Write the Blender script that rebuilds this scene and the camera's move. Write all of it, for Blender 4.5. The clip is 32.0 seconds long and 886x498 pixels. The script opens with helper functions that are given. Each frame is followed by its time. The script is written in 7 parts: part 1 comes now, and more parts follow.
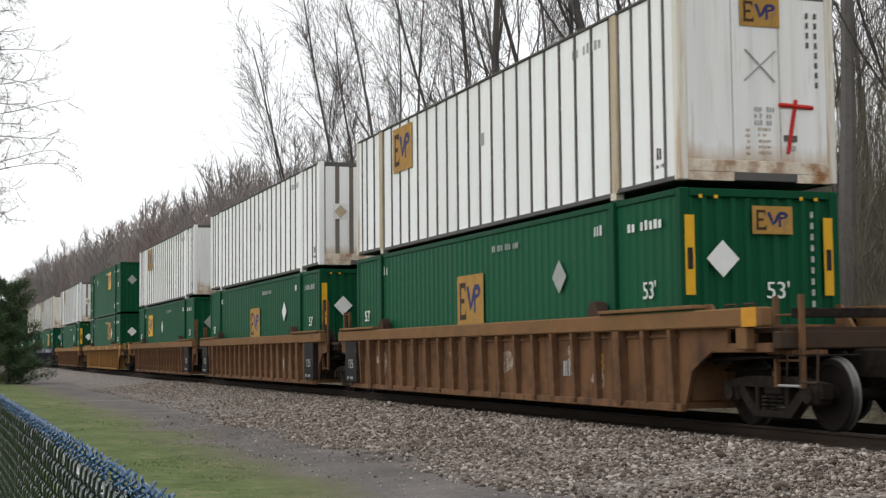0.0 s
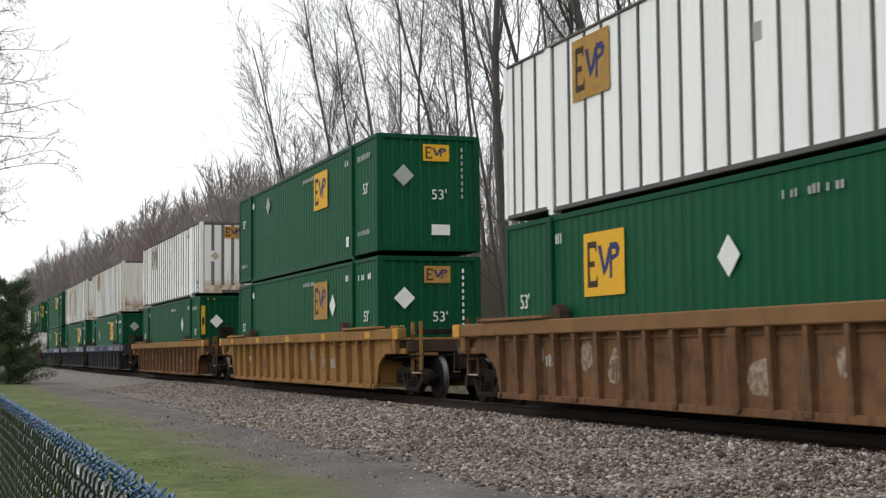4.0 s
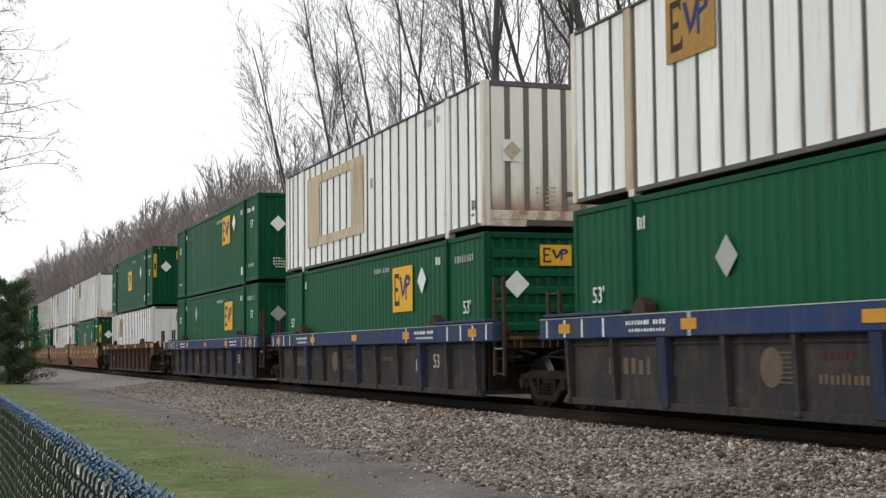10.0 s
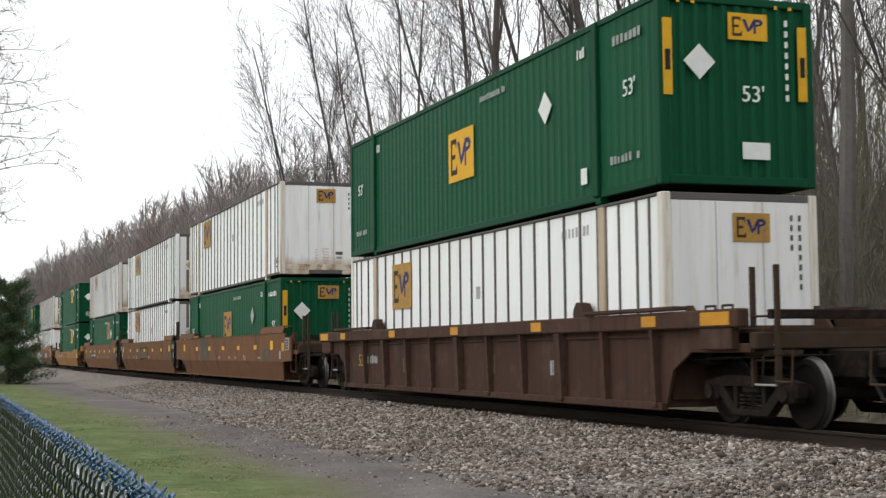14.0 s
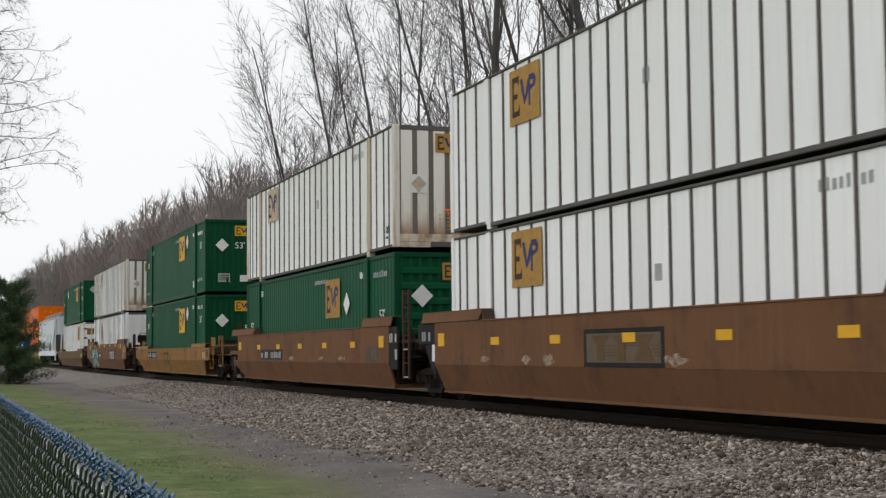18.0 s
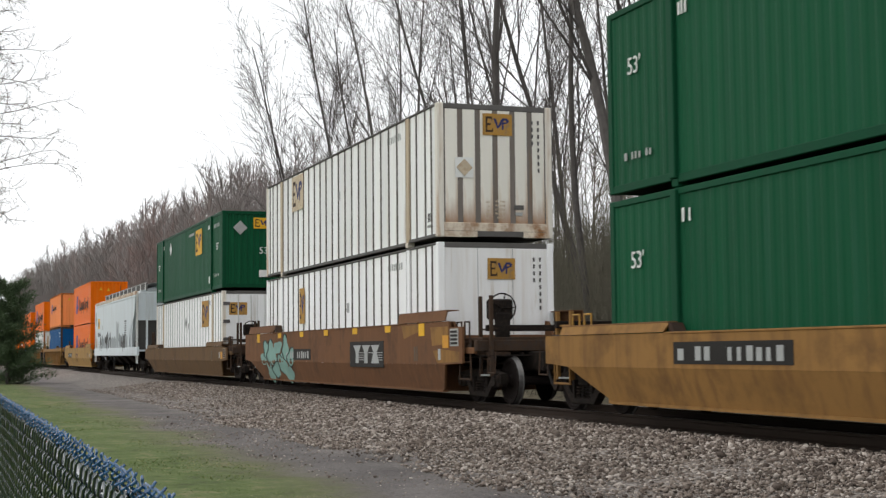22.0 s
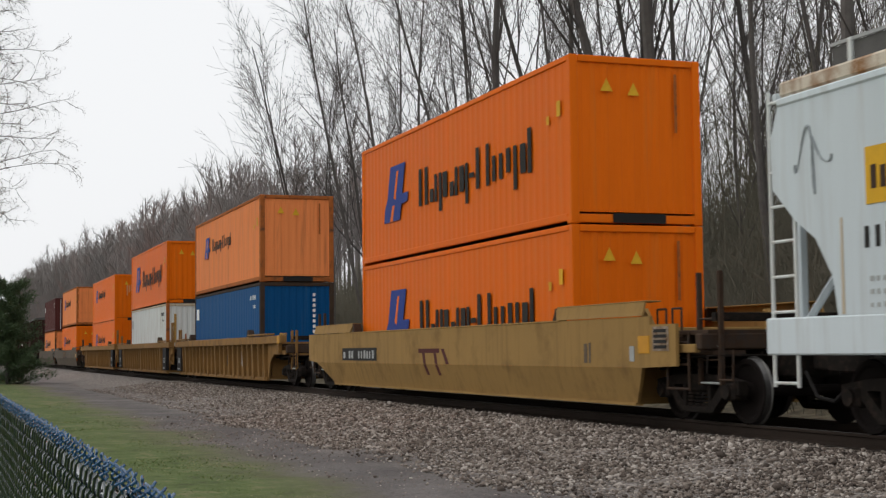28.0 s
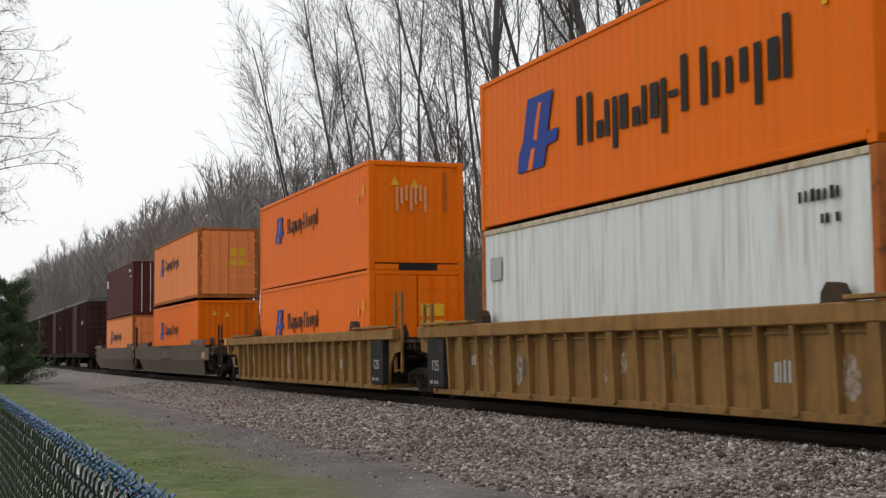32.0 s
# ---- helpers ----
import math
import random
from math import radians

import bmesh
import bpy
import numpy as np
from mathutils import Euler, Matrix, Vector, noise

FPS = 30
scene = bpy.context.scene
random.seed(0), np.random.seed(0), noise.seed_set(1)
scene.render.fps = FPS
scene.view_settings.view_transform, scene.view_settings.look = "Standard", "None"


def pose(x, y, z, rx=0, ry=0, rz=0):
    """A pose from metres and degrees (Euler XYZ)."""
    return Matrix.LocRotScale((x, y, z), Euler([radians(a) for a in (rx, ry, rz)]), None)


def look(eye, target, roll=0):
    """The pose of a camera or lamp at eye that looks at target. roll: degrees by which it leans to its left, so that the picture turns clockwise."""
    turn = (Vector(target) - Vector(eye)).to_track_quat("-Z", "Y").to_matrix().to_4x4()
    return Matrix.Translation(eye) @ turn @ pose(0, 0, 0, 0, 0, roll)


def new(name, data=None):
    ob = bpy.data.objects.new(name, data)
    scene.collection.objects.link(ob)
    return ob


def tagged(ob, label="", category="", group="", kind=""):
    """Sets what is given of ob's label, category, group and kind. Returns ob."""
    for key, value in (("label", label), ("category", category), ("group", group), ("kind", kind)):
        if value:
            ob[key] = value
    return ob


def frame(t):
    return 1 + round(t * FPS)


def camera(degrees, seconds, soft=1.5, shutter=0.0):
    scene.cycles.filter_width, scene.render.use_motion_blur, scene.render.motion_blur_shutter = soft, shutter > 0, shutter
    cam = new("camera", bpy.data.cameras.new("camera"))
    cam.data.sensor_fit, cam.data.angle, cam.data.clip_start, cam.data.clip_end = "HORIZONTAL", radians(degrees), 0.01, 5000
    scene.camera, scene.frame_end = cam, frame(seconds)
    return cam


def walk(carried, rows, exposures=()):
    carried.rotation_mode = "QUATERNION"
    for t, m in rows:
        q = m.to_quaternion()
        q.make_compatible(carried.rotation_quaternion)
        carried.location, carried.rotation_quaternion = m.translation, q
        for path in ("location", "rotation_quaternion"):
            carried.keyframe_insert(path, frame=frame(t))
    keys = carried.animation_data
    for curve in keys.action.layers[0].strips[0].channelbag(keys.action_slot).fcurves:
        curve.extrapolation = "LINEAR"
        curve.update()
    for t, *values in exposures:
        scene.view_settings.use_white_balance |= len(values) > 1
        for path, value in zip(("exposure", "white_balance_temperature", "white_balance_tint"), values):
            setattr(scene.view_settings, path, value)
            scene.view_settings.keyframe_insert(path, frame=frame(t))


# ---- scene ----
# Track runs along x; the train comes from -x. z = 0 is the rail head. The camera stands still by a fence.
TRACK = 11.037
YAW, PITCH, ROLL, EYE = radians(160.40), radians(4.08), -0.57, (0.0, 0.0, 1.02)
cam = camera(34.47, 32.0, soft=1.3, shutter=0.12)
aim = (EYE[0] + math.cos(YAW) * math.cos(PITCH), EYE[1] + math.sin(YAW) * math.cos(PITCH), EYE[2] + math.sin(PITCH))
# the clip's own exposure wanders a little
STOPS = [(0, -0.01), (1, -0.07), (2, -0.07), (3, -0.07), (6, 0.17), (7, -0.03), (8, -0.07), (9, 0.02), (10, 0.04), (11, 0.12), (12, 0.22), (13, 0.32), (14, 0.12), (17, -0.11), (18, -0.27), (19, -0.09), (20, -0.05), (21, 0.09), (22, 0.02), (23, -0.23), (24, -0.25), (25, -0.21), (28, -0.35), (29, -0.31), (30, -0.23), (31, -0.17), (32, -0.25)]
walk(cam, [(0, look(EYE, aim, ROLL)), (32, look(EYE, aim, ROLL))], STOPS)

# ---- light: bright overcast ----
world = bpy.data.worlds.new("overcast")
scene.world = world
world.use_nodes = True
wn, wl = world.node_tree.nodes, world.node_tree.links
sky = wn.new("ShaderNodeTexSky")
sky.sky_type, sky.sun_disc = "NISHITA", False
sky.sun_elevation, sky.sun_rotation = radians(40), radians(205)
sky.air_density, sky.dust_density, sky.ozone_density = 1.0, 6.0, 1.0
grey = wn.new("ShaderNodeHueSaturation")
grey.inputs["Saturation"].default_value = 0.25
grey.inputs["Value"].default_value = 0.10
cloud = wn.new("ShaderNodeMix")
cloud.data_type = "RGBA"
cloud.inputs["Factor"].default_value = 0.85
cloud.inputs["B"].default_value = (1.075, 1.09, 1.11, 1)
wl.new(sky.outputs[0], grey.inputs["Color"])
wl.new(grey.outputs[0], cloud.inputs["A"])
wl.new(cloud.outputs["Result"], wn["Background"].inputs["Color"])
wn["Background"].inputs["Strength"].default_value = 1.21
sun = new("sun", bpy.data.lights.new("sun", "SUN"))
sun.data.energy, sun.data.angle, sun.data.color = 0.25, radians(40), (1.0, 0.97, 0.92)
sun.matrix_world = look((0, 0, 0), (0.32, 0.70, -0.64))


# ---- materials ----
def mat(name, color, rough=0.6, metal=0.0, var=0.18, scale=3.0, bump=0.12, stain=None, amount=0.4, streak=False, spec=0.05, rand=0.06, fine=60.0, drip=None, wet=0.5, low=None):
    """Procedural paint, metal, stone or bark: two scales of tone, a stain of its own shape, fine relief."""
    m = bpy.data.materials.new(name)
    m.use_nodes = True
    n, l = m.node_tree.nodes, m.node_tree.links
    b = n["Principled BSDF"]
    co = n.new("ShaderNodeTexCoord")
    mp = n.new("ShaderNodeMapping")
    l.new(co.outputs["Object"], mp.inputs["Vector"])
    big = n.new("ShaderNodeTexNoise")
    big.inputs["Scale"].default_value, big.inputs["Detail"].default_value = scale, 5.0
    small = n.new("ShaderNodeTexNoise")
    small.inputs["Scale"].default_value, small.inputs["Detail"].default_value = fine, 3.0
    l.new(mp.outputs[0], big.inputs["Vector"])
    l.new(co.outputs["Object"], small.inputs["Vector"])
    if streak:
        mp.inputs["Scale"].default_value = (2.2, 2.2, 0.16)
    info = n.new("ShaderNodeObjectInfo")

    def maths(op, a, c):
        k = n.new("ShaderNodeMath")
        k.operation = op
        for s, v in zip(k.inputs, (a, c)):
            if isinstance(v, (int, float)):
                s.default_value = v
            else:
                l.new(v, s)
        return k.outputs[0]
    tone = maths("ADD", maths("MULTIPLY", maths("SUBTRACT", big.outputs["Fac"], 0.5), 2 * var), 1.0)
    tone = maths("ADD", tone, maths("MULTIPLY", maths("SUBTRACT", small.outputs["Fac"], 0.5), var))
    tone = maths("ADD", tone, maths("MULTIPLY", maths("SUBTRACT", info.outputs["Random"], 0.5), 2 * rand))
    mul = n.new("ShaderNodeMix")
    mul.data_type, mul.blend_type = "RGBA", "MULTIPLY"
    mul.inputs["Factor"].default_value = 1.0
    mul.inputs["A"].default_value = (*color, 1)
    l.new(tone, mul.inputs["B"])
    col = mul.outputs["Result"]
    if stain:
        spot = n.new("ShaderNodeTexNoise")
        spot.inputs["Scale"].default_value, spot.inputs["Detail"].default_value = scale * 1.7, 7.0
        spot.inputs["Roughness"].default_value = 0.65
        l.new(mp.outputs[0], spot.inputs["Vector"])
        ramp = n.new("ShaderNodeValToRGB")
        ramp.color_ramp.elements[0].position, ramp.color_ramp.elements[1].position = 0.62 - 0.3 * amount, 0.78 - 0.2 * amount
        l.new(spot.outputs["Fac"], ramp.inputs["Fac"])
        mix = n.new("ShaderNodeMix")
        mix.data_type = "RGBA"
        l.new(ramp.outputs[0], mix.inputs["Factor"])
        l.new(col, mix.inputs["A"])
        mix.inputs["B"].default_value = (*stain, 1)
        col = mix.outputs["Result"]
    if drip:
        mp2 = n.new("ShaderNodeMapping")
        mp2.inputs["Scale"].default_value = (5.0, 5.0, 0.35)
        l.new(co.outputs["Object"], mp2.inputs["Vector"])
        run = n.new("ShaderNodeTexNoise")
        run.inputs["Scale"].default_value, run.inputs["Detail"].default_value = 1.3, 6.0
        l.new(mp2.outputs[0], run.inputs["Vector"])
        ramp = n.new("ShaderNodeValToRGB")
        ramp.color_ramp.elements[0].position, ramp.color_ramp.elements[1].position = 0.50, 0.72
        l.new(run.outputs["Fac"], ramp.inputs["Fac"])
        mix = n.new("ShaderNodeMix")
        mix.data_type = "RGBA"
        l.new(maths("MULTIPLY", ramp.outputs[0], wet), mix.inputs["Factor"])
        l.new(col, mix.inputs["A"])
        mix.inputs["B"].default_value = (*drip, 1)
        col = mix.outputs["Result"]
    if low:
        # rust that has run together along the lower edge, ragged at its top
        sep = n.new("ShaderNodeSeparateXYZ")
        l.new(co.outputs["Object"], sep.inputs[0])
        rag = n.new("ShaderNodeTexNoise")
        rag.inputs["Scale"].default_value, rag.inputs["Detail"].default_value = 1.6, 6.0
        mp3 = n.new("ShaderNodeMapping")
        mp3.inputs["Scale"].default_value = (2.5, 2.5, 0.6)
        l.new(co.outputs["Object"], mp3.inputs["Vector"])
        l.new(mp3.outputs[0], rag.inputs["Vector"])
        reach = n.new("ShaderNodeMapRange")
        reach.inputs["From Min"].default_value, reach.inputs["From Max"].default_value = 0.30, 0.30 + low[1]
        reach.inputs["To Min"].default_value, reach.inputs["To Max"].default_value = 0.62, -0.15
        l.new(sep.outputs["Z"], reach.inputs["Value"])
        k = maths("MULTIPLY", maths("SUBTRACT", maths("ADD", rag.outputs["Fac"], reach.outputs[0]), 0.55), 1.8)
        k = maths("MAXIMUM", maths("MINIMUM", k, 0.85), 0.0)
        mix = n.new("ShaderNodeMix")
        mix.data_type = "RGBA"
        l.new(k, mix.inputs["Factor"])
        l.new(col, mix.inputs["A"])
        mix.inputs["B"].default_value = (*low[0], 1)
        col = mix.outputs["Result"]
    l.new(col, b.inputs["Base Color"])
    l.new(maths("ADD", rough - 0.12, maths("MULTIPLY", big.outputs["Fac"], 0.24)), b.inputs["Roughness"])
    b.inputs["Metallic"].default_value = metal
    b.inputs["Specular IOR Level"].default_value = spec
    if bump:
        bp = n.new("ShaderNodeBump")
        bp.inputs["Strength"].default_value, bp.inputs["Distance"].default_value = bump, 0.02
        l.new(small.outputs["Fac"], bp.inputs["Height"])
        l.new(bp.outputs[0], b.inputs["Normal"])
    return m


GREEN = mat("green_paint", (0.0075, 0.075, 0.033), 0.5, streak=True, var=0.22, scale=1.2, bump=0.05, stain=(0.014, 0.080, 0.042), amount=0.25, rand=0.10, spec=0.05)
DGREEN = mat("green_frame_paint", (0.006, 0.058, 0.027), 0.5, streak=True, var=0.2, scale=1.5, bump=0.05)
WHITE = mat("white_paint", (0.84, 0.85, 0.85), 0.5, streak=True, var=0.10, scale=1.4, bump=0.04, stain=(0.58, 0.55, 0.50), amount=0.14, rand=0.05, drip=(0.62, 0.58, 0.52), wet=0.35)
DIRTY = mat("dirty_white_paint", (0.79, 0.80, 0.785), 0.6, streak=True, var=0.14, scale=1.4, bump=0.05, stain=(0.52, 0.45, 0.36), amount=0.22, rand=0.08, drip=(0.36, 0.25, 0.16), wet=0.42)
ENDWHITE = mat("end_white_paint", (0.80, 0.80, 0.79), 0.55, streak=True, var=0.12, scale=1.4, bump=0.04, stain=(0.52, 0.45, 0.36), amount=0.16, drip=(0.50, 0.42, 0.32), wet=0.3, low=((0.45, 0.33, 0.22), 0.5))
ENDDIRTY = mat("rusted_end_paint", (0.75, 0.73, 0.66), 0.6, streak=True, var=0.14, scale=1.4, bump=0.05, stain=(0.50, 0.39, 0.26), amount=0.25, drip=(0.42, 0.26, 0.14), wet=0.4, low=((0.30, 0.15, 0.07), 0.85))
ENDSTRIPE = mat("end_post_brown", (0.165, 0.145, 0.130), 0.7, streak=True, var=0.3, scale=2.0, bump=0.1, stain=(0.20, 0.13, 0.08), amount=0.3)
SEAM = mat("dirty_post", (0.128, 0.116, 0.105), 0.7, streak=True, var=0.3, scale=2.0, bump=0.1, stain=(0.14, 0.115, 0.1), amount=0.2)
CREAM = mat("stained_post", (0.50, 0.42, 0.31), 0.7, streak=True, var=0.25, scale=2.5, stain=(0.30, 0.20, 0.12), amount=0.4)
STAINPOST = mat("stained_corner_post", (0.70, 0.67, 0.60), 0.65, streak=True, var=0.2, scale=2.5, stain=(0.44, 0.29, 0.16), amount=0.4, drip=(0.36, 0.20, 0.10), wet=0.45)
RUST = mat("rusty_rail", (0.62, 0.55, 0.45), 0.8, var=0.25, scale=1.6, stain=(0.27, 0.135, 0.06), amount=0.6, drip=(0.25, 0.12, 0.055), wet=0.6)
GREYRAIL = mat("grey_rail", (0.11, 0.105, 0.1), 0.7, var=0.3, scale=2)
ROOFG = mat("roof_grey", (0.35, 0.35, 0.34), 0.7, var=0.25)
DARK = mat("dark_underside", (0.025, 0.023, 0.022), 0.8, var=0.3)
YELLOW = mat("yellow_sticker", (0.66, 0.37, 0.03), 0.5, var=0.15, scale=5)
AMBER = mat("amber_reflector", (0.52, 0.25, 0.03), 0.4, var=0.2, scale=6)
GHOST = mat("worn_letter_paint", (0.125, 0.095, 0.07), 0.7, var=0.35, scale=4)
FADED = mat("faded_yellow", (0.40, 0.225, 0.055), 0.6, var=0.3, scale=4, stain=(0.24, 0.17, 0.10), amount=0.45)
BROWNMARK = mat("brown_mark", (0.055, 0.035, 0.025), 0.6, var=0.3, scale=6)
BLUEMARK = mat("blue_mark", (0.034, 0.040, 0.125), 0.5, var=0.25, scale=5)
EMBLEMBLUE = mat("emblem_blue", (0.024, 0.050, 0.235), 0.5, var=0.2, scale=5)
WSTICK = mat("white_sticker", (0.72, 0.73, 0.71), 0.5, var=0.12, scale=6)
GSTICK = mat("grey_sticker", (0.36, 0.37, 0.36), 0.6, var=0.15, scale=6)
BLACK = mat("black_mark", (0.03, 0.028, 0.026), 0.6, var=0.3, scale=5)
RED = mat("red_mark", (0.5, 0.04, 0.03), 0.6, var=0.2)
ORANGE = mat("orange_paint", (0.74, 0.142, 0.004), 0.5, streak=True, var=0.12, scale=1.2, bump=0.04, stain=(0.66, 0.155, 0.015), amount=0.25, rand=0.05, spec=0.06)
OLDORANGE = mat("faded_orange_paint", (0.78, 0.245, 0.08), 0.6, streak=True, var=0.13, scale=1.4, bump=0.05, stain=(0.58, 0.19, 0.07), amount=0.2, drip=(0.34, 0.12, 0.05), wet=0.3)
OBROWN = mat("orange_frame_rust", (0.36, 0.11, 0.03), 0.7, var=0.3, scale=3, stain=(0.10, 0.05, 0.03), amount=0.4)
BLUE = mat("blue_paint", (0.005, 0.068, 0.195), 0.5, streak=True, var=0.16, scale=1.4, bump=0.04, stain=(0.02, 0.085, 0.19), amount=0.2, spec=0.05)
BOXRED = mat("dark_boxcar_paint", (0.042, 0.018, 0.016), 0.7, streak=True, var=0.3, scale=1.5, stain=(0.06, 0.035, 0.03), amount=0.4)
PALEORANGE = mat("worn_pale_letters", (0.66, 0.30, 0.13), 0.6, var=0.25, scale=5, stain=(0.6, 0.16, 0.03), amount=0.4)
PALE = mat("pale_grey_paint", (0.66, 0.68, 0.66), 0.6, streak=True, var=0.12, scale=1.6, stain=(0.46, 0.38, 0.30), amount=0.22, drip=(0.30, 0.18, 0.11), wet=0.4)
MAROON = mat("maroon_paint", (0.085, 0.026, 0.024), 0.6, streak=True, var=0.2, scale=1.5, stain=(0.08, 0.03, 0.03), amount=0.3)
TAN = mat("tan_car_paint", (0.165, 0.088, 0.045), 0.7, var=0.40, scale=0.9, stain=(0.075, 0.042, 0.028), amount=0.5, bump=0.15, drip=(0.055, 0.032, 0.022), wet=0.7)
TANTOP = mat("tan_sill_paint", (0.19, 0.103, 0.048), 0.7, var=0.28, scale=1.6, stain=(0.15, 0.09, 0.045), amount=0.4, bump=0.1)
WORN = mat("scuffed_bare_patch", (0.34, 0.28, 0.22), 0.8, var=0.4, scale=5, stain=(0.15, 0.085, 0.045), amount=0.75)
OCHRE = mat("ochre_car_paint", (0.255, 0.138, 0.047), 0.65, var=0.22, scale=0.8, stain=(0.15, 0.082, 0.033), amount=0.45, bump=0.12, drip=(0.13, 0.068, 0.032), wet=0.5)
OLIVE = mat("olive_yellow_car_paint", (0.225, 0.122, 0.042), 0.65, var=0.24, scale=0.8, stain=(0.14, 0.082, 0.034), amount=0.45, bump=0.12, drip=(0.085, 0.05, 0.026), wet=0.6)
YELLOWOLIVE = mat("yellow_olive_car_paint", (0.300, 0.182, 0.064), 0.65, var=0.18, scale=0.7, stain=(0.20, 0.12, 0.045), amount=0.3, bump=0.1, drip=(0.13, 0.075, 0.035), wet=0.3)
REDBROWN = mat("red_brown_car_paint", (0.146, 0.073, 0.038), 0.7, var=0.22, scale=0.7, stain=(0.085, 0.047, 0.03), amount=0.32, bump=0.12, drip=(0.19, 0.10, 0.05), wet=0.45)
UMBER = mat("umber_car_paint", (0.122, 0.075, 0.040), 0.7, var=0.20, scale=0.7, stain=(0.085, 0.055, 0.034), amount=0.3, bump=0.12, drip=(0.16, 0.10, 0.055), wet=0.4)
CHOC = mat("dark_brown_car_paint", (0.064, 0.036, 0.026), 0.7, var=0.28, scale=0.9, stain=(0.09, 0.06, 0.045), amount=0.35, bump=0.12, drip=(0.035, 0.022, 0.018), wet=0.6)
GREYBROWN = mat("grey_brown_car_paint", (0.09, 0.072, 0.055), 0.7, var=0.22, scale=1.0, stain=(0.13, 0.1, 0.075), amount=0.35, bump=0.12)
CARBLUE = mat("blue_sill_paint", (0.024, 0.044, 0.112), 0.6, var=0.26, scale=1.0, stain=(0.055, 0.058, 0.075), amount=0.5, bump=0.1, drip=(0.075, 0.075, 0.085), wet=0.5)
CARGREY = mat("grey_blue_car_paint", (0.036, 0.034, 0.036), 0.75, var=0.3, scale=0.9, stain=(0.068, 0.056, 0.046), amount=0.5, bump=0.12, drip=(0.085, 0.07, 0.055), wet=0.5)
DARKPANEL = mat("dark_panel_paint", (0.022, 0.021, 0.022), 0.7, var=0.35, scale=2, stain=(0.05, 0.035, 0.025), amount=0.4, spec=0.06)
RIBBLUE = mat("grimy_blue_rib_paint", (0.028, 0.036, 0.068), 0.7, var=0.3, scale=1.5, stain=(0.05, 0.045, 0.045), amount=0.5)
STEEL = mat("grimy_steel", (0.017, 0.014, 0.012), 0.8, 0.0, spec=0.06, var=0.4, scale=5, stain=(0.040, 0.028, 0.022), amount=0.4)
WHEEL = mat("rusty_wheel", (0.014, 0.011, 0.010), 0.85, 0.0, spec=0.06, var=0.35, scale=5)
TREAD = mat("polished_tread", (0.16, 0.15, 0.145), 0.5, 0.9, var=0.1, scale=20, bump=0.02)
WTREAD = mat("worn_wheel_tread", (0.15, 0.145, 0.14), 0.45, 0.8, var=0.3, scale=12, bump=0.02)
HOPPER = mat("pale_grey_hopper_paint", (0.60, 0.655, 0.675), 0.5, streak=True, var=0.10, scale=1.1, stain=(0.52, 0.54, 0.54), amount=0.25, drip=(0.42, 0.42, 0.40), wet=0.4)
SOOT = mat("grey_graffiti_cover", (0.30, 0.325, 0.335), 0.6, var=0.3, scale=2, stain=(0.50, 0.54, 0.55), amount=0.35)
TEAL = mat("teal_graffiti", (0.20, 0.33, 0.29), 0.6, var=0.3, scale=3)


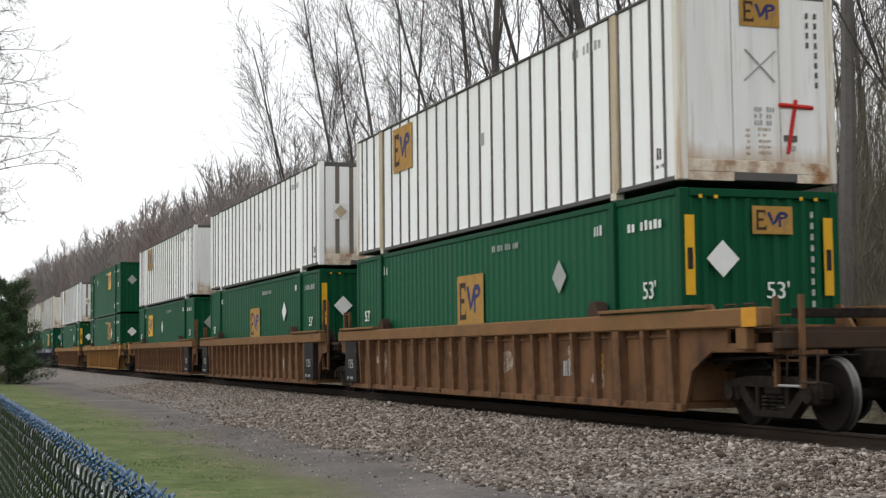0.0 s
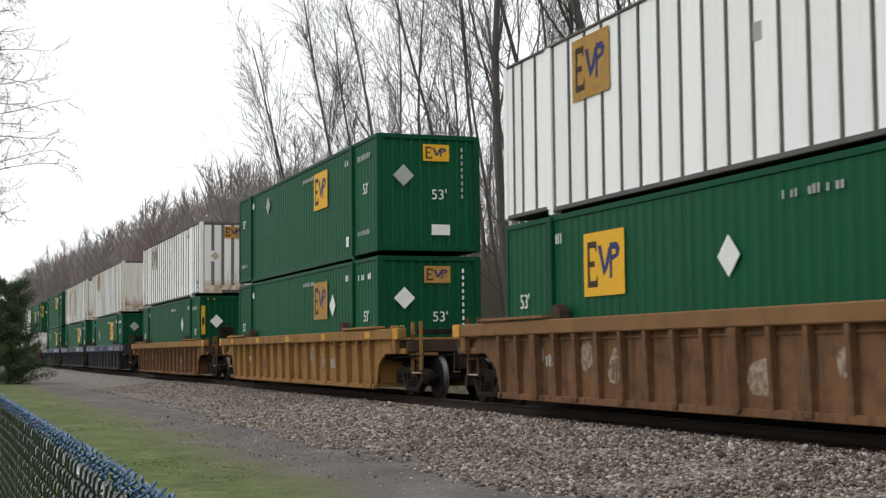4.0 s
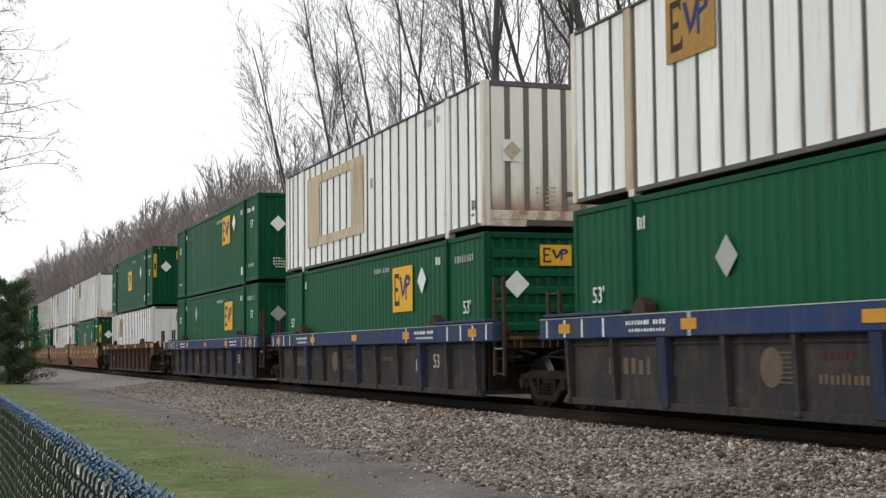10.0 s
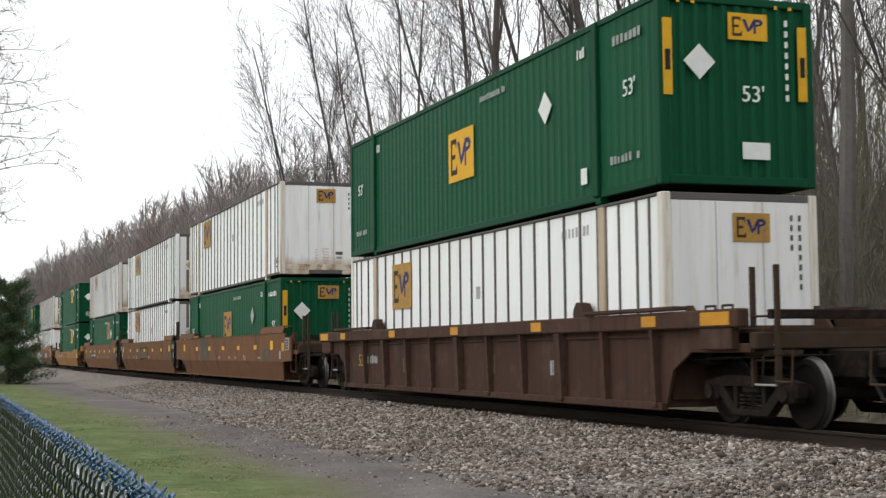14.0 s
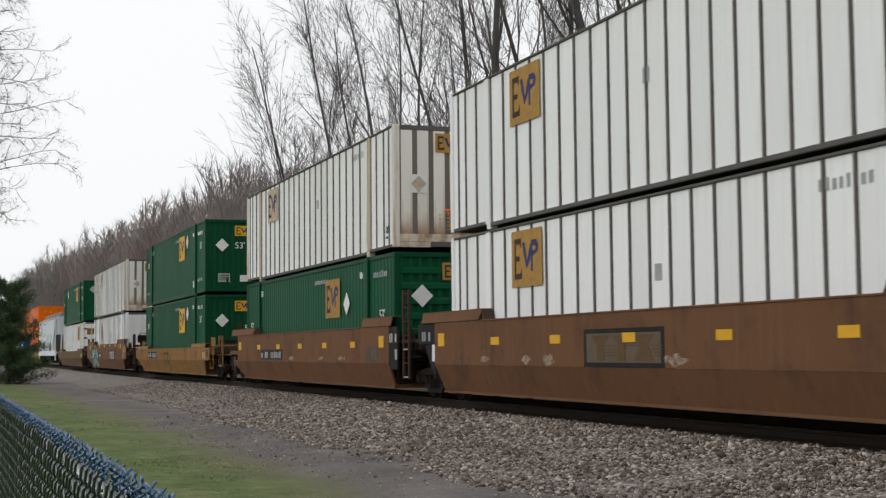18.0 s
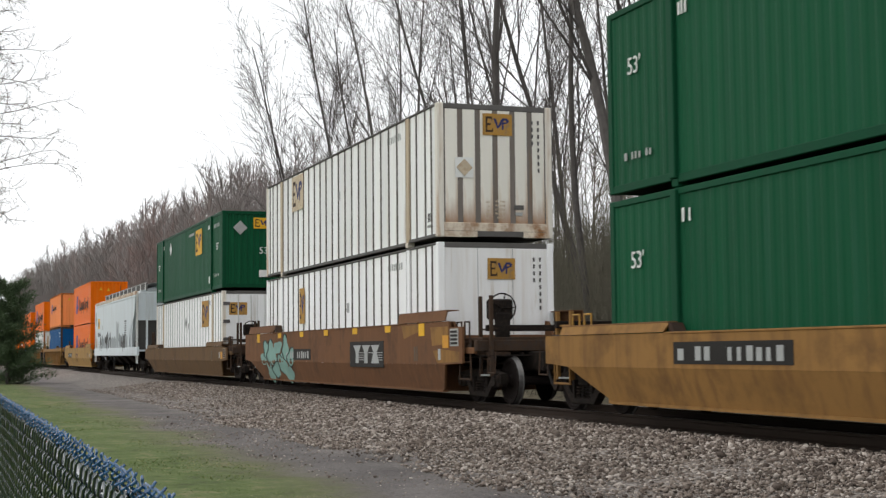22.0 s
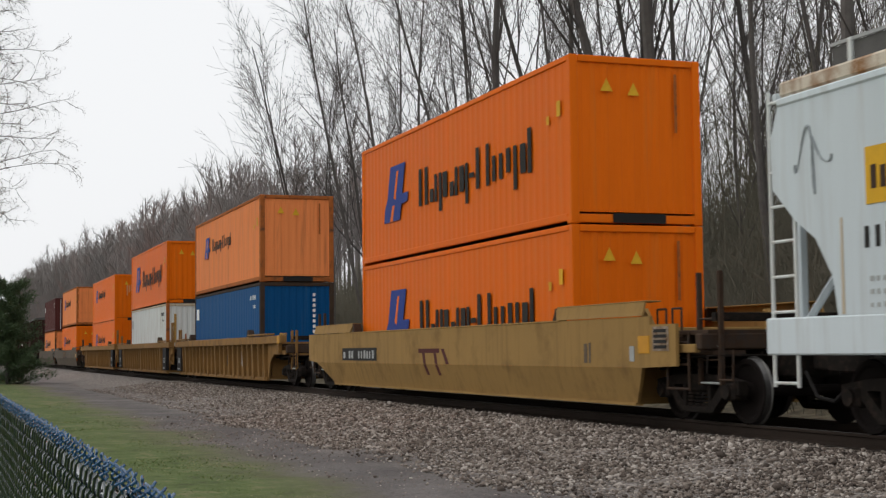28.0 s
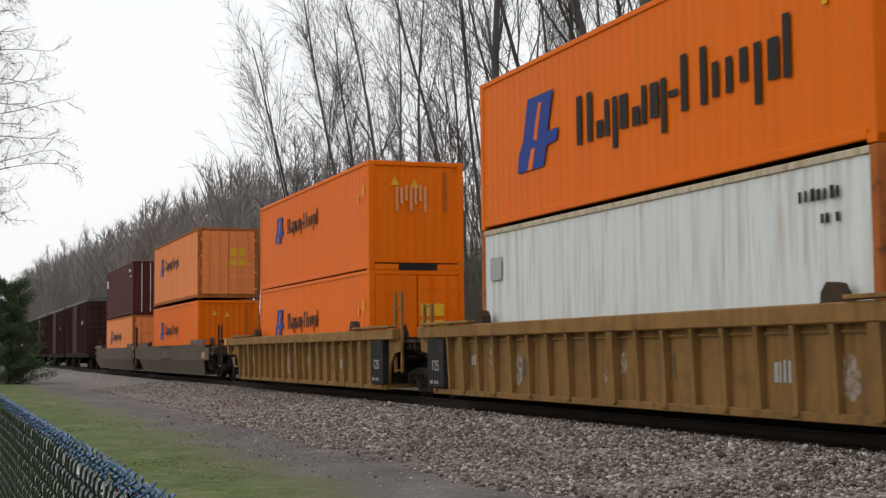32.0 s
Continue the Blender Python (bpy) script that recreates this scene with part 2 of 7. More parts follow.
# ---- building blocks ----
class Shape:
    """Vertices and faces of one mesh, put together from simple solids."""

    def __init__(self):
        self.v, self.f, self.mi = [], [], []

    def add(self, verts, faces, k=0):
        o = len(self.v)
        self.v += [tuple(p) for p in verts]
        self.f += [tuple(o + i for i in q) for q in faces]
        self.mi += [k] * len(faces)
        return self

    def box(self, x0, x1, y0, y1, z0, z1, c=0.0, k=0):
        if c <= 0:
            p = [(x, y, z) for x in (x0, x1) for y in (y0, y1) for z in (z0, z1)]
            return self.add(p, [(0, 1, 3, 2), (4, 6, 7, 5), (0, 4, 5, 1), (2, 3, 7, 6), (0, 2, 6, 4), (1, 5, 7, 3)], k)
        c = min(c, (x1 - x0) * 0.45, (y1 - y0) * 0.45, (z1 - z0) * 0.45)
        p, ix = [], {}
        lo, hi = (x0, y0, z0), (x1, y1, z1)
        for s in [(a, b, d) for a in (0, 1) for b in (0, 1) for d in (0, 1)]:
            for ax in range(3):
                q = [(hi[i] if s[i] else lo[i]) if i == ax else (hi[i] - c if s[i] else lo[i] + c) for i in range(3)]
                ix[s, ax] = len(p)
                p.append(q)
        f = []
        for ax in range(3):
            u, w = [i for i in range(3) if i != ax]
            for e in (0, 1):
                ring = []
                for a, b in ((0, 0), (1, 0), (1, 1), (0, 1)):
                    s = [0, 0, 0]
                    s[ax], s[u], s[w] = e, a, b
                    ring.append(ix[tuple(s), ax])
                f.append(tuple(ring))
            for a in (0, 1):
                for b in (0, 1):
                    s0, s1 = [0, 0, 0], [0, 0, 0]
                    s0[u] = s1[u] = a
                    s0[w] = s1[w] = b
                    s1[ax] = 1
                    s0, s1 = tuple(s0), tuple(s1)
                    f.append((ix[s0, u], ix[s1, u], ix[s1, w], ix[s0, w]))
        for s in [(a, b, d) for a in (0, 1) for b in (0, 1) for d in (0, 1)]:
            f.append((ix[s, 0], ix[s, 1], ix[s, 2]))
        return self.add(p, f, k)

    def prism(self, ring, axis, a, b, k=0):
        """ring: 2D points in the two other axes, pushed along axis from a to b."""
        def at(p, q):
            r = list(p)
            r.insert(axis, q)
            return r
        n = len(ring)
        verts = [at(p, a) for p in ring] + [at(p, b) for p in ring]
        return self.add(verts, [tuple(range(n)), tuple(range(n, 2 * n))] + [(i, (i + 1) % n, n + (i + 1) % n, n + i) for i in range(n)], k)

    def tube(self, p, q, r, r2=None, n=6, k=0, caps=True):
        p, q = Vector(p), Vector(q)
        d = (q - p).normalized()
        u = d.cross((0, 0, 1) if abs(d.z) < 0.9 else (1, 0, 0)).normalized()
        w = d.cross(u)
        r2 = r if r2 is None else r2
        a = [(u * math.cos(t) + w * math.sin(t)) for t in [2 * math.pi * i / n for i in range(n)]]
        faces = [(i, (i + 1) % n, n + (i + 1) % n, n + i) for i in range(n)]
        if caps:
            faces += [tuple(range(n)), tuple(range(n, 2 * n))]
        return self.add([p + e * r for e in a] + [q + e * r2 for e in a], faces, k)

    def lathe(self, prof, n, k=None):
        """prof: (radius, y, material) turned about the y axis."""
        o = []
        for r, y, _ in prof:
            o += [(r * math.cos(2 * math.pi * i / n), y, r * math.sin(2 * math.pi * i / n)) for i in range(n)]
        base = len(self.v)
        self.v += o
        for j in range(len(prof) - 1):
            for i in range(n):
                self.f.append((base + j * n + i, base + j * n + (i + 1) % n, base + (j + 1) * n + (i + 1) % n, base + (j + 1) * n + i))
                self.mi.append(prof[j][2])
        return self

    def sheet(self, line, axis_lo, axis_hi, flip=False, k=0):
        """A folded sheet: line of (x, y) points, standing from axis_lo to axis_hi in z."""
        n = len(line)
        verts = [(x, y, axis_lo) for x, y in line] + [(x, y, axis_hi) for x, y in line]
        return self.add(verts, [(i, i + 1, n + i + 1, n + i) for i in range(n - 1)], k)

    def mesh(self, name, *mats, smooth=False):
        me = bpy.data.meshes.new(name)
        me.from_pydata(self.v, [], self.f)
        for m in mats:
            me.materials.append(m)
        if any(self.mi):
            me.polygons.foreach_set("material_index", self.mi)
        if smooth:
            me.polygons.foreach_set("use_smooth", [True] * len(self.f))
        me.update()
        return me


KEPT = {}


def kept(key, make):
    """The mesh under key, made once."""
    if key not in KEPT:
        KEPT[key] = make()
    return KEPT[key]


def part(name, shape, material, parent, label="", at=None):
    """One mesh object under a thing or a part. shape: a Shape or a mesh to share."""
    me = shape.mesh(name, material) if isinstance(shape, Shape) else shape
    ob = new(name, me)
    if parent is not None:
        ob.parent = parent
    if at is not None:
        ob.matrix_basis = at
    if label:
        ob["label"] = label
    return ob


def thing(name, label, category, group=""):
    return tagged(new(name), label, category, group)


def words(text, size, material):
    def make():
        cu = bpy.data.curves.new("lettering", "FONT")
        cu.body, cu.size, cu.align_x, cu.align_y, cu.extrude = text, size, "CENTER", "CENTER", 0.004
        ob = bpy.data.objects.new("lettering", cu)
        scene.collection.objects.link(ob)
        bpy.context.view_layer.update()
        me = bpy.data.meshes.new_from_object(ob.evaluated_get(bpy.context.evaluated_depsgraph_get()))
        bpy.data.objects.remove(ob)
        me.materials.clear()
        me.materials.append(material)
        return me
    return kept(("words", text, size, material.name), make)


SIDE = Matrix.Rotation(radians(90), 4, "X")                                    # lettering upright on the side that looks to -y
FRONT = Matrix.Rotation(radians(90), 4, "Z") @ Matrix.Rotation(radians(90), 4, "X")   # on the end that looks to +x


def plate(w, h, t=0.012, c=0.0):
    """A thin plate round its centre: w along x, h along y, t proud along z, as lettering lies."""
    return Shape().box(-w / 2, w / 2, -h / 2, h / 2, 0, t, c)


def bars(n, w, h, gap=0.3, seed=0, material=WSTICK):
    """A line of n strokes that stands for small writing."""
    def make():
        rnd, s, x = random.Random(seed), Shape(), -w / 2
        step = w / n
        for i in range(n):
            if rnd.random() > 0.12:
                s.box(x, x + step * (1 - gap) * rnd.uniform(0.55, 1.0), -h / 2, h / 2 * rnd.uniform(0.55, 1.0), 0, 0.005)
            x += step
        return s.mesh("code_strip", material)
    return kept(("bars", n, w, h, gap, seed, material.name), make)


def placed(face, x, y, z):
    return Matrix.Translation((x, y, z)) @ face


# ---- the setting: ground, track ----
def ground_z(x, y):
    """Height of the ground: lawn, path, ballast shoulder, track bed, ditch and rising wood behind."""
    pts = ((-2000, -0.9), (-30, -0.6), (0, -0.42), (4.2, -0.45), (6.6, -0.46), (8.9, -0.20), (9.7, -0.17), (12.4, -0.17), (13.6, -0.25), (16, -0.9), (19, -0.7), (24, 0.3), (40, 5.5), (70, 9.5), (400, 26), (2000, 40))
    for (a, za), (b, zb) in zip(pts, pts[1:]):
        if a <= y <= b:
            k = (y - a) / (b - a)
            return za + (zb - za) * k
    return pts[0][1] if y < pts[0][0] else pts[-1][1]


def ground_mat():
    """Lawn, bare path, ballast and leaf litter, each with its own ragged edge along the track."""
    m = bpy.data.materials.new("ground_cover")
    m.use_nodes = True
    n, l = m.node_tree.nodes, m.node_tree.links
    b = n["Principled BSDF"]
    b.inputs["Roughness"].default_value, b.inputs["Specular IOR Level"].default_value = 0.9, 0.2
    co = n.new("ShaderNodeTexCoord")
    xyz = n.new("ShaderNodeSeparateXYZ")
    l.new(co.outputs["Object"], xyz.inputs[0])

    def noise_tex(scale, detail=4.0, rough=0.55):
        t = n.new("ShaderNodeTexNoise")
        t.inputs["Scale"].default_value, t.inputs["Detail"].default_value, t.inputs["Roughness"].default_value = scale, detail, rough
        l.new(co.outputs["Object"], t.inputs["Vector"])
        return t.outputs["Fac"]

    def ramp(fac, *stops):
        r = n.new("ShaderNodeValToRGB")
        while len(r.color_ramp.elements) < len(stops):
            r.color_ramp.elements.new(0.5)
        for e, (p, c) in zip(r.color_ramp.elements, stops):
            e.position, e.color = p, (*c, 1)
        l.new(fac, r.inputs[0])
        return r.outputs[0]

    def maths(op, a, c=0.0, d=0.0):
        k = n.new("ShaderNodeMath")
        k.operation = op
        for s, v in zip(k.inputs, (a, c, d)):
            if isinstance(v, (int, float)):
                s.default_value = v
            else:
                l.new(v, s)
        return k.outputs[0]

    def mixed(fac, a, c):
        k = n.new("ShaderNodeMix")
        k.data_type = "RGBA"
        l.new(fac, k.inputs["Factor"])
        l.new(a, k.inputs["A"])
        l.new(c, k.inputs["B"])
        return k.outputs["Result"]
    wob = maths("MULTIPLY", maths("SUBTRACT", noise_tex(0.35), 0.5), 2.2)
    wob = maths("ADD", wob, maths("MULTIPLY", maths("SUBTRACT", noise_tex(4.0), 0.5), 1.0))
    y = maths("ADD", xyz.outputs["Y"], wob)
    y = maths("ADD", y, maths("MULTIPLY", xyz.outputs["X"], 0.005))

    def edge(at, width):
        k = n.new("ShaderNodeMapRange")
        k.inputs["From Min"].default_value, k.inputs["From Max"].default_value = at - width, at + width
        l.new(y, k.inputs["Value"])
        return k.outputs[0]
    lawn = ramp(maths("ADD", maths("ADD", maths("MULTIPLY", noise_tex(1.1), 0.4), maths("MULTIPLY", noise_tex(5.0, 5), 0.35)), maths("MULTIPLY", noise_tex(30.0, 4, 0.75), 0.25)),
                (0.37, (0.052, 0.062, 0.024)), (0.45, (0.075, 0.106, 0.031)), (0.53, (0.102, 0.136, 0.042)), (0.61, (0.190, 0.172, 0.090)))
    path = ramp(maths("ADD", maths("MULTIPLY", noise_tex(0.7), 0.5), maths("MULTIPLY", noise_tex(26.0, 6), 0.5)),
                (0.32, (0.060, 0.053, 0.050)), (0.5, (0.120, 0.108, 0.103)), (0.70, (0.21, 0.19, 0.18)))
    cell = n.new("ShaderNodeTexVoronoi")
    cell.inputs["Scale"].default_value = 17.0
    l.new(co.outputs["Object"], cell.inputs["Vector"])
    bw = n.new("ShaderNodeSeparateColor")
    l.new(cell.outputs["Color"], bw.inputs[0])
    stone = ramp(bw.outputs[0], (0.0, (0.085, 0.071, 0.061)), (0.4, (0.172, 0.148, 0.130)), (0.75, (0.253, 0.223, 0.20)), (1.0, (0.345, 0.312, 0.287)))
    litter = ramp(noise_tex(3.0, 6), (0.3, (0.05, 0.042, 0.030)), (0.5, (0.11, 0.092, 0.062)), (0.7, (0.17, 0.15, 0.10)))
    dry = ramp(noise_tex(12.0, 5), (0.3, (0.105, 0.092, 0.055)), (0.7, (0.165, 0.150, 0.095)))
    c0 = mixed(edge(3.75, 0.75), lawn, dry)
    c1 = mixed(edge(4.25, 0.45), c0, path)
    c2 = mixed(edge(6.2, 0.9), c1, stone)
    # grimy track bed, with the shade under the cars painted in as darker colour
    shaded_grime = ramp(noise_tex(14.0, 5), (0.3, (0.022, 0.019, 0.017)), (0.7, (0.075, 0.064, 0.056)))
    bed = mixed(edge(9.95, 0.35), c2, shaded_grime)
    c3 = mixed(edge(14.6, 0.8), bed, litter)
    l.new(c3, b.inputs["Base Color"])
    bp = n.new("ShaderNodeBump")
    bp.inputs["Strength"].default_value, bp.inputs["Distance"].default_value = 0.7, 0.03
    l.new(maths("ADD", noise_tex(30.0, 4), maths("MULTIPLY", cell.outputs["Distance"], -0.8)), bp.inputs["Height"])
    l.new(bp.outputs[0], b.inputs["Normal"])
    return m


def build_ground():
    xs = sorted({-3000, -1500, -900, *range(-600, 201, 25), *[-60 + 0.8 * i for i in range(80)], 500, 1500, 3000})
    ys = sorted({-3000, -800, -200, -60, -30, -12, *[-6 + 0.4 * i for i in range(56)], 18, 19, 20, 22, 24, 26, 30, 40, 60, 100, 160, 260, 400, 800, 2000, 3000})
    v, f = [], []
    for x in xs:
        for y in ys:
            near = 0.03 if -70 < x < 10 and -6 < y < 9 else 0.0
            v.append((x, y, ground_z(x, y) + near * noise.noise((x * 0.7, y * 0.7, 0.3)) + 0.02 * (near > 0) * noise.noise((x * 2.1, y * 2.1, 1.3))))
    ny = len(ys)
    for i in range(len(xs) - 1):
        for j in range(ny - 1):
            f.append((i * ny + j, (i + 1) * ny + j, (i + 1) * ny + j + 1, i * ny + j + 1))
    me = bpy.data.meshes.new("ground")
    me.from_pydata(v, [], f)
    me.materials.append(ground_mat())
    tagged(new("ground", me), "mown lawn, bare cinder path and grey ballast bank beside the track", "ground", kind="structure")


build_ground()

TIEWOOD = mat("creosoted_tie", (0.045, 0.036, 0.030), 0.85, var=0.35, scale=6, stain=(0.09, 0.08, 0.07), amount=0.4)
RAILSIDE = mat("rusty_rail_side", (0.034, 0.025, 0.020), 0.75, 0.1, var=0.3, scale=4)


def build_track():
    prof = [(-0.07, -0.172), (0.07, -0.172), (0.07, -0.155), (0.012, -0.13), (0.012, -0.045), (0.037, -0.035), (0.037, -0.004), (0.03, 0.0), (-0.03, 0.0), (-0.037, -0.004), (-0.037, -0.035), (-0.012, -0.045), (-0.012, -0.13), (-0.07, -0.155)]
    for side in (-1, 1):
        s = Shape().prism([(TRACK + side * 0.755 + a, z) for a, z in prof], 0, -700, 160)
        s.box(-700, 160, TRACK + side * 0.755 - 0.027, TRACK + side * 0.755 + 0.027, -0.002, 0.001, k=1)
        tagged(new("rail", s.mesh("rail", RAILSIDE, TREAD)), "rusty steel rail with a polished running head", "rail", "rails of the track", "structure")
    tie = Shape().box(-0.115, 0.115, -1.3, 1.3, -0.18, 0.0, 0.012).mesh("tie", TIEWOOD)
    bed = new("ties")
    tagged(bed, "dark creosoted wooden railroad ties set in ballast", "railroad tie", kind="structure")
    rnd = random.Random(4)
    for i in range(200):
        part("tie", tie, None, bed, at=pose(-8 - i * 0.52 + rnd.uniform(-0.03, 0.03), TRACK, -0.158 + rnd.uniform(-0.006, 0.004), 0, 0, rnd.uniform(-1, 1)))


build_track()


# ---- containers: x = 0 at mid-length, front end at +x, near side at -y, z = 0 at the bottom rail ----
def wave(a, b, y, depth, pitch):
    """Points of a trapezoid corrugation from a to b."""
    n = max(1, round((b - a) / pitch))
    w, pts = (b - a) / n, []
    for i in range(n):
        x = a + i * w
        pts += [(x, y), (x + 0.30 * w, y), (x + 0.45 * w, y + depth), (x + 0.85 * w, y + depth)]
    return pts + [(b, y)]


def emblem(parent, face, x, y, z, w, h, ground, label="yellow plate with a dark and a blue block mark"):
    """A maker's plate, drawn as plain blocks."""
    p = part("emblem_plate", kept(("plate", w, h, ground.name), lambda: plate(w, h, 0.004).mesh("emblem_plate", ground)), None, parent, label, placed(face, x, y, z))

    def dark():
        s = Shape().box(-0.40 * w, -0.345 * w, -0.36 * h, 0.36 * h, 0.003, 0.006)
        for z0, z1, x1 in ((0.26, 0.36, -0.17), (-0.04, 0.05, -0.22), (-0.36, -0.26, -0.15)):
            s.prism([(-0.40 * w, z0 * h), (x1 * w, z0 * h), (x1 * w, z1 * h), (-0.40 * w, z1 * h)], 2, 0.003, 0.0065)
        s.prism([(-0.20 * w, -0.26 * h), (-0.15 * w, -0.26 * h), (-0.15 * w, -0.15 * h)], 2, 0.003, 0.0065)
        s.prism([(-0.22 * w, 0.26 * h), (-0.17 * w, 0.26 * h), (-0.17 * w, 0.17 * h)], 2, 0.003, 0.0065)
        return s.mesh("dark_block", BROWNMARK)

    def blue():
        s = Shape()
        s.prism([(-0.14 * w, 0.28 * h), (-0.05 * w, 0.28 * h), (0.03 * w, -0.06 * h), (0.0, -0.20 * h)], 2, 0.003, 0.006)
        s.prism([(0.0, -0.20 * h), (0.03 * w, -0.06 * h), (0.13 * w, 0.24 * h), (0.17 * w, 0.24 * h), (0.14 * w, 0.0), (0.09 * w, -0.10 * h)], 2, 0.003, 0.0064)
        s.prism([(0.15 * w, -0.24 * h), (0.21 * w, -0.24 * h), (0.21 * w, 0.30 * h), (0.16 * w, 0.30 * h)], 2, 0.003, 0.0068)
        s.prism([(0.21 * w, 0.02 * h), (0.36 * w, 0.08 * h), (0.40 * w, 0.20 * h), (0.33 * w, 0.30 * h), (0.21 * w, 0.30 * h), (0.21 * w, 0.20 * h), (0.30 * w, 0.19 * h), (0.30 * w, 0.12 * h), (0.21 * w, 0.11 * h)], 2, 0.003, 0.006)
        return s.mesh("blue_block", BLUEMARK)
    part("dark_block", kept(("dark", w, h), dark), None, p)
    part("blue_block", kept(("blue", w, h), blue), None, p)


def diamond(parent, face, x, y, z, size, material):
    def make():
        r = size / 2
        return Shape().prism([(r, 0), (0, r), (-r, 0), (0, -r)], 2, 0, 0.012).mesh("diamond_placard", material)
    part("diamond_placard", kept(("dia", size, material.name), make), None, parent, "", placed(face, x, y, z))


def stuck(parent, face, x, y, z, w, h, material, name="sticker", label=""):
    part(name, kept((name, w, h, material.name), lambda: plate(w, h, 0.008).mesh(name, material)), None, parent, label, placed(face, x, y, z))


def codes(parent, face, x, y, z, n, w, h, seed, material=WSTICK):
    tagged(part("code_strip", bars(n, w, h, 0.3, seed, material), None, parent, "", placed(face, x, y, z)), kind="stuff")


def frame_parts(root, L, W, H, post, rail, over, mids, slim=0.0):
    """Corner posts, rails, castings, roof and floor shared by every container. over: overhang past the mid posts."""
    half, w = L / 2, W / 2
    for sx in (-1, 1):
        for sy in (-1, 1):
            me = kept(("post", H, over > 0, post.name), lambda: Shape().box(-0.075, 0.075, -0.075, 0.075, 0.10 if over else 0.0, H - 0.0, 0.015).mesh("corner_post", post))
            part("corner_post", me, None, root, at=pose(sx * (half - 0.075), sy * (w - 0.075), 0))
            cast = kept(("casting", post.name), lambda: Shape().box(-0.09, 0.09, -0.08, 0.08, -0.06, 0.06, 0.012).mesh("corner_casting", post))
            part("corner_casting", cast, None, root, at=pose(sx * (mids - 0.09), sy * (w - 0.078), 0.062))
    for sy in (-1, 1):
        s = Shape().box(-half + 0.15, half - 0.15, sy * (w - 0.04) - 0.04, sy * (w - 0.04) + 0.04, H - 0.10 + slim, H - 0.005, 0.01)
        part("top_rail", s, rail, root)
        s = Shape().box(-mids + 0.18, mids - 0.18, sy * (w - 0.04) - 0.038, sy * (w - 0.04) + 0.038, 0.055, 0.18 - slim, 0.01)
        if over:
            for e in (-1, 1):
                a, b = sorted((e * (mids + 0.02), e * (half - 0.15)))
                s.box(a, b, sy * (w - 0.04) - 0.038, sy * (w - 0.04) + 0.038, 0.10, 0.22 - slim, 0.01)
        part("bottom_rail", s, rail, root)
    for sx in (-1, 1):
        a, b = sorted((sx * half, sx * (half - 0.11)))
        part("end_header", Shape().box(a, b, -w + 0.15, w - 0.15, H - 0.12, H - 0.004, 0.01), rail, root)
        part("end_sill", Shape().box(a, b, -w + 0.15, w - 0.15, 0.11 if over else 0.02, 0.24 if over else 0.16, 0.01), rail, root)


def box_end(root, sx, L, W, H, material, depth=0.045, pitch=0.24, z0=0.2, name="end_wall"):
    def make():
        line = [(x, y) for y, x in wave(-W / 2 + 0.14, W / 2 - 0.14, 0.0, depth, pitch)]
        return Shape().sheet([(-sx * (0.03 + x), y) for x, y in line], z0, H - 0.1).mesh(name, material)
    part(name, kept(("end", sx, W, H, depth, pitch, material.name), make), None, root, at=pose(sx * L / 2, 0, 0))


def steel_container(label, group, paint, frame_paint, L=16.154, W=2.591, H=2.896, side_depth=0.011, pitch=0.28, over=True, roof=ROOFG, end_paint=None, post=None, name="shipping_container"):
    root = thing(name, label, "shipping container", group)
    half, w = L / 2, W / 2
    mids = 6.096 if over else half
    frame_parts(root, L, W, H, post or frame_paint, frame_paint, over, mids)
    stops = [(-half + 0.15, -mids + 0.0), (-mids + 0.18, mids - 0.18), (mids, half - 0.15)] if over else [(-half + 0.15, half - 0.15)]
    for sy in (-1, 1):
        for a, b in stops:
            me = kept(("steel_side", a, b, sy, W, H, side_depth, pitch, paint.name), lambda: Shape().sheet([(x, sy * (w - 0.022 - y)) for x, y in wave(a, b, 0, side_depth, pitch)], 0.14, H - 0.08).mesh("side_panel", paint))
            part("side_panel", me, None, root)
        if over:
            for e in (-1, 1):
                me = kept(("mid_post", H, W, frame_paint.name, sy), lambda: Shape().box(-0.085, 0.085, sy * w - 0.06 - 0.012 * sy, sy * w + 0.06 - 0.056 * sy, 0.12, H - 0.02, 0.015).mesh("mid_post", frame_paint))
                part("mid_post", me, None, root, at=pose(e * (mids - 0.09), 0, 0))
    for sx in (-1, 1):
        box_end(root, sx, L, W, H, end_paint or paint, 0.045 if over else 0.018)
    part("roof", Shape().box(-half + 0.02, half - 0.02, -w + 0.05, w - 0.05, H - 0.03, H - 0.012), paint, root)
    part("floor", Shape().box(-half + 0.05, half - 0.05, -w + 0.06, w - 0.06, 0.12, 0.17), DARK, root)
    return root


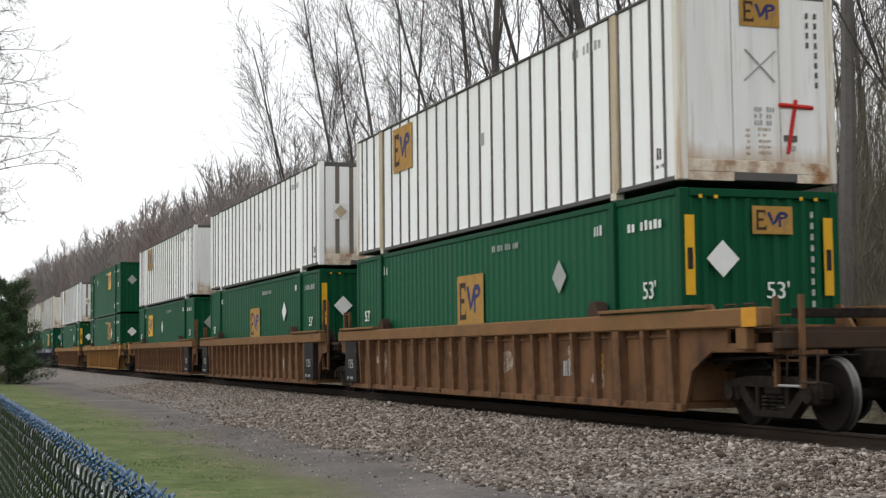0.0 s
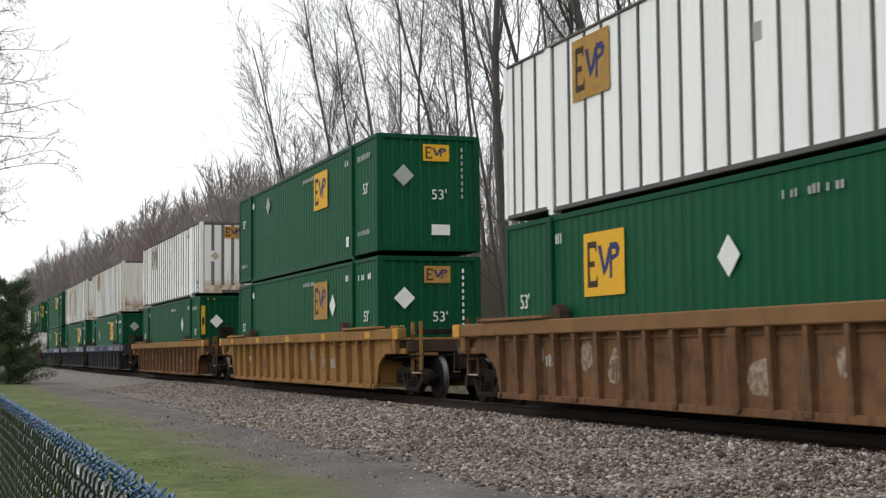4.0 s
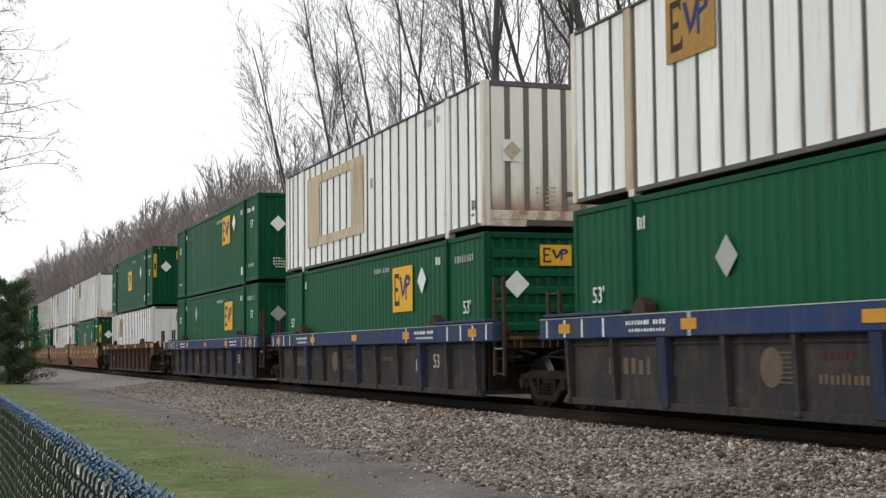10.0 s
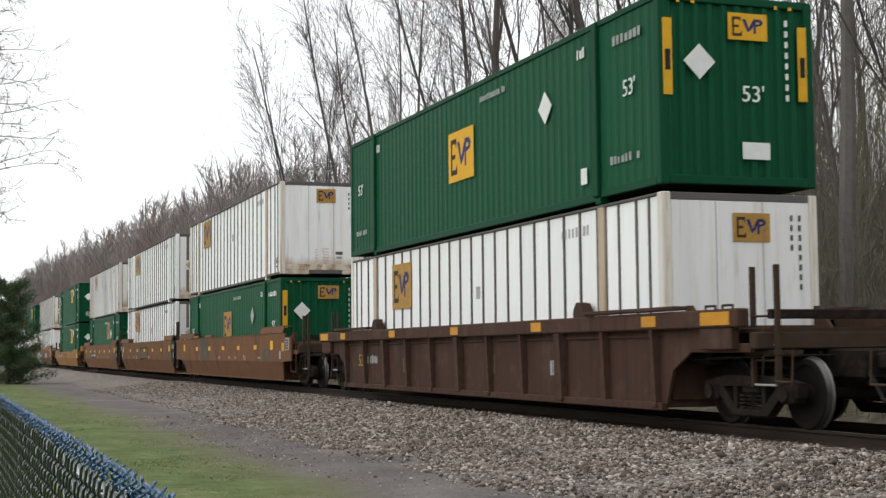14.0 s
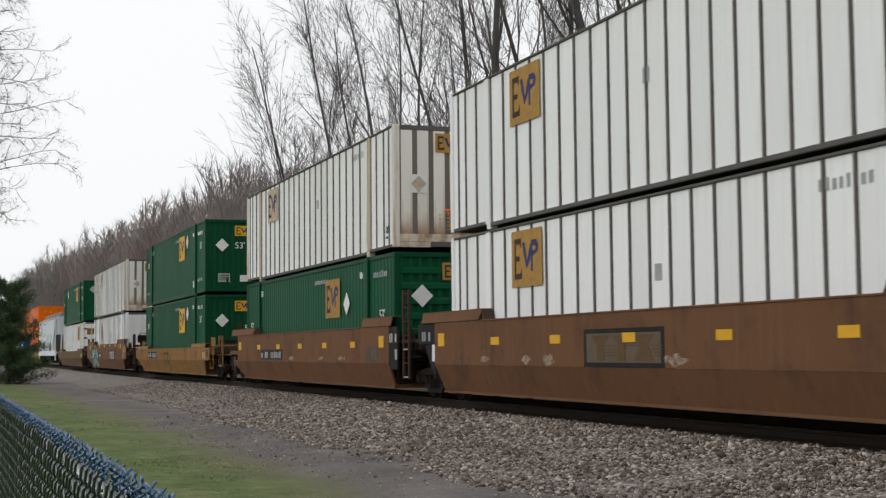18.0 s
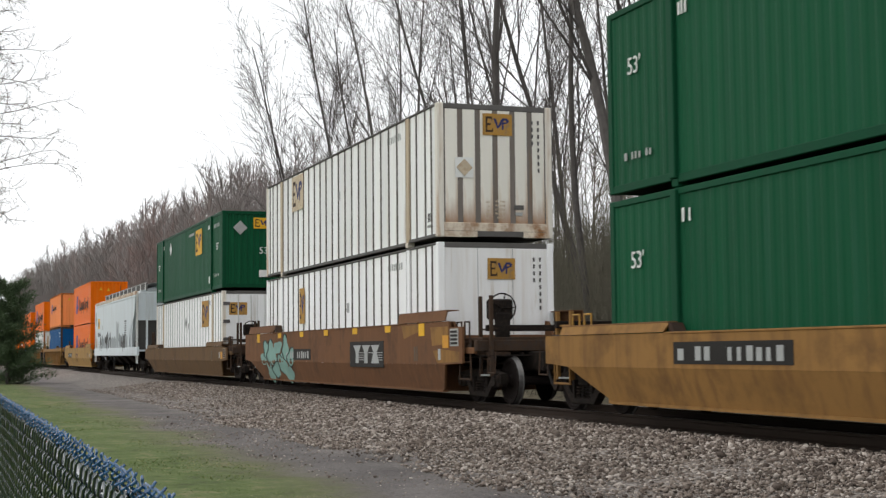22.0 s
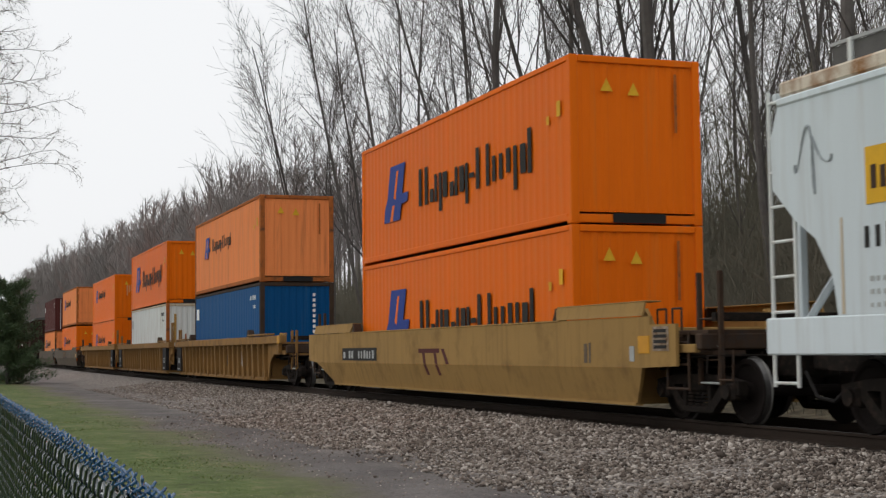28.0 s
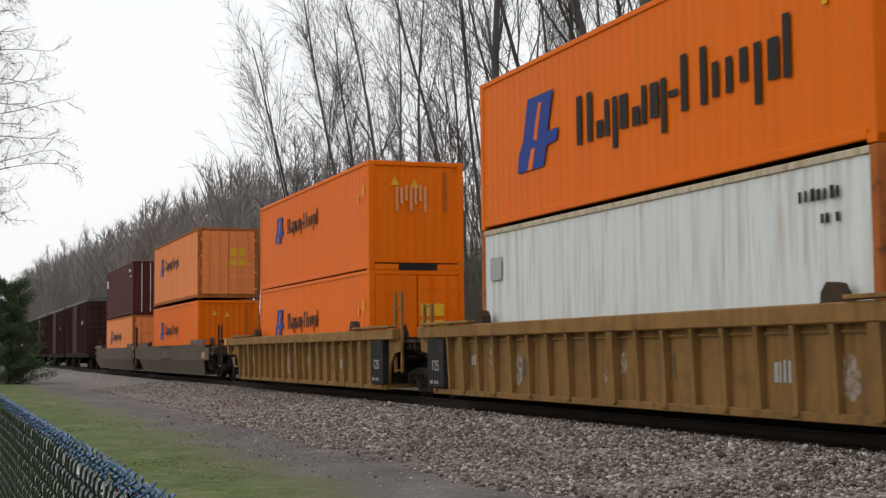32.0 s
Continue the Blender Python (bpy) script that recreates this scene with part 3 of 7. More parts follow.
def white_container(label, group, ribbed_end, seed, L=16.154, W=2.591, H=2.896, patch=False, dirty=False, gap=0.042):
    """Aluminium sheet-and-post container: pale panels between dirty posts."""
    root = thing("shipping_container", label, "shipping container", group)
    half, w, mids = L / 2, W / 2, 6.096
    paint = DIRTY if dirty else WHITE
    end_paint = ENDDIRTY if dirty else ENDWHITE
    frame_parts(root, L, W, H, STAINPOST if seed % 2 or dirty else paint, GREYRAIL, True, mids, 0.05)
    part("wall_core", Shape().box(-half + 0.016, half - 0.016, -w + 0.040, w - 0.045, 0.13, H - 0.02), SEAM if gap > 0.02 else GSTICK, root)
    panel = kept(("white_panel", dirty, gap), lambda: Shape().box(-0.31 + gap, 0.31 - gap, -0.004, 0.004, 0.125, H - 0.052, 0.002).mesh("panel", paint))
    narrow = kept(("white_panel_narrow", dirty), lambda: Shape().box(-0.188, 0.188, -0.004, 0.004, 0.165, H - 0.052, 0.002).mesh("panel", paint))
    for i in range(19):
        part("panel", panel, None, root, at=pose(-5.58 + i * 0.62, -w + 0.036, 0))
    stud = kept(("white_stud", gap), lambda: Shape().box(-gap * 0.66, gap * 0.66, -0.016, 0.012, 0.125, H - 0.052, 0.004).mesh("side_stud", SEAM if gap > 0.02 else GSTICK))
    for i in range(18):
        part("side_stud", stud, None, root, at=pose(-5.27 + i * 0.62, -w + 0.028, 0))
    for e in (-1, 1):
        for k, xx in enumerate((6.43, 6.95, 7.46, 7.80)):
            part("panel", narrow if k != 1 else panel, None, root, at=pose(e * xx, -w + 0.036, 0))
            if k < 3:
                part("side_stud", stud, None, root, at=pose(e * (6.66, 7.24, 7.64)[k], -w + 0.028, 0))
        me = kept(("white_post", seed % 3, dirty), lambda: Shape().box(-0.11, 0.11, -0.03, 0.03, 0.1, H - 0.03, 0.012).mesh("mid_post", CREAM if seed % 3 == 0 else paint))
        part("mid_post", me, None, root, at=pose(e * 6.07, -w + 0.032, 0))
    part("side_wall", Shape().box(-half + 0.15, half - 0.15, w - 0.04, w - 0.01, 0.2, H - 0.1), WHITE, root)
    for sx in (-1, 1):
        if ribbed_end and sx > 0:
            part("end_backing", Shape().box(half - 0.03, half - 0.0155, -w + 0.16, w - 0.16, 0.25, H - 0.11), ENDSTRIPE, root, "brown-grey posts between the end panels")
            for k in range(6):
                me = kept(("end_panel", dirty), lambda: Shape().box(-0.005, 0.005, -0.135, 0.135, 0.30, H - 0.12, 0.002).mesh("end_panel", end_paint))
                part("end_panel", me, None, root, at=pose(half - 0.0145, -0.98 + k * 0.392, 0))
        else:
            a, b = sorted((sx * (half - 0.05), sx * (half - 0.005)))
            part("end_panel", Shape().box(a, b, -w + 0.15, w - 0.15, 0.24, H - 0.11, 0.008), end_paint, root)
            if sx > 0:
                for yy in (-0.42, 0.36):
                    part("end_joint", Shape().box(half - 0.006, half - 0.002, yy - 0.008, yy + 0.008, 0.42, H - 0.12), GSTICK, root)
        a, b = sorted((sx * (half - 0.06), sx * (half + 0.001)))
        kick = Shape().box(a, b, -w + 0.14, w - 0.14, 0.22, 0.40, 0.01)
        kick.box(a, b, -w + 0.14, -0.42, 0.10, 0.222).box(a, b, 0.62, w - 0.14, 0.10, 0.222)
        part("kick_plate", kick, RUST, root, "rust-stained lower end plate")
    part("roof", Shape().box(-half + 0.02, half - 0.02, -w + 0.03, w - 0.03, H - 0.03, H - 0.008), ROOFG, root)
    if patch:
        for x0, x1, z0, z1 in ((-5.5, 0.0, 2.30, 2.42 + 0.12), (-5.5, 0.0, 0.62, 0.86), (-5.5, -4.2, 0.86, 2.30), (-1.1, 0.0, 0.86, 2.30)):
            part("old_label_patch", Shape().box(x0, x1, -w + 0.008, -w + 0.0115, z0, z1), CREAM, root, "yellowed patch of a removed label")
    rnd = random.Random(seed)
    stuck(root, SIDE, rnd.uniform(0.2, 1.2), -w + 0.031, 1.75, 0.2, 0.24, GSTICK)
    codes(root, SIDE, 5.1, -w + 0.031, 2.55, 8, 1.1, 0.17, seed, GSTICK)
    codes(root, SIDE, 7.5, -w + 0.031, 0.55, 3, 0.24, 0.2, seed, BLACK)
    codes(root, SIDE, 7.5, -w + 0.031, 0.36, 6, 0.3, 0.06, seed, GREYRAIL)
    yy = 0.02
    if ribbed_end:
        stuck(root, FRONT, half + 0.002, yy - 0.72, 1.55, 0.40, 0.42, WSTICK, "placard_board", "weathered square placard board")
        diamond(root, FRONT, half + 0.012, yy - 0.72, 1.55, 0.36, CREAM)
    for k in range(5):
        codes(root, FRONT, half + 0.002, 0.10, 0.86 - 0.085 * k, 6, 0.22, 0.045, seed + 3 + k, CREAM)
        codes(root, FRONT, half + 0.002, -0.18, 0.84 - 0.085 * k, 3, 0.08, 0.045, seed + 9 + k, CREAM)
    stuck(root, FRONT, half + 0.002, 0.52, 0.74, 0.22, 0.09, GREYRAIL, "data_plate", "small grey data plate")
    stuck(root, FRONT, half + 0.002, 0.52, 0.60, 0.16, 0.07, GSTICK, "sticker")
    for k in range(8):
        stuck(root, FRONT, half + 0.003, 0.98, 2.55 - 0.145 * k, 0.040, 0.085, GREYRAIL, "code_block")
        if k < 4:
            stuck(root, FRONT, half + 0.003, 0.84, 2.55 - 0.145 * k, 0.040, 0.085, GREYRAIL, "code_block")
    return root


def green_container(label, seed, plate_x=None, plate_z=1.55, dia_x=None, strips=False, end_plate=True, fresh=True, number=True, upper=False, end_bright=True, dia_z=1.90, side_dia=1.85, front_num=None, rear_num=None, end_num=(0.25, 1.45), end_at=(0.18, 2.46), cross_ribs=False):
    g = steel_container(label, "green containers on the train", GREEN, DGREEN)
    half, w = 8.077, 1.2955
    y = -w - 0.001
    if plate_x is not None:
        emblem(g, SIDE, half - plate_x, y, plate_z, 1.42, 1.0, YELLOW if fresh else FADED)
    if dia_x is not None:
        diamond(g, SIDE, half - dia_x, y, side_dia, 0.56, WSTICK if seed % 3 else GSTICK)
    num = words("53'", 0.36, WSTICK)
    part("number", num, None, g, "white painted number", placed(SIDE, half - 0.95, y, front_num or (1.65 if upper else 1.48)))
    part("number", num, None, g, "white painted number", placed(SIDE, -half + 0.9, y, rear_num or (1.65 if upper else 1.48)))
    codes(g, SIDE, half - 1.05, y, 2.45, 8, 1.10, 0.15, seed, WSTICK if seed % 2 else GSTICK)
    codes(g, SIDE, half - 2.6, y, 2.50, 3, 0.3, 0.17, seed + 1)
    codes(g, SIDE, 1.6, y, 2.52, 14, 1.3, 0.12, seed + 2, GSTICK)
    codes(g, SIDE, half - 1.1, y, 0.62, 8, 1.0, 0.13, seed + 3, GSTICK)
    codes(g, SIDE, -half + 2.4, y, 2.5, 3, 0.28, 0.2, seed + 4)
    stuck(g, SIDE, half - 2.55, y, 0.5, 0.22, 0.26, WSTICK)
    codes(g, SIDE, -half + 1.0, y, 0.62, 8, 0.9, 0.12, seed + 6, GSTICK)
    x = half + 0.004
    if cross_ribs:
        rib = kept("cross_rib", lambda: Shape().prism([(-0.02, 0.0), (0.033, 0.04), (0.033, 0.15), (-0.02, 0.19)], 1, -1.14, 1.14).mesh("end_rib", GREEN))
        for k in range(7):
            part("end_rib", rib, None, g, at=pose(half - 0.034, 0, 0.30 + 0.345 * k))
    if strips:
        for yy in (-1.16, 1.10):
            p = part("reflective_strip", kept("strip", lambda: plate(0.15, 1.12, 0.01).mesh("reflective_strip", YELLOW)), None, g, "yellow warning strip", placed(FRONT, x, yy, 1.95))
            stuck(p, Matrix(), 0, -0.05, 0.011, 0.08, 0.30, BLACK, "strip_mark")
        for yy in (-0.82, 0.82):
            codes(g, FRONT, x, yy, 2.78, 3, 0.36, 0.06, 7, YELLOW)
    diamond(g, FRONT, x, -0.64, dia_z, 0.52, WSTICK if end_bright else GSTICK)
    if end_plate:
        emblem(g, FRONT, x, *end_at, 0.66, 0.40, YELLOW if fresh else FADED)
    if number:
        part("number", words("53'", 0.34, WSTICK), None, g, "white painted number", placed(FRONT, x, *end_num))
    for k in range(6 + seed % 4):
        stuck(g, FRONT, x, 0.83, 2.55 - 0.16 * k, 0.048, 0.09, GSTICK if seed % 3 == 0 else WSTICK, "code_block")
    stuck(g, FRONT, x, 0.28, 0.62, 0.46, 0.25, WSTICK, "data_plate")
    if seed % 2:
        for k in range(4):
            codes(g, FRONT, x, -0.55, 0.78 - 0.09 * k, 6, 0.5, 0.055, seed + k)
    return g


def dark_bars(parent, x0, x1, y, z, h):
    """Dark upright blocks in the rhythm of a long painted name, not lettered."""
    # (start, end, low, high) of each stroke, in shares of the length and of the height
    strokes = ((0.0, 0.028, 0, 1.0), (0.062, 0.09, 0, 1.0), (0.115, 0.15, 0.02, 0.36), (0.162, 0.185, 0, 0.72), (0.205, 0.23, -0.28, 0.72), (0.245, 0.285, 0.05, 0.70),
               (0.31, 0.345, 0.02, 0.38), (0.358, 0.38, 0, 0.72), (0.40, 0.44, 0.05, 0.70), (0.452, 0.475, -0.28, 0.72), (0.487, 0.53, 0.32, 0.44), (0.545, 0.572, 0, 1.0), (0.63, 0.655, 0, 1.0),
               (0.68, 0.705, 0.06, 0.66), (0.735, 0.76, 0.06, 0.66), (0.79, 0.82, 0.16, 0.72), (0.845, 0.87, -0.28, 0.72), (0.895, 0.935, 0.04, 0.70), (0.95, 0.975, 0, 1.0))
    for i, (a, c, lo, hi) in enumerate(strokes):
        def make(a=a, c=c, lo=lo, hi=hi):
            return Shape().box(0, (c - a) * (x1 - x0), lo * h, hi * h, 0, 0.006).mesh("dark_bar", BLACK)
        me = kept(("stroke", round(x1 - x0, 3), h, i), make)
        part("dark_bar", me, None, parent, at=placed(SIDE, x0 + a * (x1 - x0), y, z))


def orange_container(label, big=True, mark=True, paint=ORANGE, H=2.82, doors=False, seed=1, faded_end=False):
    g = steel_container(label, "orange containers on the train", paint, paint if paint is ORANGE else OBROWN, 12.192, 2.438, H, 0.006 if big else 0.009, 0.28, False, end_paint=paint)
    half, w = 6.096, 1.219
    y = -w - 0.002
    if mark:
        k = 1.0 if big else 0.62
        cx, cz = (half - 9.45, 1.52 if big else 1.74)

        def mk():
            ring = [(-0.88, -0.64), (-0.80, -0.30), (-0.62, -0.12), (-0.38, 0.62), (0.70, 0.62), (0.46, -0.06), (0.90, -0.06), (0.84, -0.26), (0.40, -0.30), (0.28, -0.64)]
            s = Shape().prism([(q * k, r * k) for q, r in ring], 2, 0, 0.008)
            return s.mesh("blue_emblem", EMBLEMBLUE)
        part("blue_emblem", kept(("hl", k), mk), None, g, "plain blue emblem", placed(SIDE, cx, y, cz))
        for i, ring in enumerate(([(-0.14, -0.12), (0.0, -0.16), (0.22, 0.48), (0.09, 0.48)], [(-0.42, -0.64), (-0.22, -0.64), (-0.08, -0.28), (-0.24, -0.28)])):
            part("emblem_slit", kept(("slit", k, i, paint.name), lambda: Shape().prism([(q * k, r * k) for q, r in ring], 2, 0.006, 0.011).mesh("emblem_slit", paint)), None, g, "", placed(SIDE, cx, y, cz))
        if big:
            dark_bars(g, half - 7.82, half - 1.48, y, cz - 0.48, 0.80)
        else:
            dark_bars(g, half - 8.4, half - 4.8, y, cz - 0.2, 0.45)
    stuck(g, SIDE, half - 0.45, y, 1.97, 0.14, 0.26, YELLOW)
    stuck(g, SIDE, half - 0.9, y, 1.83, 0.10, 0.14, YELLOW)
    x = half + 0.002
    if doors:
        for sy in (-1, 1):
            d = part("door", Shape().box(half - 0.03, half + 0.012, *sorted((sy * 0.02, sy * 1.06)), 0.18, H - 0.14, 0.008), paint, g, "orange container door")
            for k in (0.35, 0.78):
                part("lock_rod", Shape().tube((half + 0.035, sy * k, 0.15), (half + 0.035, sy * k, H - 0.1), 0.02), paint, d)
            for k in range(4):
                part("hinge", Shape().box(half + 0.005, half + 0.03, *sorted((sy * 0.98, sy * 1.14)), 0.35 + 0.65 * k, 0.43 + 0.65 * k), paint, d)
            for k in range(5):
                part("door_rib", Shape().box(half + 0.01, half + 0.022, *sorted((sy * 0.08, sy * 1.0)), 0.35 + 0.48 * k, 0.47 + 0.48 * k), paint, d)
        for a, b in ((0.2, 1.85), (0.55, 1.85), (0.2, 1.45), (0.55, 1.45)):
            stuck(g, FRONT, half + 0.024, a, b, 0.26, 0.3, YELLOW if seed % 2 else CREAM)
    else:
        def tri():
            return Shape().prism([(-0.11, -0.1), (0.11, -0.1), (0, 0.12)], 2, 0, 0.008).mesh("warning_sticker", YELLOW)
        part("warning_sticker", kept("tri", tri), None, g, "", placed(FRONT, x, -0.55, H - 0.5))
        part("warning_sticker", kept("tri", tri), None, g, "", placed(FRONT, x, -0.05, H - 0.55))
        stuck(g, FRONT, x, 0.74, H - 0.75, 0.05, 1.0, OBROWN, "paint_streak", "dark vertical rust streak")
        # no real recess: a flat dark plate paints the shade of one
        part("fork_slot", kept("slot", lambda: plate(0.98, 0.16, 0.006).mesh("fork_slot", DARK)), None, g, "dark plate on the lower sill, painted as a shaded recess", placed(FRONT, half + 0.012, 0.02, 0.10))
        if faded_end:
            for i in range(7):
                stuck(g, FRONT, x, -0.5 + 0.12 * i, 1.75 + 0.08 * (i % 3), 0.07, 0.4 if i % 3 else 0.6, PALEORANGE, "faded_letters", "faded pale lettering patch")
    return g


def plain_container(label, paint, frame, group, marks=WSTICK, H=2.82, seed=1, name="shipping_container", doors=False, post=None):
    g = steel_container(label, group, paint, frame, 12.192, 2.438, H, 0.012, 0.28, False, post=post or frame, name=name)
    half, y = 6.096, -1.222
    stuck(g, SIDE, -half + 0.75, y, H - 0.75, 0.55, 0.42, marks, "number_panel")
    codes(g, SIDE, half - 1.1, y, H - 0.45, 7, 0.9, 0.16, seed, marks if marks is not GSTICK else BLACK)
    codes(g, SIDE, half - 0.9, y, H - 0.75, 4, 0.4, 0.12, seed + 1, marks if marks is not GSTICK else BLACK)
    for k in range(9):
        stuck(g, FRONT, half + 0.002, 0.55 if seed % 2 else 0.85, H - 0.4 - 0.17 * k, 0.09, 0.1, marks, "code_block")
    if doors:
        for k in (-0.75, -0.3, 0.3, 0.75):
            part("lock_rod", Shape().tube((half + 0.02, k, 0.15), (half + 0.02, k, H - 0.1), 0.022), PALE, g)
        for k in range(3):
            codes(g, FRONT, half + 0.01, 0.5, H - 0.5 - 0.25 * k, 5, 0.5, 0.12, seed + k, WSTICK)
    return g


def door_container(label):
    """Smooth white container with its doors to the front."""
    root = white_container(label, "white containers on the train", False, 9, gap=0.011)
    half = 8.077
    for sy in (-1, 1):
        d = part("door", Shape().box(half - 0.01, half + 0.02, *sorted((sy * 0.02, sy * 1.15)), 0.25, 2.74, 0.008), WHITE, root)
        for k in (0.25, 0.72):
            part("lock_rod", Shape().tube((half + 0.045, sy * k, 0.15), (half + 0.045, sy * k, 2.75), 0.022), PALE, d)
            part("lock_handle", Shape().box(half + 0.03, half + 0.06, *sorted((sy * k, sy * (k + 0.3))), 1.1, 1.15), GREYRAIL, d)
        for k in range(4):
            part("hinge", Shape().box(half + 0.015, half + 0.045, *sorted((sy * 1.02, sy * 1.26)), 0.45 + 0.64 * k, 0.57 + 0.64 * k), GREYRAIL, d)
    emblem(root, FRONT, half + 0.024, -0.72, 2.25, 0.66, 0.45, FADED)
    diamond(root, FRONT, half + 0.024, 0.55, 1.75, 0.42, GSTICK)
    return root


# ---- freight cars: x = 0 at mid-length, z = 0 at the rail head ----
GRIME = mat("grimy_brown_rail", (0.06, 0.038, 0.026), 0.75, var=0.35, scale=4, stain=(0.05, 0.04, 0.035), amount=0.5)
WHEELSETS = {-1: [], 1: []}
R_WHEEL = 0.44


def wheelset_mesh():
    s = Shape()
    for e in (-1, 1):
        o, i = e * 0.815, e * 0.685
        s.lathe([(0.0, o - e * 0.02, 0), (0.10, o, 0), (0.13, o - e * 0.05, 0), (0.34, o - e * 0.03, 0), (0.37, o, 0), (R_WHEEL - 0.012, o, 0), (R_WHEEL, o - e * 0.02, 1), (R_WHEEL + 0.003, i + e * 0.03, 1), (R_WHEEL + 0.03, i + e * 0.015, 0), (R_WHEEL + 0.025, i, 0), (0.36, i, 0), (0.10, i - e * 0.05, 0), (0.08, i - e * 0.06, 0)], 28)
    s.tube((0, -0.98, 0), (0, 0.98, 0), 0.08, n=10)
    for e in (-1, 1):
        for k in range(3):
            a = 2 * math.pi * k / 3
            s.tube((0.06 * math.cos(a), e * 1.0, 0.06 * math.sin(a)), (0.06 * math.cos(a), e * 1.02, 0.06 * math.sin(a)), 0.018, n=6)
    return s.mesh("wheelset", WHEEL, WTREAD)


def side_frame_mesh():
    s = Shape()
    t0, t1 = -0.07, 0.07
    ring = [(-1.12, 0.40), (-1.12, 0.58), (-0.55, 0.66), (0.55, 0.66), (1.12, 0.58), (1.12, 0.40), (0.72, 0.42), (0.60, 0.52), (-0.60, 0.52), (-0.72, 0.42)]
    s.prism([(x, z) for x, z in ring], 1, t0, t1)
    s.prism([(-0.78, 0.44), (-0.62, 0.50), (-0.30, 0.22), (-0.42, 0.14)], 1, t0, t1)
    s.prism([(0.78, 0.44), (0.62, 0.50), (0.30, 0.22), (0.42, 0.14)], 1, t0, t1)
    s.box(-0.42, 0.42, t0, t1, 0.13, 0.23, 0.02)
    for x in (-0.34, 0.34):
        s.box(x - 0.045, x + 0.045, t0, t1, 0.2, 0.55, 0.01)
    for x in (-0.9, 0.9):
        s.box(x - 0.15, x + 0.15, -0.11, 0.11, 0.32, 0.56, 0.03)
        s.tube((x, -0.15, R_WHEEL), (x, 0.15, R_WHEEL), 0.10, n=10)
    return s.mesh("side_frame", STEEL)


def truck(car, x):
    t = part("truck", kept("bolster", lambda: Shape().box(-0.22, 0.22, -1.05, 1.05, 0.42, 0.66, 0.03).box(-0.3, 0.3, -0.25, 0.25, 0.6, 0.78, 0.02).mesh("truck", STEEL)), None, car, "grimy cast steel truck", pose(x, 0, 0))
    for sy in (-1, 1):
        part("side_frame", kept("side_frame", side_frame_mesh), None, t, at=pose(0, sy * 1.0, 0))

        def coils():
            s = Shape()
            for k in (-0.19, 0.0, 0.19):
                for j in range(4):
                    s.tube((k, 0, 0.235 + 0.05 * j), (k, 0, 0.265 + 0.05 * j), 0.075, n=8)
            return s.mesh("spring_nest", STEEL)
        tagged(part("spring_nest", kept("coils", coils), None, t, at=pose(0, sy * 1.0, 0)), kind="stuff")
    for e in (-1, 1):
        w = part("wheelset", kept("wheelset", wheelset_mesh), None, t, "rusty wheels with polished treads", pose(e * 0.9, 0, R_WHEEL))
        WHEELSETS[e].append(w)


def coupler(car, e):
    s = Shape().box(*sorted((e * 8.2, e * 11.2)), -0.32, 0.32, 0.62, 1.0, 0.03)
    part("draft_sill", s, STEEL, car)
    s = Shape().box(*sorted((e * 11.1, e * 11.72)), -0.11, 0.11, 0.74, 0.96, 0.03)
    s.prism([(e * 11.65, -0.20), (e * 12.0, -0.17), (e * 11.98, -0.02), (e * 11.86, 0.0), (e * 11.97, 0.1), (e * 11.9, 0.2), (e * 11.65, 0.18)], 2, 0.72, 0.98)
    part("coupler", s, STEEL, car, "knuckle coupler")
    s, pts = Shape(), [(e * 11.3, -0.3, 0.7), (e * 11.6, -0.33, 0.38), (e * 11.85, -0.25, 0.33), (e * 11.98, -0.15, 0.5)]
    for a, b in zip(pts, pts[1:]):
        s.tube(a, b, 0.025, n=6)
    part("air_hose", s, DARK, car)


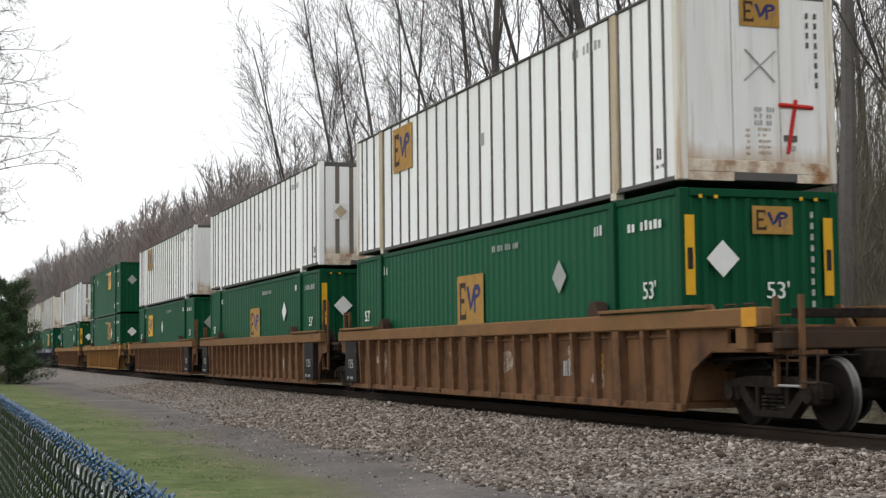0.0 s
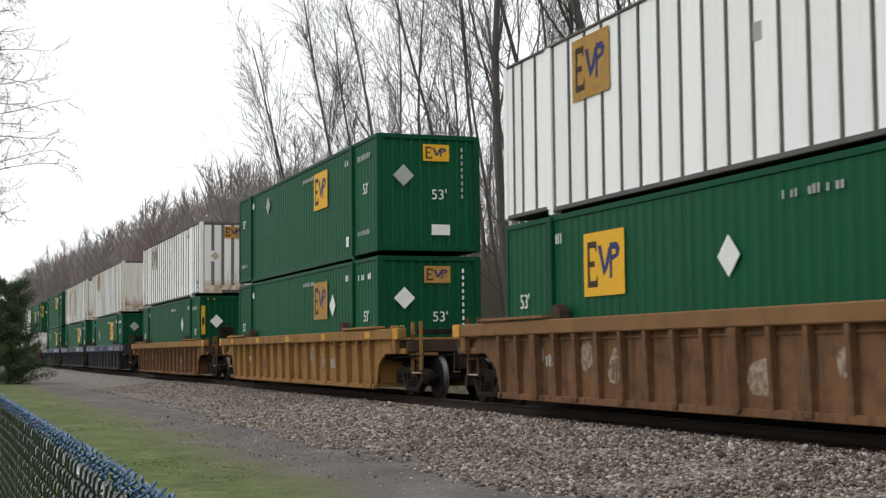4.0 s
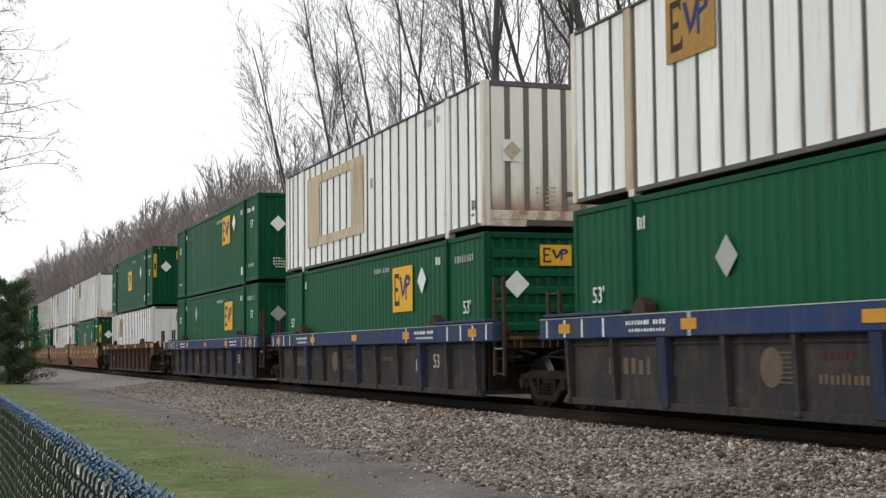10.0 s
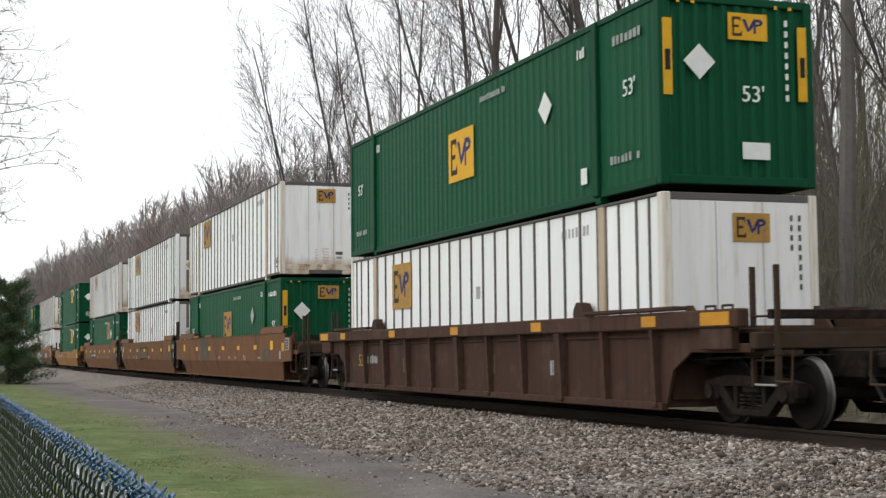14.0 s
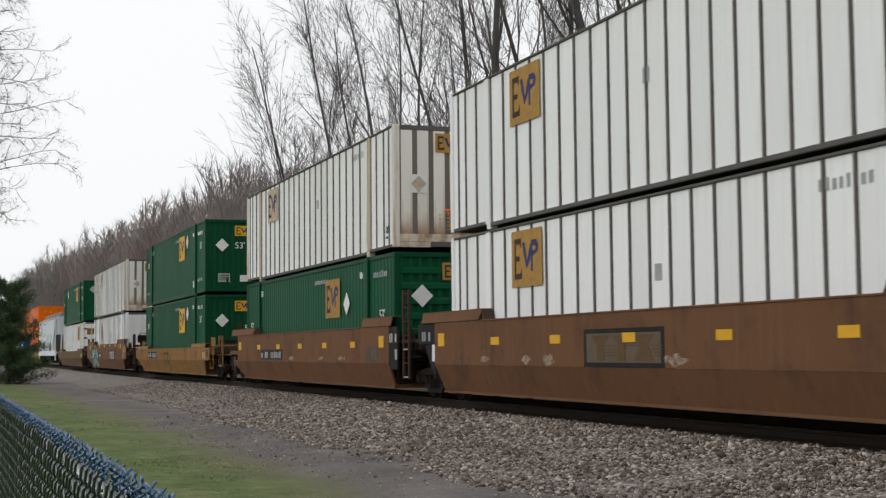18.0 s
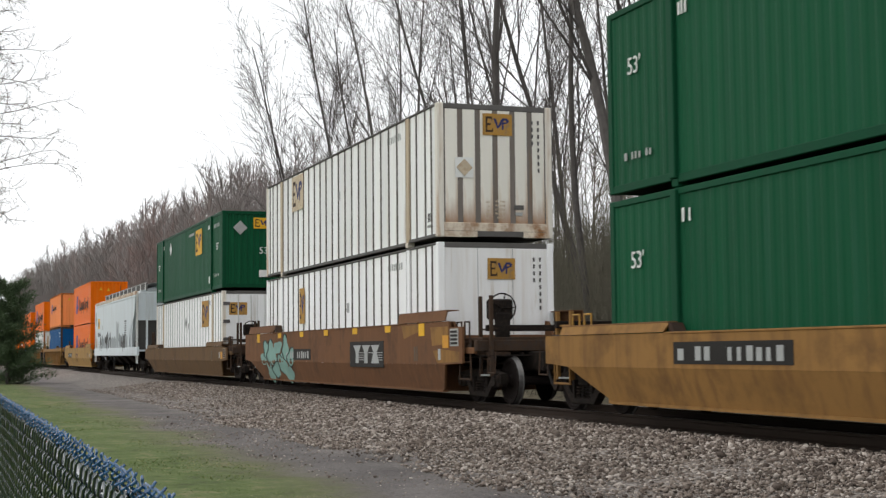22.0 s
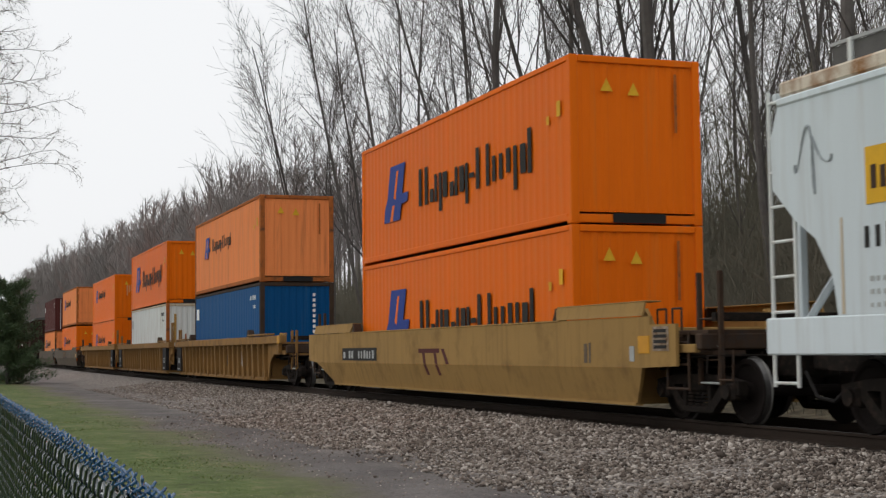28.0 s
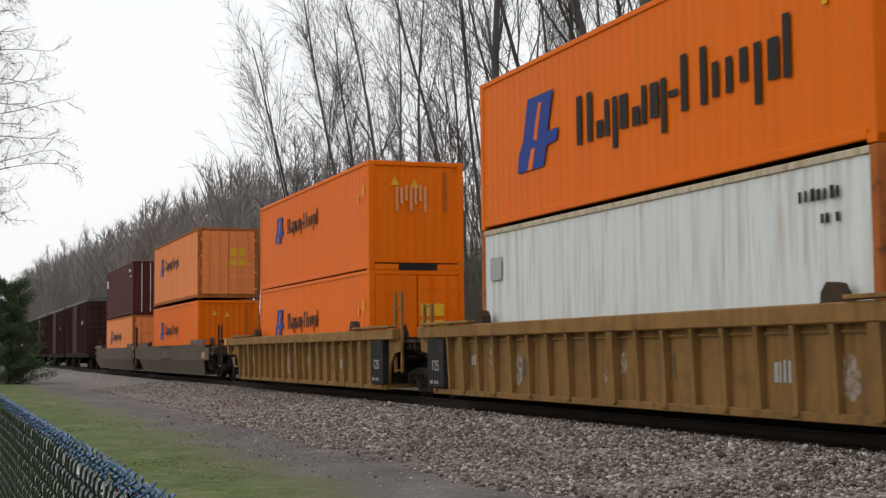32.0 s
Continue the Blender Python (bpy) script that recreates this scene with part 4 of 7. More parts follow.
def end_gear(car, e, paint, rail_paint, single, posts=True, brake=False, steps=True):
    """Platform, bulkhead, handrails and steps at one end of a well."""
    x0, x1 = (e * 8.2, e * 10.5) if single else (e * 8.2, e * 9.75)
    part("bulkhead", Shape().box(*sorted((e * 8.16, e * 8.24)), -1.33, 1.33, 0.3, 1.34, 0.01), paint, car)
    deck = Shape().box(*sorted((x0, x1)), -1.28, 1.28, 1.20, 1.27, 0.01)
    for k in range(5):
        xx = x0 + (x1 - x0) * (k + 0.5) / 5
        deck.box(xx - 0.03, xx + 0.03, -1.25, 1.25, 1.06, 1.2)
    part("end_platform", deck, GRIME, car)
    if single:
        part("end_sill", Shape().box(*sorted((e * 10.35, e * 10.52)), -1.40, 1.40, 1.0, 1.22, 0.02), GRIME, car)
        for sy in (-1, 1) if steps else ():
            s = Shape()
            for xx in (e * 9.55, e * 10.15):
                s.tube((xx, sy * 1.38, 0.45), (xx, sy * 1.38, 1.25), 0.022, n=6)
            for zz in (0.47, 0.80, 1.1):
                s.tube((e * 9.55, sy * 1.38, zz), (e * 10.15, sy * 1.38, zz), 0.02, n=6)
            part("step_ladder", s, rail_paint, car)
    if posts:
        for sy in (-1, 1) if not single else ():
            for xx in (e * 8.62, e * 9.08):
                part("guard_post", Shape().box(xx - 0.04, xx + 0.04, sy * 1.36 - 0.03, sy * 1.36 + 0.03, 0.55 if e > 0 else 1.25, 2.35 if e > 0 else 2.0, 0.01), rail_paint, car)
            for k, zz in enumerate((0.6, 1.05, 1.5, 1.95) if e > 0 else (1.95,)):
                part("rung", Shape().tube((e * 8.62, sy * 1.36, zz), (e * 9.08, sy * 1.36, zz), 0.018, n=6), GSTICK if k == 1 else rail_paint, car)
    if single:
        for xx in (10.02, 10.58):
            part("grab_post", Shape().box(e * xx - 0.032, e * xx + 0.032, -1.16, -1.09, 0.52, 2.06 if rail_paint is GRIME else 1.66, 0.008), rail_paint, car)
        for k, zz in enumerate((0.55, 0.86, 1.05, 1.42)):
            part("rung", Shape().tube((e * 10.02, -1.13, zz), (e * 10.58, -1.13, zz), 0.017, n=6), GSTICK if k in (0, 2) else rail_paint, car)
        for a in (9.02, 9.46):
            s, top = Shape(), 1.58
            s.tube((e * a, -1.24, 1.25), (e * a, -1.24, top), 0.018, n=6).tube((e * a, -1.24, top), (e * (a + 0.26), -1.24, top), 0.018, n=6).tube((e * (a + 0.26), -1.24, top), (e * (a + 0.26), -1.24, 1.25), 0.018, n=6)
            part("grab_iron", s, FADED if rail_paint in (TANTOP, OCHRE) else GRIME, car, "bent grab iron")
        part("crossover_step", Shape().box(*sorted((e * 9.9, e * 10.5)), -1.2, -0.7, 0.93, 0.99, 0.01), rail_paint, car)
        part("hook_box", Shape().box(*sorted((e * 9.5, e * 9.82)), -1.36, -1.1, 0.98, 1.2, 0.02), rail_paint, car)
        part("cut_lever", Shape().tube((e * 10.6, -1.35, 0.92), (e * 10.6, -0.25, 0.92), 0.016, n=6).tube((e * 10.6, -1.35, 0.92), (e * 10.62, -1.38, 0.68), 0.016, n=6), STEEL, car)
        part("end_beam", Shape().box(*sorted((e * 10.46, e * 10.56)), -1.2, 1.2, 1.38, 1.50, 0.01), STEEL, car)
        s = Shape()
        for xx in (10.72, 11.08):
            s.tube((e * xx, -1.24, 1.0), (e * xx, -1.26, 0.6), 0.015, n=6)
        s.tube((e * 10.72, -1.26, 0.6), (e * 11.08, -1.26, 0.6), 0.017, n=6)
        part("stirrup_step", s, GRIME, car, "bent stirrup step")
        part("deck_edge", Shape().box(*sorted((e * 8.9, e * 10.4)), -1.42, -1.34, 0.96, 1.08, 0.012), paint, car)
    s = Shape()
    for yy in (-1.05, -0.45, 0.45, 1.05):
        s.tube((e * 8.3, yy, 1.12), (x1, yy, 0.95), 0.03, n=5)
    for yy, zz in ((-1.2, 0.86), (-0.8, 0.72), (0.9, 0.8)):
        s.tube((e * 8.25, yy, zz), (x1 - e * 0.2, yy, zz + 0.05), 0.02, n=5)
    tagged(part("brake_pipework", s, STEEL, car), kind="stuff")
    s = Shape().box(*sorted((e * 8.45, e * 8.95)), -1.15, -0.75, 0.80, 1.10, 0.03).tube((e * 8.5, -0.5, 0.95), (e * 9.0, -0.5, 0.95), 0.12, n=10)
    part("brake_valve", s, STEEL, car)
    for sy in (-1, 1):
        s = Shape().prism([(e * 8.2, 1.28), (e * 8.2, 1.62), (e * 8.32, 1.62), (e * 8.62, 1.28)], 1, sy * 1.05 - 0.03, sy * 1.05 + 0.03)
        part("bulkhead_brace", s, paint, car)
    if brake:
        s = Shape()
        c = Vector((e * 9.9, -0.62, 1.85))
        ring = [c + Vector((0, 0.28 * math.cos(a), 0.28 * math.sin(a))) for a in [2 * math.pi * k / 14 for k in range(14)]]
        for k in range(14):
            s.tube(ring[k], ring[(k + 1) % 14], 0.016, n=5)
        for k in range(0, 14, 3):
            s.tube(c, ring[k], 0.012, n=5)
        s.box(e * 9.9 - 0.09, e * 9.9 + 0.07, -0.76, -0.48, 1.2, 1.75, 0.02)
        part("brake_housing", Shape().box(*sorted((e * 9.62, e * 9.88)), -0.86, -0.38, 1.62, 2.02, 0.04).tube((e * 9.75, -0.62, 0.9), (e * 9.75, -0.62, 1.65), 0.05), STEEL, car, "grimy hand brake gear housing")
        part("brake_wheel", s, STEEL, car, "spoked hand brake wheel on a stand")


def guides(car, paint, z):
    for e in (-1, 1):
        for sy in (-1, 1):
            s = Shape().box(*sorted((e * 5.9, e * 8.75)), sy * 1.48 - 0.12, sy * 1.48 + 0.12, z + 0.02, z + 0.075, 0.01)
            part("walkway_plate", s, paint, car)
            s = Shape().prism([(e * 5.35, z + 0.0), (e * 5.37, z + 0.13), (e * 5.48, z + 0.24), (e * 5.62, z + 0.22), (e * 5.80, z + 0.0)], 1, sy * 1.42 - 0.09, sy * 1.42 + 0.09)
            part("container_guide", s, GRIME, car)


def car_base(label, group, front, back, z_top, paint, rails, brake, steps=True):
    car = thing("well_car", label, "freight car", group)
    part("well_floor", Shape().box(-8.2, 8.2, -1.36, 1.36, 0.20, 0.30), paint, car)
    for e, end in ((1, front), (-1, back)):
        single = end == "coupler"
        end_gear(car, e, STEEL if not single else paint, (TAN if paint is TAN else rails) if rails in (TANTOP, OCHRE) else GRIME, single, single or not steps, brake and single and e == 1, steps)
        if single:
            truck(car, e * 9.78)
            coupler(car, e)
        else:
            part("connector", Shape().box(*sorted((e * 8.2, e * 9.9)), -0.4, 0.4, 0.62, 1.0, 0.03), STEEL, car)
            if e == -1:
                truck(car, -9.91)
    return car


def ribbed_car(label, group, side, sill, ribs, pitch=1.0, front="coupler", back="coupler", dark_panel=False, deep=0.24, reflect=None, z_top=1.52, brake=False, load="53"):
    car = car_base(label, group, front, back, z_top, side, sill, brake, False)
    for sy in (-1, 1):
        s = Shape().box(-8.2, 8.2, sy * 1.40 - 0.02, sy * 1.40 + 0.02, 0.22, z_top - 0.1)
        if sy > 0:
            for k in range(int(16 / pitch)):
                s.box(-8 + k * pitch, -7.9 + k * pitch, 1.4, 1.5, 0.26, 1.4)
        part("side_wall", s, side, car)
        ends = [10.35 if x == "coupler" else 9.0 for x in (back, front)]
        part("top_sill", Shape().box(-ends[0], ends[1], sy * 1.47 - 0.09, sy * 1.47 + 0.09, z_top - deep, z_top, 0.02), sill, car)
        part("pipe", Shape().tube((-8.1, sy * 1.43, z_top - deep - 0.09), (8.1, sy * 1.43, z_top - deep - 0.09), 0.022, n=6), side, car)
        part("bottom_sill", Shape().box(-8.2, 8.2, sy * 1.44 - 0.05, sy * 1.44 + 0.05, 0.16, 0.27, 0.01), side, car)
        for e, end in ((1, front), (-1, back)) if sill is not CARBLUE else ():
            a = 8.95 if end == "coupler" else 8.75
            s = Shape().prism([(e * 8.2, 0.2), (e * 8.42, 0.72), (e * a, 0.98), (e * (a + 0.4), 1.02), (e * (a + 0.4), z_top - deep), (e * 8.2, z_top - deep)], 1, sy * 1.40 - 0.025, sy * 1.40 + 0.025)
            part("end_web", s, side, car)
            if end == "coupler":
                part("sill_post", Shape().box(*sorted((e * (9.35 if side is CHOC else 9.72), e * (10.15 if side is CHOC else 9.98))), sy * 1.47 - 0.06, sy * 1.47 + 0.06, 1.0, z_top - deep, 0.012), sill, car)
    rib = kept(("rib", ribs.name, deep, z_top), lambda: Shape().add(
        [(-0.05, -1.42, 0.24), (0.05, -1.42, 0.24), (0.05, -1.42, z_top - deep), (-0.05, -1.42, z_top - deep), (-0.045, -1.50, 0.26), (0.045, -1.50, 0.26), (0.045, -1.55, z_top - deep), (-0.045, -1.55, z_top - deep)],
        [(4, 5, 6, 7), (0, 4, 7, 3), (1, 2, 6, 5), (0, 1, 5, 4)]).mesh("rib", ribs))
    broad = RIBBLUE if sill is CARBLUE else ribs
    wide = kept(("wide_rib", broad.name, deep, z_top), lambda: Shape().add(
        [(-0.12, -1.42, 0.2), (0.12, -1.42, 0.2), (0.12, -1.42, z_top - deep), (-0.12, -1.42, z_top - deep), (-0.11, -1.53, 0.24), (0.11, -1.53, 0.24), (0.11, -1.57, z_top - deep), (-0.11, -1.57, z_top - deep)],
        [(4, 5, 6, 7), (0, 4, 7, 3), (1, 2, 6, 5), (0, 1, 5, 4)]).mesh("rib", broad))
    n = int(8.0 / pitch)
    for k in range(-n, n + 1):
        part("rib", wide if k in (-n + 2, 0, n - 2) else rib, None, car, at=pose(k * 8.0 / n, 0, 0))
    foot = kept(("foot", ribs.name), lambda: Shape().box(-0.07, 0.07, -1.53, -1.42, 0.20, 0.27, 0.01).mesh("rib_foot", ribs))
    for k in range(-n, n + 1, 2):
        part("rib_foot", foot, None, car, at=pose(k * 8.0 / n, 0, 0))
    guides(car, sill, z_top)
    y = -1.425
    if dark_panel:
        for e, end in ((1, front), (-1, back)):
            if end != "coupler":
                p = part("capacity_panel", Shape().box(*sorted((e * 7.35, e * 8.3)), -1.575, -1.43, 0.3, z_top - deep - 0.02, 0.01), DARKPANEL, car, "dark grey painted end panel")
                part("number", words("125", 0.30, GSTICK), None, p, "white painted number", placed(SIDE, e * 7.82, -1.577, 0.72))
                codes(p, SIDE, e * 7.82, -1.577, 0.40, 7, 0.6, 0.07, 5, GSTICK)
    if sill is not CARBLUE:
        rnd = random.Random(len(label) * 7 + len(bpy.data.objects))
        for _ in range(0 if side is CHOC else 5):
            px, pz, pw, ph = rnd.uniform(-7, 7), rnd.uniform(0.6, 0.95), rnd.uniform(0.15, 0.32), rnd.uniform(0.15, 0.34)
            ring = [(px + pw * math.cos(a) * rnd.uniform(0.6, 1.1), pz + ph * math.sin(a) * rnd.uniform(0.6, 1.1)) for a in [2 * math.pi * i / 11 for i in range(11)]]
            part("scuffed_patch", Shape().prism(ring, 1, -1.425, -1.421), WORN, car, "pale scuffed patch of bare metal")
        codes(car, SIDE, -6.0, y, 0.85, 8, 0.95, 0.2, 3, GSTICK)
        codes(car, SIDE, -3.4, y, 0.72, 5, 0.5, 0.32, 5, GHOST)
        codes(car, SIDE, 1.6, y, 0.80, 4, 0.5, 0.40, 7, GHOST)
    codes(car, SIDE, 4.5, y, 0.75, 5, 0.5, 0.3, 8, GSTICK)
    if load:
        part("number", words(load, 0.40, FADED if sill is not CARBLUE else GSTICK), None, car, "painted number", placed(SIDE, 5.55 if ribs is not CHOC else -6.9, y, 0.80))
    if reflect:
        rs = kept("reflector", lambda: plate(0.42, 0.15, 0.008).mesh("reflector", AMBER))
        for k in range(-2, 3):
            part("reflector", rs, None, car, "yellow reflector", placed(SIDE, k * 4.0, -1.566, z_top - deep * 0.5))
            if sill is CARBLUE and k in (-1, 1):
                stuck(car, SIDE, k * 4.0, -1.561, z_top - deep * 0.5, 0.09, deep - 0.02, GSTICK, "white_tape")
    if sill is CARBLUE:
        for e in (-1, 1):
            for xx in (6.6, 7.35, 8.0, 8.7):
                stuck(car, SIDE, e * xx, -1.561, z_top - 0.17, 0.05, 0.28, WSTICK, "sill_mark")
            codes(car, SIDE, e * 5.2, -1.561, z_top - 0.12, 14, 1.3, 0.07, 9)
            codes(car, SIDE, e * 5.2, -1.561, z_top - 0.23, 12, 1.1, 0.05, 4)
        codes(car, SIDE, -5.6, y, 0.78, 9, 2.2, 0.26, 12, GHOST)
        codes(car, SIDE, 2.2, y, 0.86, 8, 0.9, 0.10, 13, GHOST)
        part("faded_emblem", Shape().prism([(-2.25 + 0.25 * math.cos(a), 0.78 + 0.25 * math.sin(a)) for a in [math.pi * k / 9 for k in range(18)]], 1, y - 0.004, y), GHOST, car, "round faded brown emblem")
        for k in range(7):
            stuck(car, SIDE, -1.85, y, 0.60 + 0.06 * k, 0.5, 0.022, GHOST, "emblem_stripe")
        codes(car, SIDE, -0.85, y, 0.92, 6, 0.6, 0.09, 15, MAROON)
        codes(car, SIDE, -0.75, y, 0.66, 9, 1.0, 0.13, 16, GHOST)
        # pale strip stands for the highlight on the sill's top edge
        part("sill_edge", Shape().box(-9.0, 9.0, -1.566, -1.55, z_top - 0.012, z_top + 0.004), GSTICK, car, "pale strip painted as a highlight along the sill edge")
    long = side is CHOC
    rs = kept(("end_mark", long), lambda: plate(0.72 if long else 0.34, 0.17 if long else 0.24, 0.008).mesh("end_mark", AMBER))
    for e, end in ((1, front), (-1, back)):
        if end == "coupler":
            part("end_mark", rs, None, car, "yellow reflector", placed(SIDE, e * (9.8 if long else 10.1), -1.562, z_top - 0.12))
    return car


def name_bars(parent, material, w, h, z):
    """Three broad-topped blocks and the thin stripes between them, not lettered."""
    for k in range(3):
        cx = (k - 1) * w / 3
        foot = (0.06, 0.06, 0.14)[k]
        ring = [(cx - 0.15 * w, h / 2), (cx + 0.15 * w, h / 2), (cx + 0.055 * w, h * 0.12), (cx + foot * w, -h / 2), (cx - foot * w, -h / 2), (cx - 0.055 * w, h * 0.12)]
        part("pale_block", Shape().prism(ring, 2, z, z + 0.005), material, parent)
        for j in range(4):
            part("pale_stripe", Shape().box(cx + 0.07 * w, cx + 0.26 * w, h * (0.06 - 0.13 * j), h * (0.10 - 0.13 * j), z, z + 0.003), material, parent)
            if k == 1:
                break


def smooth_car(label, group, paint, front="coupler", back="coupler", mid=1.30, high=1.55, reflect=True, mark=None, board=None, graffiti=False, brake=False, ends=None, worn=None):
    """Smooth side plate with a crease, raised guide troughs at both ends, arches cut over the wheels."""
    car = car_base(label, group, front, back, high, ends or paint, ends or paint, brake)
    fc, bc = front == "coupler", back == "coupler"
    xf, xb = (10.05, 10.2) if fc else (8.2, 8.6)
    f0, f1 = (8.6, 9.05) if fc else (8.2, 8.2)
    b0, b1 = (8.05, 9.35) if bc else (8.4, 8.6)
    fz, bz = (1.22 if mid < 1.3 else mid - 0.12), mid
    for sy in (-1, 1):
        o = sy * 1.52
        upper = [(-xb, 0.80), (-xb, bz), (min(9.3, xf), mid), (min(9.3, xf), fz), (xf, fz), (xf, 0.78), (f1, 0.75), (-b1, 0.75)]
        part("side_plate", Shape().prism(upper, 1, *sorted((o, o - sy * 0.05))), paint, car)
        s = Shape()
        i = sy * 1.37
        s.add([(-b1, o, 0.748), (f1, o, 0.748), (f0, i, 0.235), (-b0, i, 0.235), (-b1, o - sy * 0.05, 0.748), (f1, o - sy * 0.05, 0.748), (f0, i - sy * 0.05, 0.235), (-b0, i - sy * 0.05, 0.235)],
              [(0, 1, 2, 3), (4, 5, 6, 7), (0, 3, 7, 4), (1, 2, 6, 5), (2, 3, 7, 6)])
        part("lower_plate", s, paint, car)
        part("top_flange", Shape().box(-6.1, 6.2, *sorted((o + sy * 0.012, o - sy * 0.13)), mid - 0.02, mid + 0.012, 0.008), paint, car)
        for e, xx in ((1, 9.1 if fc else 8.35), (-1, 9.6 if bc else 9.4)):
            # a canted plate over each end of the side, open at its inner end
            s = Shape().add([(e * 6.12, o + sy * 0.015, mid + 0.01), (e * xx, o + sy * 0.015, mid + 0.01), (e * xx, o - sy * 0.035, high), (e * 6.02, o - sy * 0.035, high),
                             (e * 6.12, o - sy * 0.015, mid + 0.01), (e * xx, o - sy * 0.015, mid + 0.01), (e * xx, o - sy * 0.065, high), (e * 6.02, o - sy * 0.065, high)],
                            [(0, 1, 2, 3), (4, 5, 6, 7), (0, 3, 7, 4), (1, 2, 6, 5), (2, 3, 7, 6), (0, 1, 5, 4)])
            part("guide_plate", s, paint, car, "canted container guide plate")
            part("guide_lip", Shape().box(*sorted((e * 6.05, e * xx)), *sorted((o - sy * 0.03, o - sy * 0.30)), high, high + 0.02, 0.006), TANTOP if paint is OCHRE else paint, car)
            part("guide_bracket", Shape().prism([(e * 6.0, mid), (e * 5.86, mid), (e * 5.98, high), (e * 6.06, high)], 1, *sorted((o - sy * 0.03, o - sy * 0.22))), GRIME, car)
        part("bottom_flange", Shape().box(-b0, f0, *sorted((sy * 1.40, sy * 1.28)), 0.195, 0.236), paint, car)
    y = -1.521
    for e, end in ((1, front), (-1, back)):
        if end == "joint":
            a, c = (8.22, 8.75) if e == 1 else (8.62, 9.72)
            z0 = 0.62 if e == 1 else 1.15
            p = part("end_panel", Shape().box(*sorted((e * a, e * c)), -1.50, -1.44, z0, mid - 0.02, 0.01), DARKPANEL, car, "dark grime-covered end panel")
            codes(p, SIDE, e * (a + c) / 2, -1.501, 1.32, 4, 0.55, 0.2, 5, GSTICK)
            if e == -1:
                part("end_gusset", Shape().prism([(-8.62, 1.14), (-9.25, 1.14), (-9.0, 0.8), (-8.62, 0.5)], 1, -1.50, -1.45), DARKPANEL, car)
                stuck(car, SIDE, -8.72, -1.502, 0.98, 0.16, 0.34, WSTICK, "card")
            if e == 1:
                for xx in (8.95, 9.32):
                    part("ladder_rail", Shape().box(xx - 0.035, xx + 0.035, -1.43, -1.37, 0.42, 2.35, 0.008), GRIME, car, "grimy steel end ladder")
                for k in range(7):
                    part("rung", Shape().tube((8.95, -1.41, 0.46 + 0.3 * k), (9.32, -1.41, 0.46 + 0.3 * k), 0.016, n=6), GSTICK if k in (0, 2) else GRIME, car)
                part("ladder_step", Shape().box(8.85, 9.36, -1.42, -1.2, 1.2, 1.26), GRIME, car)
            part("end_panel", Shape().box(*sorted((e * a, e * c)), 1.44, 1.50, 0.62, mid - 0.06, 0.01), DARKPANEL, car, "dark grime-covered end panel")
    if paint is REDBROWN and not graffiti:
        for q in range(6):
            rnd = random.Random(q + len(bpy.data.objects))
            px, pw, ph = rnd.uniform(-6.5, 6.5), rnd.uniform(0.10, 0.35), rnd.uniform(0.05, 0.13)
            ring = [(px + pw * math.cos(t) * rnd.uniform(0.5, 1.1), 0.86 + ph * math.sin(t) * rnd.uniform(0.5, 1.1)) for t in [2 * math.pi * i / 11 for i in range(11)]]
            part("scuffed_patch", Shape().prism(ring, 1, y - 0.002, y), WORN, car, "pale scuffed patch of bare paint")
        part("cover_patch", Shape().prism([(6.4, 0.78), (6.45, 1.10), (6.9, 1.16), (7.25, 1.1), (7.35, 0.78)], 1, y - 0.003, y), GREYBROWN, car, "grey-brown painted-over patch")
    if worn:
        for ring in worn:
            part("worn_patch", Shape().prism(ring, 1, y - 0.002, y), OCHRE, car, "ochre older paint showing through")
    if reflect:
        rs = kept("reflector_tall", lambda: plate(0.40, 0.14, 0.008).mesh("reflector", YELLOW))
        for k in range(-2, 3):
            if mid > 1.5:
                part("reflector", rs, None, car, "yellow reflector", placed(SIDE, k * 2.65, y - (0.012 if k == 0 and mark else 0), 1.19 if not graffiti else 1.51))
        rs2 = kept("reflector_end", lambda: plate(0.36, 0.26, 0.008).mesh("reflector", YELLOW))
        for xx in (7.65, -8.2) if mid > 1.5 else ():
            part("reflector", rs2, None, car, "yellow reflector", placed(SIDE, xx, y, 1.24 if not graffiti else 1.46))
    if fc:
        stuck(car, SIDE, 9.12, y, fz - 0.28, 0.34, 0.25, AMBER, "end_mark")
        stuck(car, SIDE, 9.62, y, fz - 0.20, 0.46, 0.34, GSTICK if mid > 1.5 else WORN, "data_plate", "pale data plate with dark rows")
        for k in range(4):
            stuck(car, SIDE, 9.62, y - 0.009, fz - 0.09 - 0.075 * k, 0.36, 0.045, BLACK, "text_line")
    if mark == "board":
        p = part("name_board", kept("nb", lambda: plate(2.76, 0.60, 0.006).mesh("name_board", BLACK)), None, car, "dark board with pale block strokes", placed(SIDE, 3.6, y, 0.96))
        name_bars(p, GSTICK, 2.2, 0.42, 0.006)
    if mark == "faint":
        p = part("name_board", kept("nbf", lambda: plate(2.6, 0.58, 0.004).mesh("name_board", DARKPANEL)), None, car, "dark board with worn strokes", placed(SIDE, -0.25, y, 1.04))
        part("board_face", Shape().box(-1.2, 1.2, -0.22, 0.22, 0.004, 0.006), GHOST, p)
        name_bars(p, UMBER, 2.1, 0.38, 0.006)
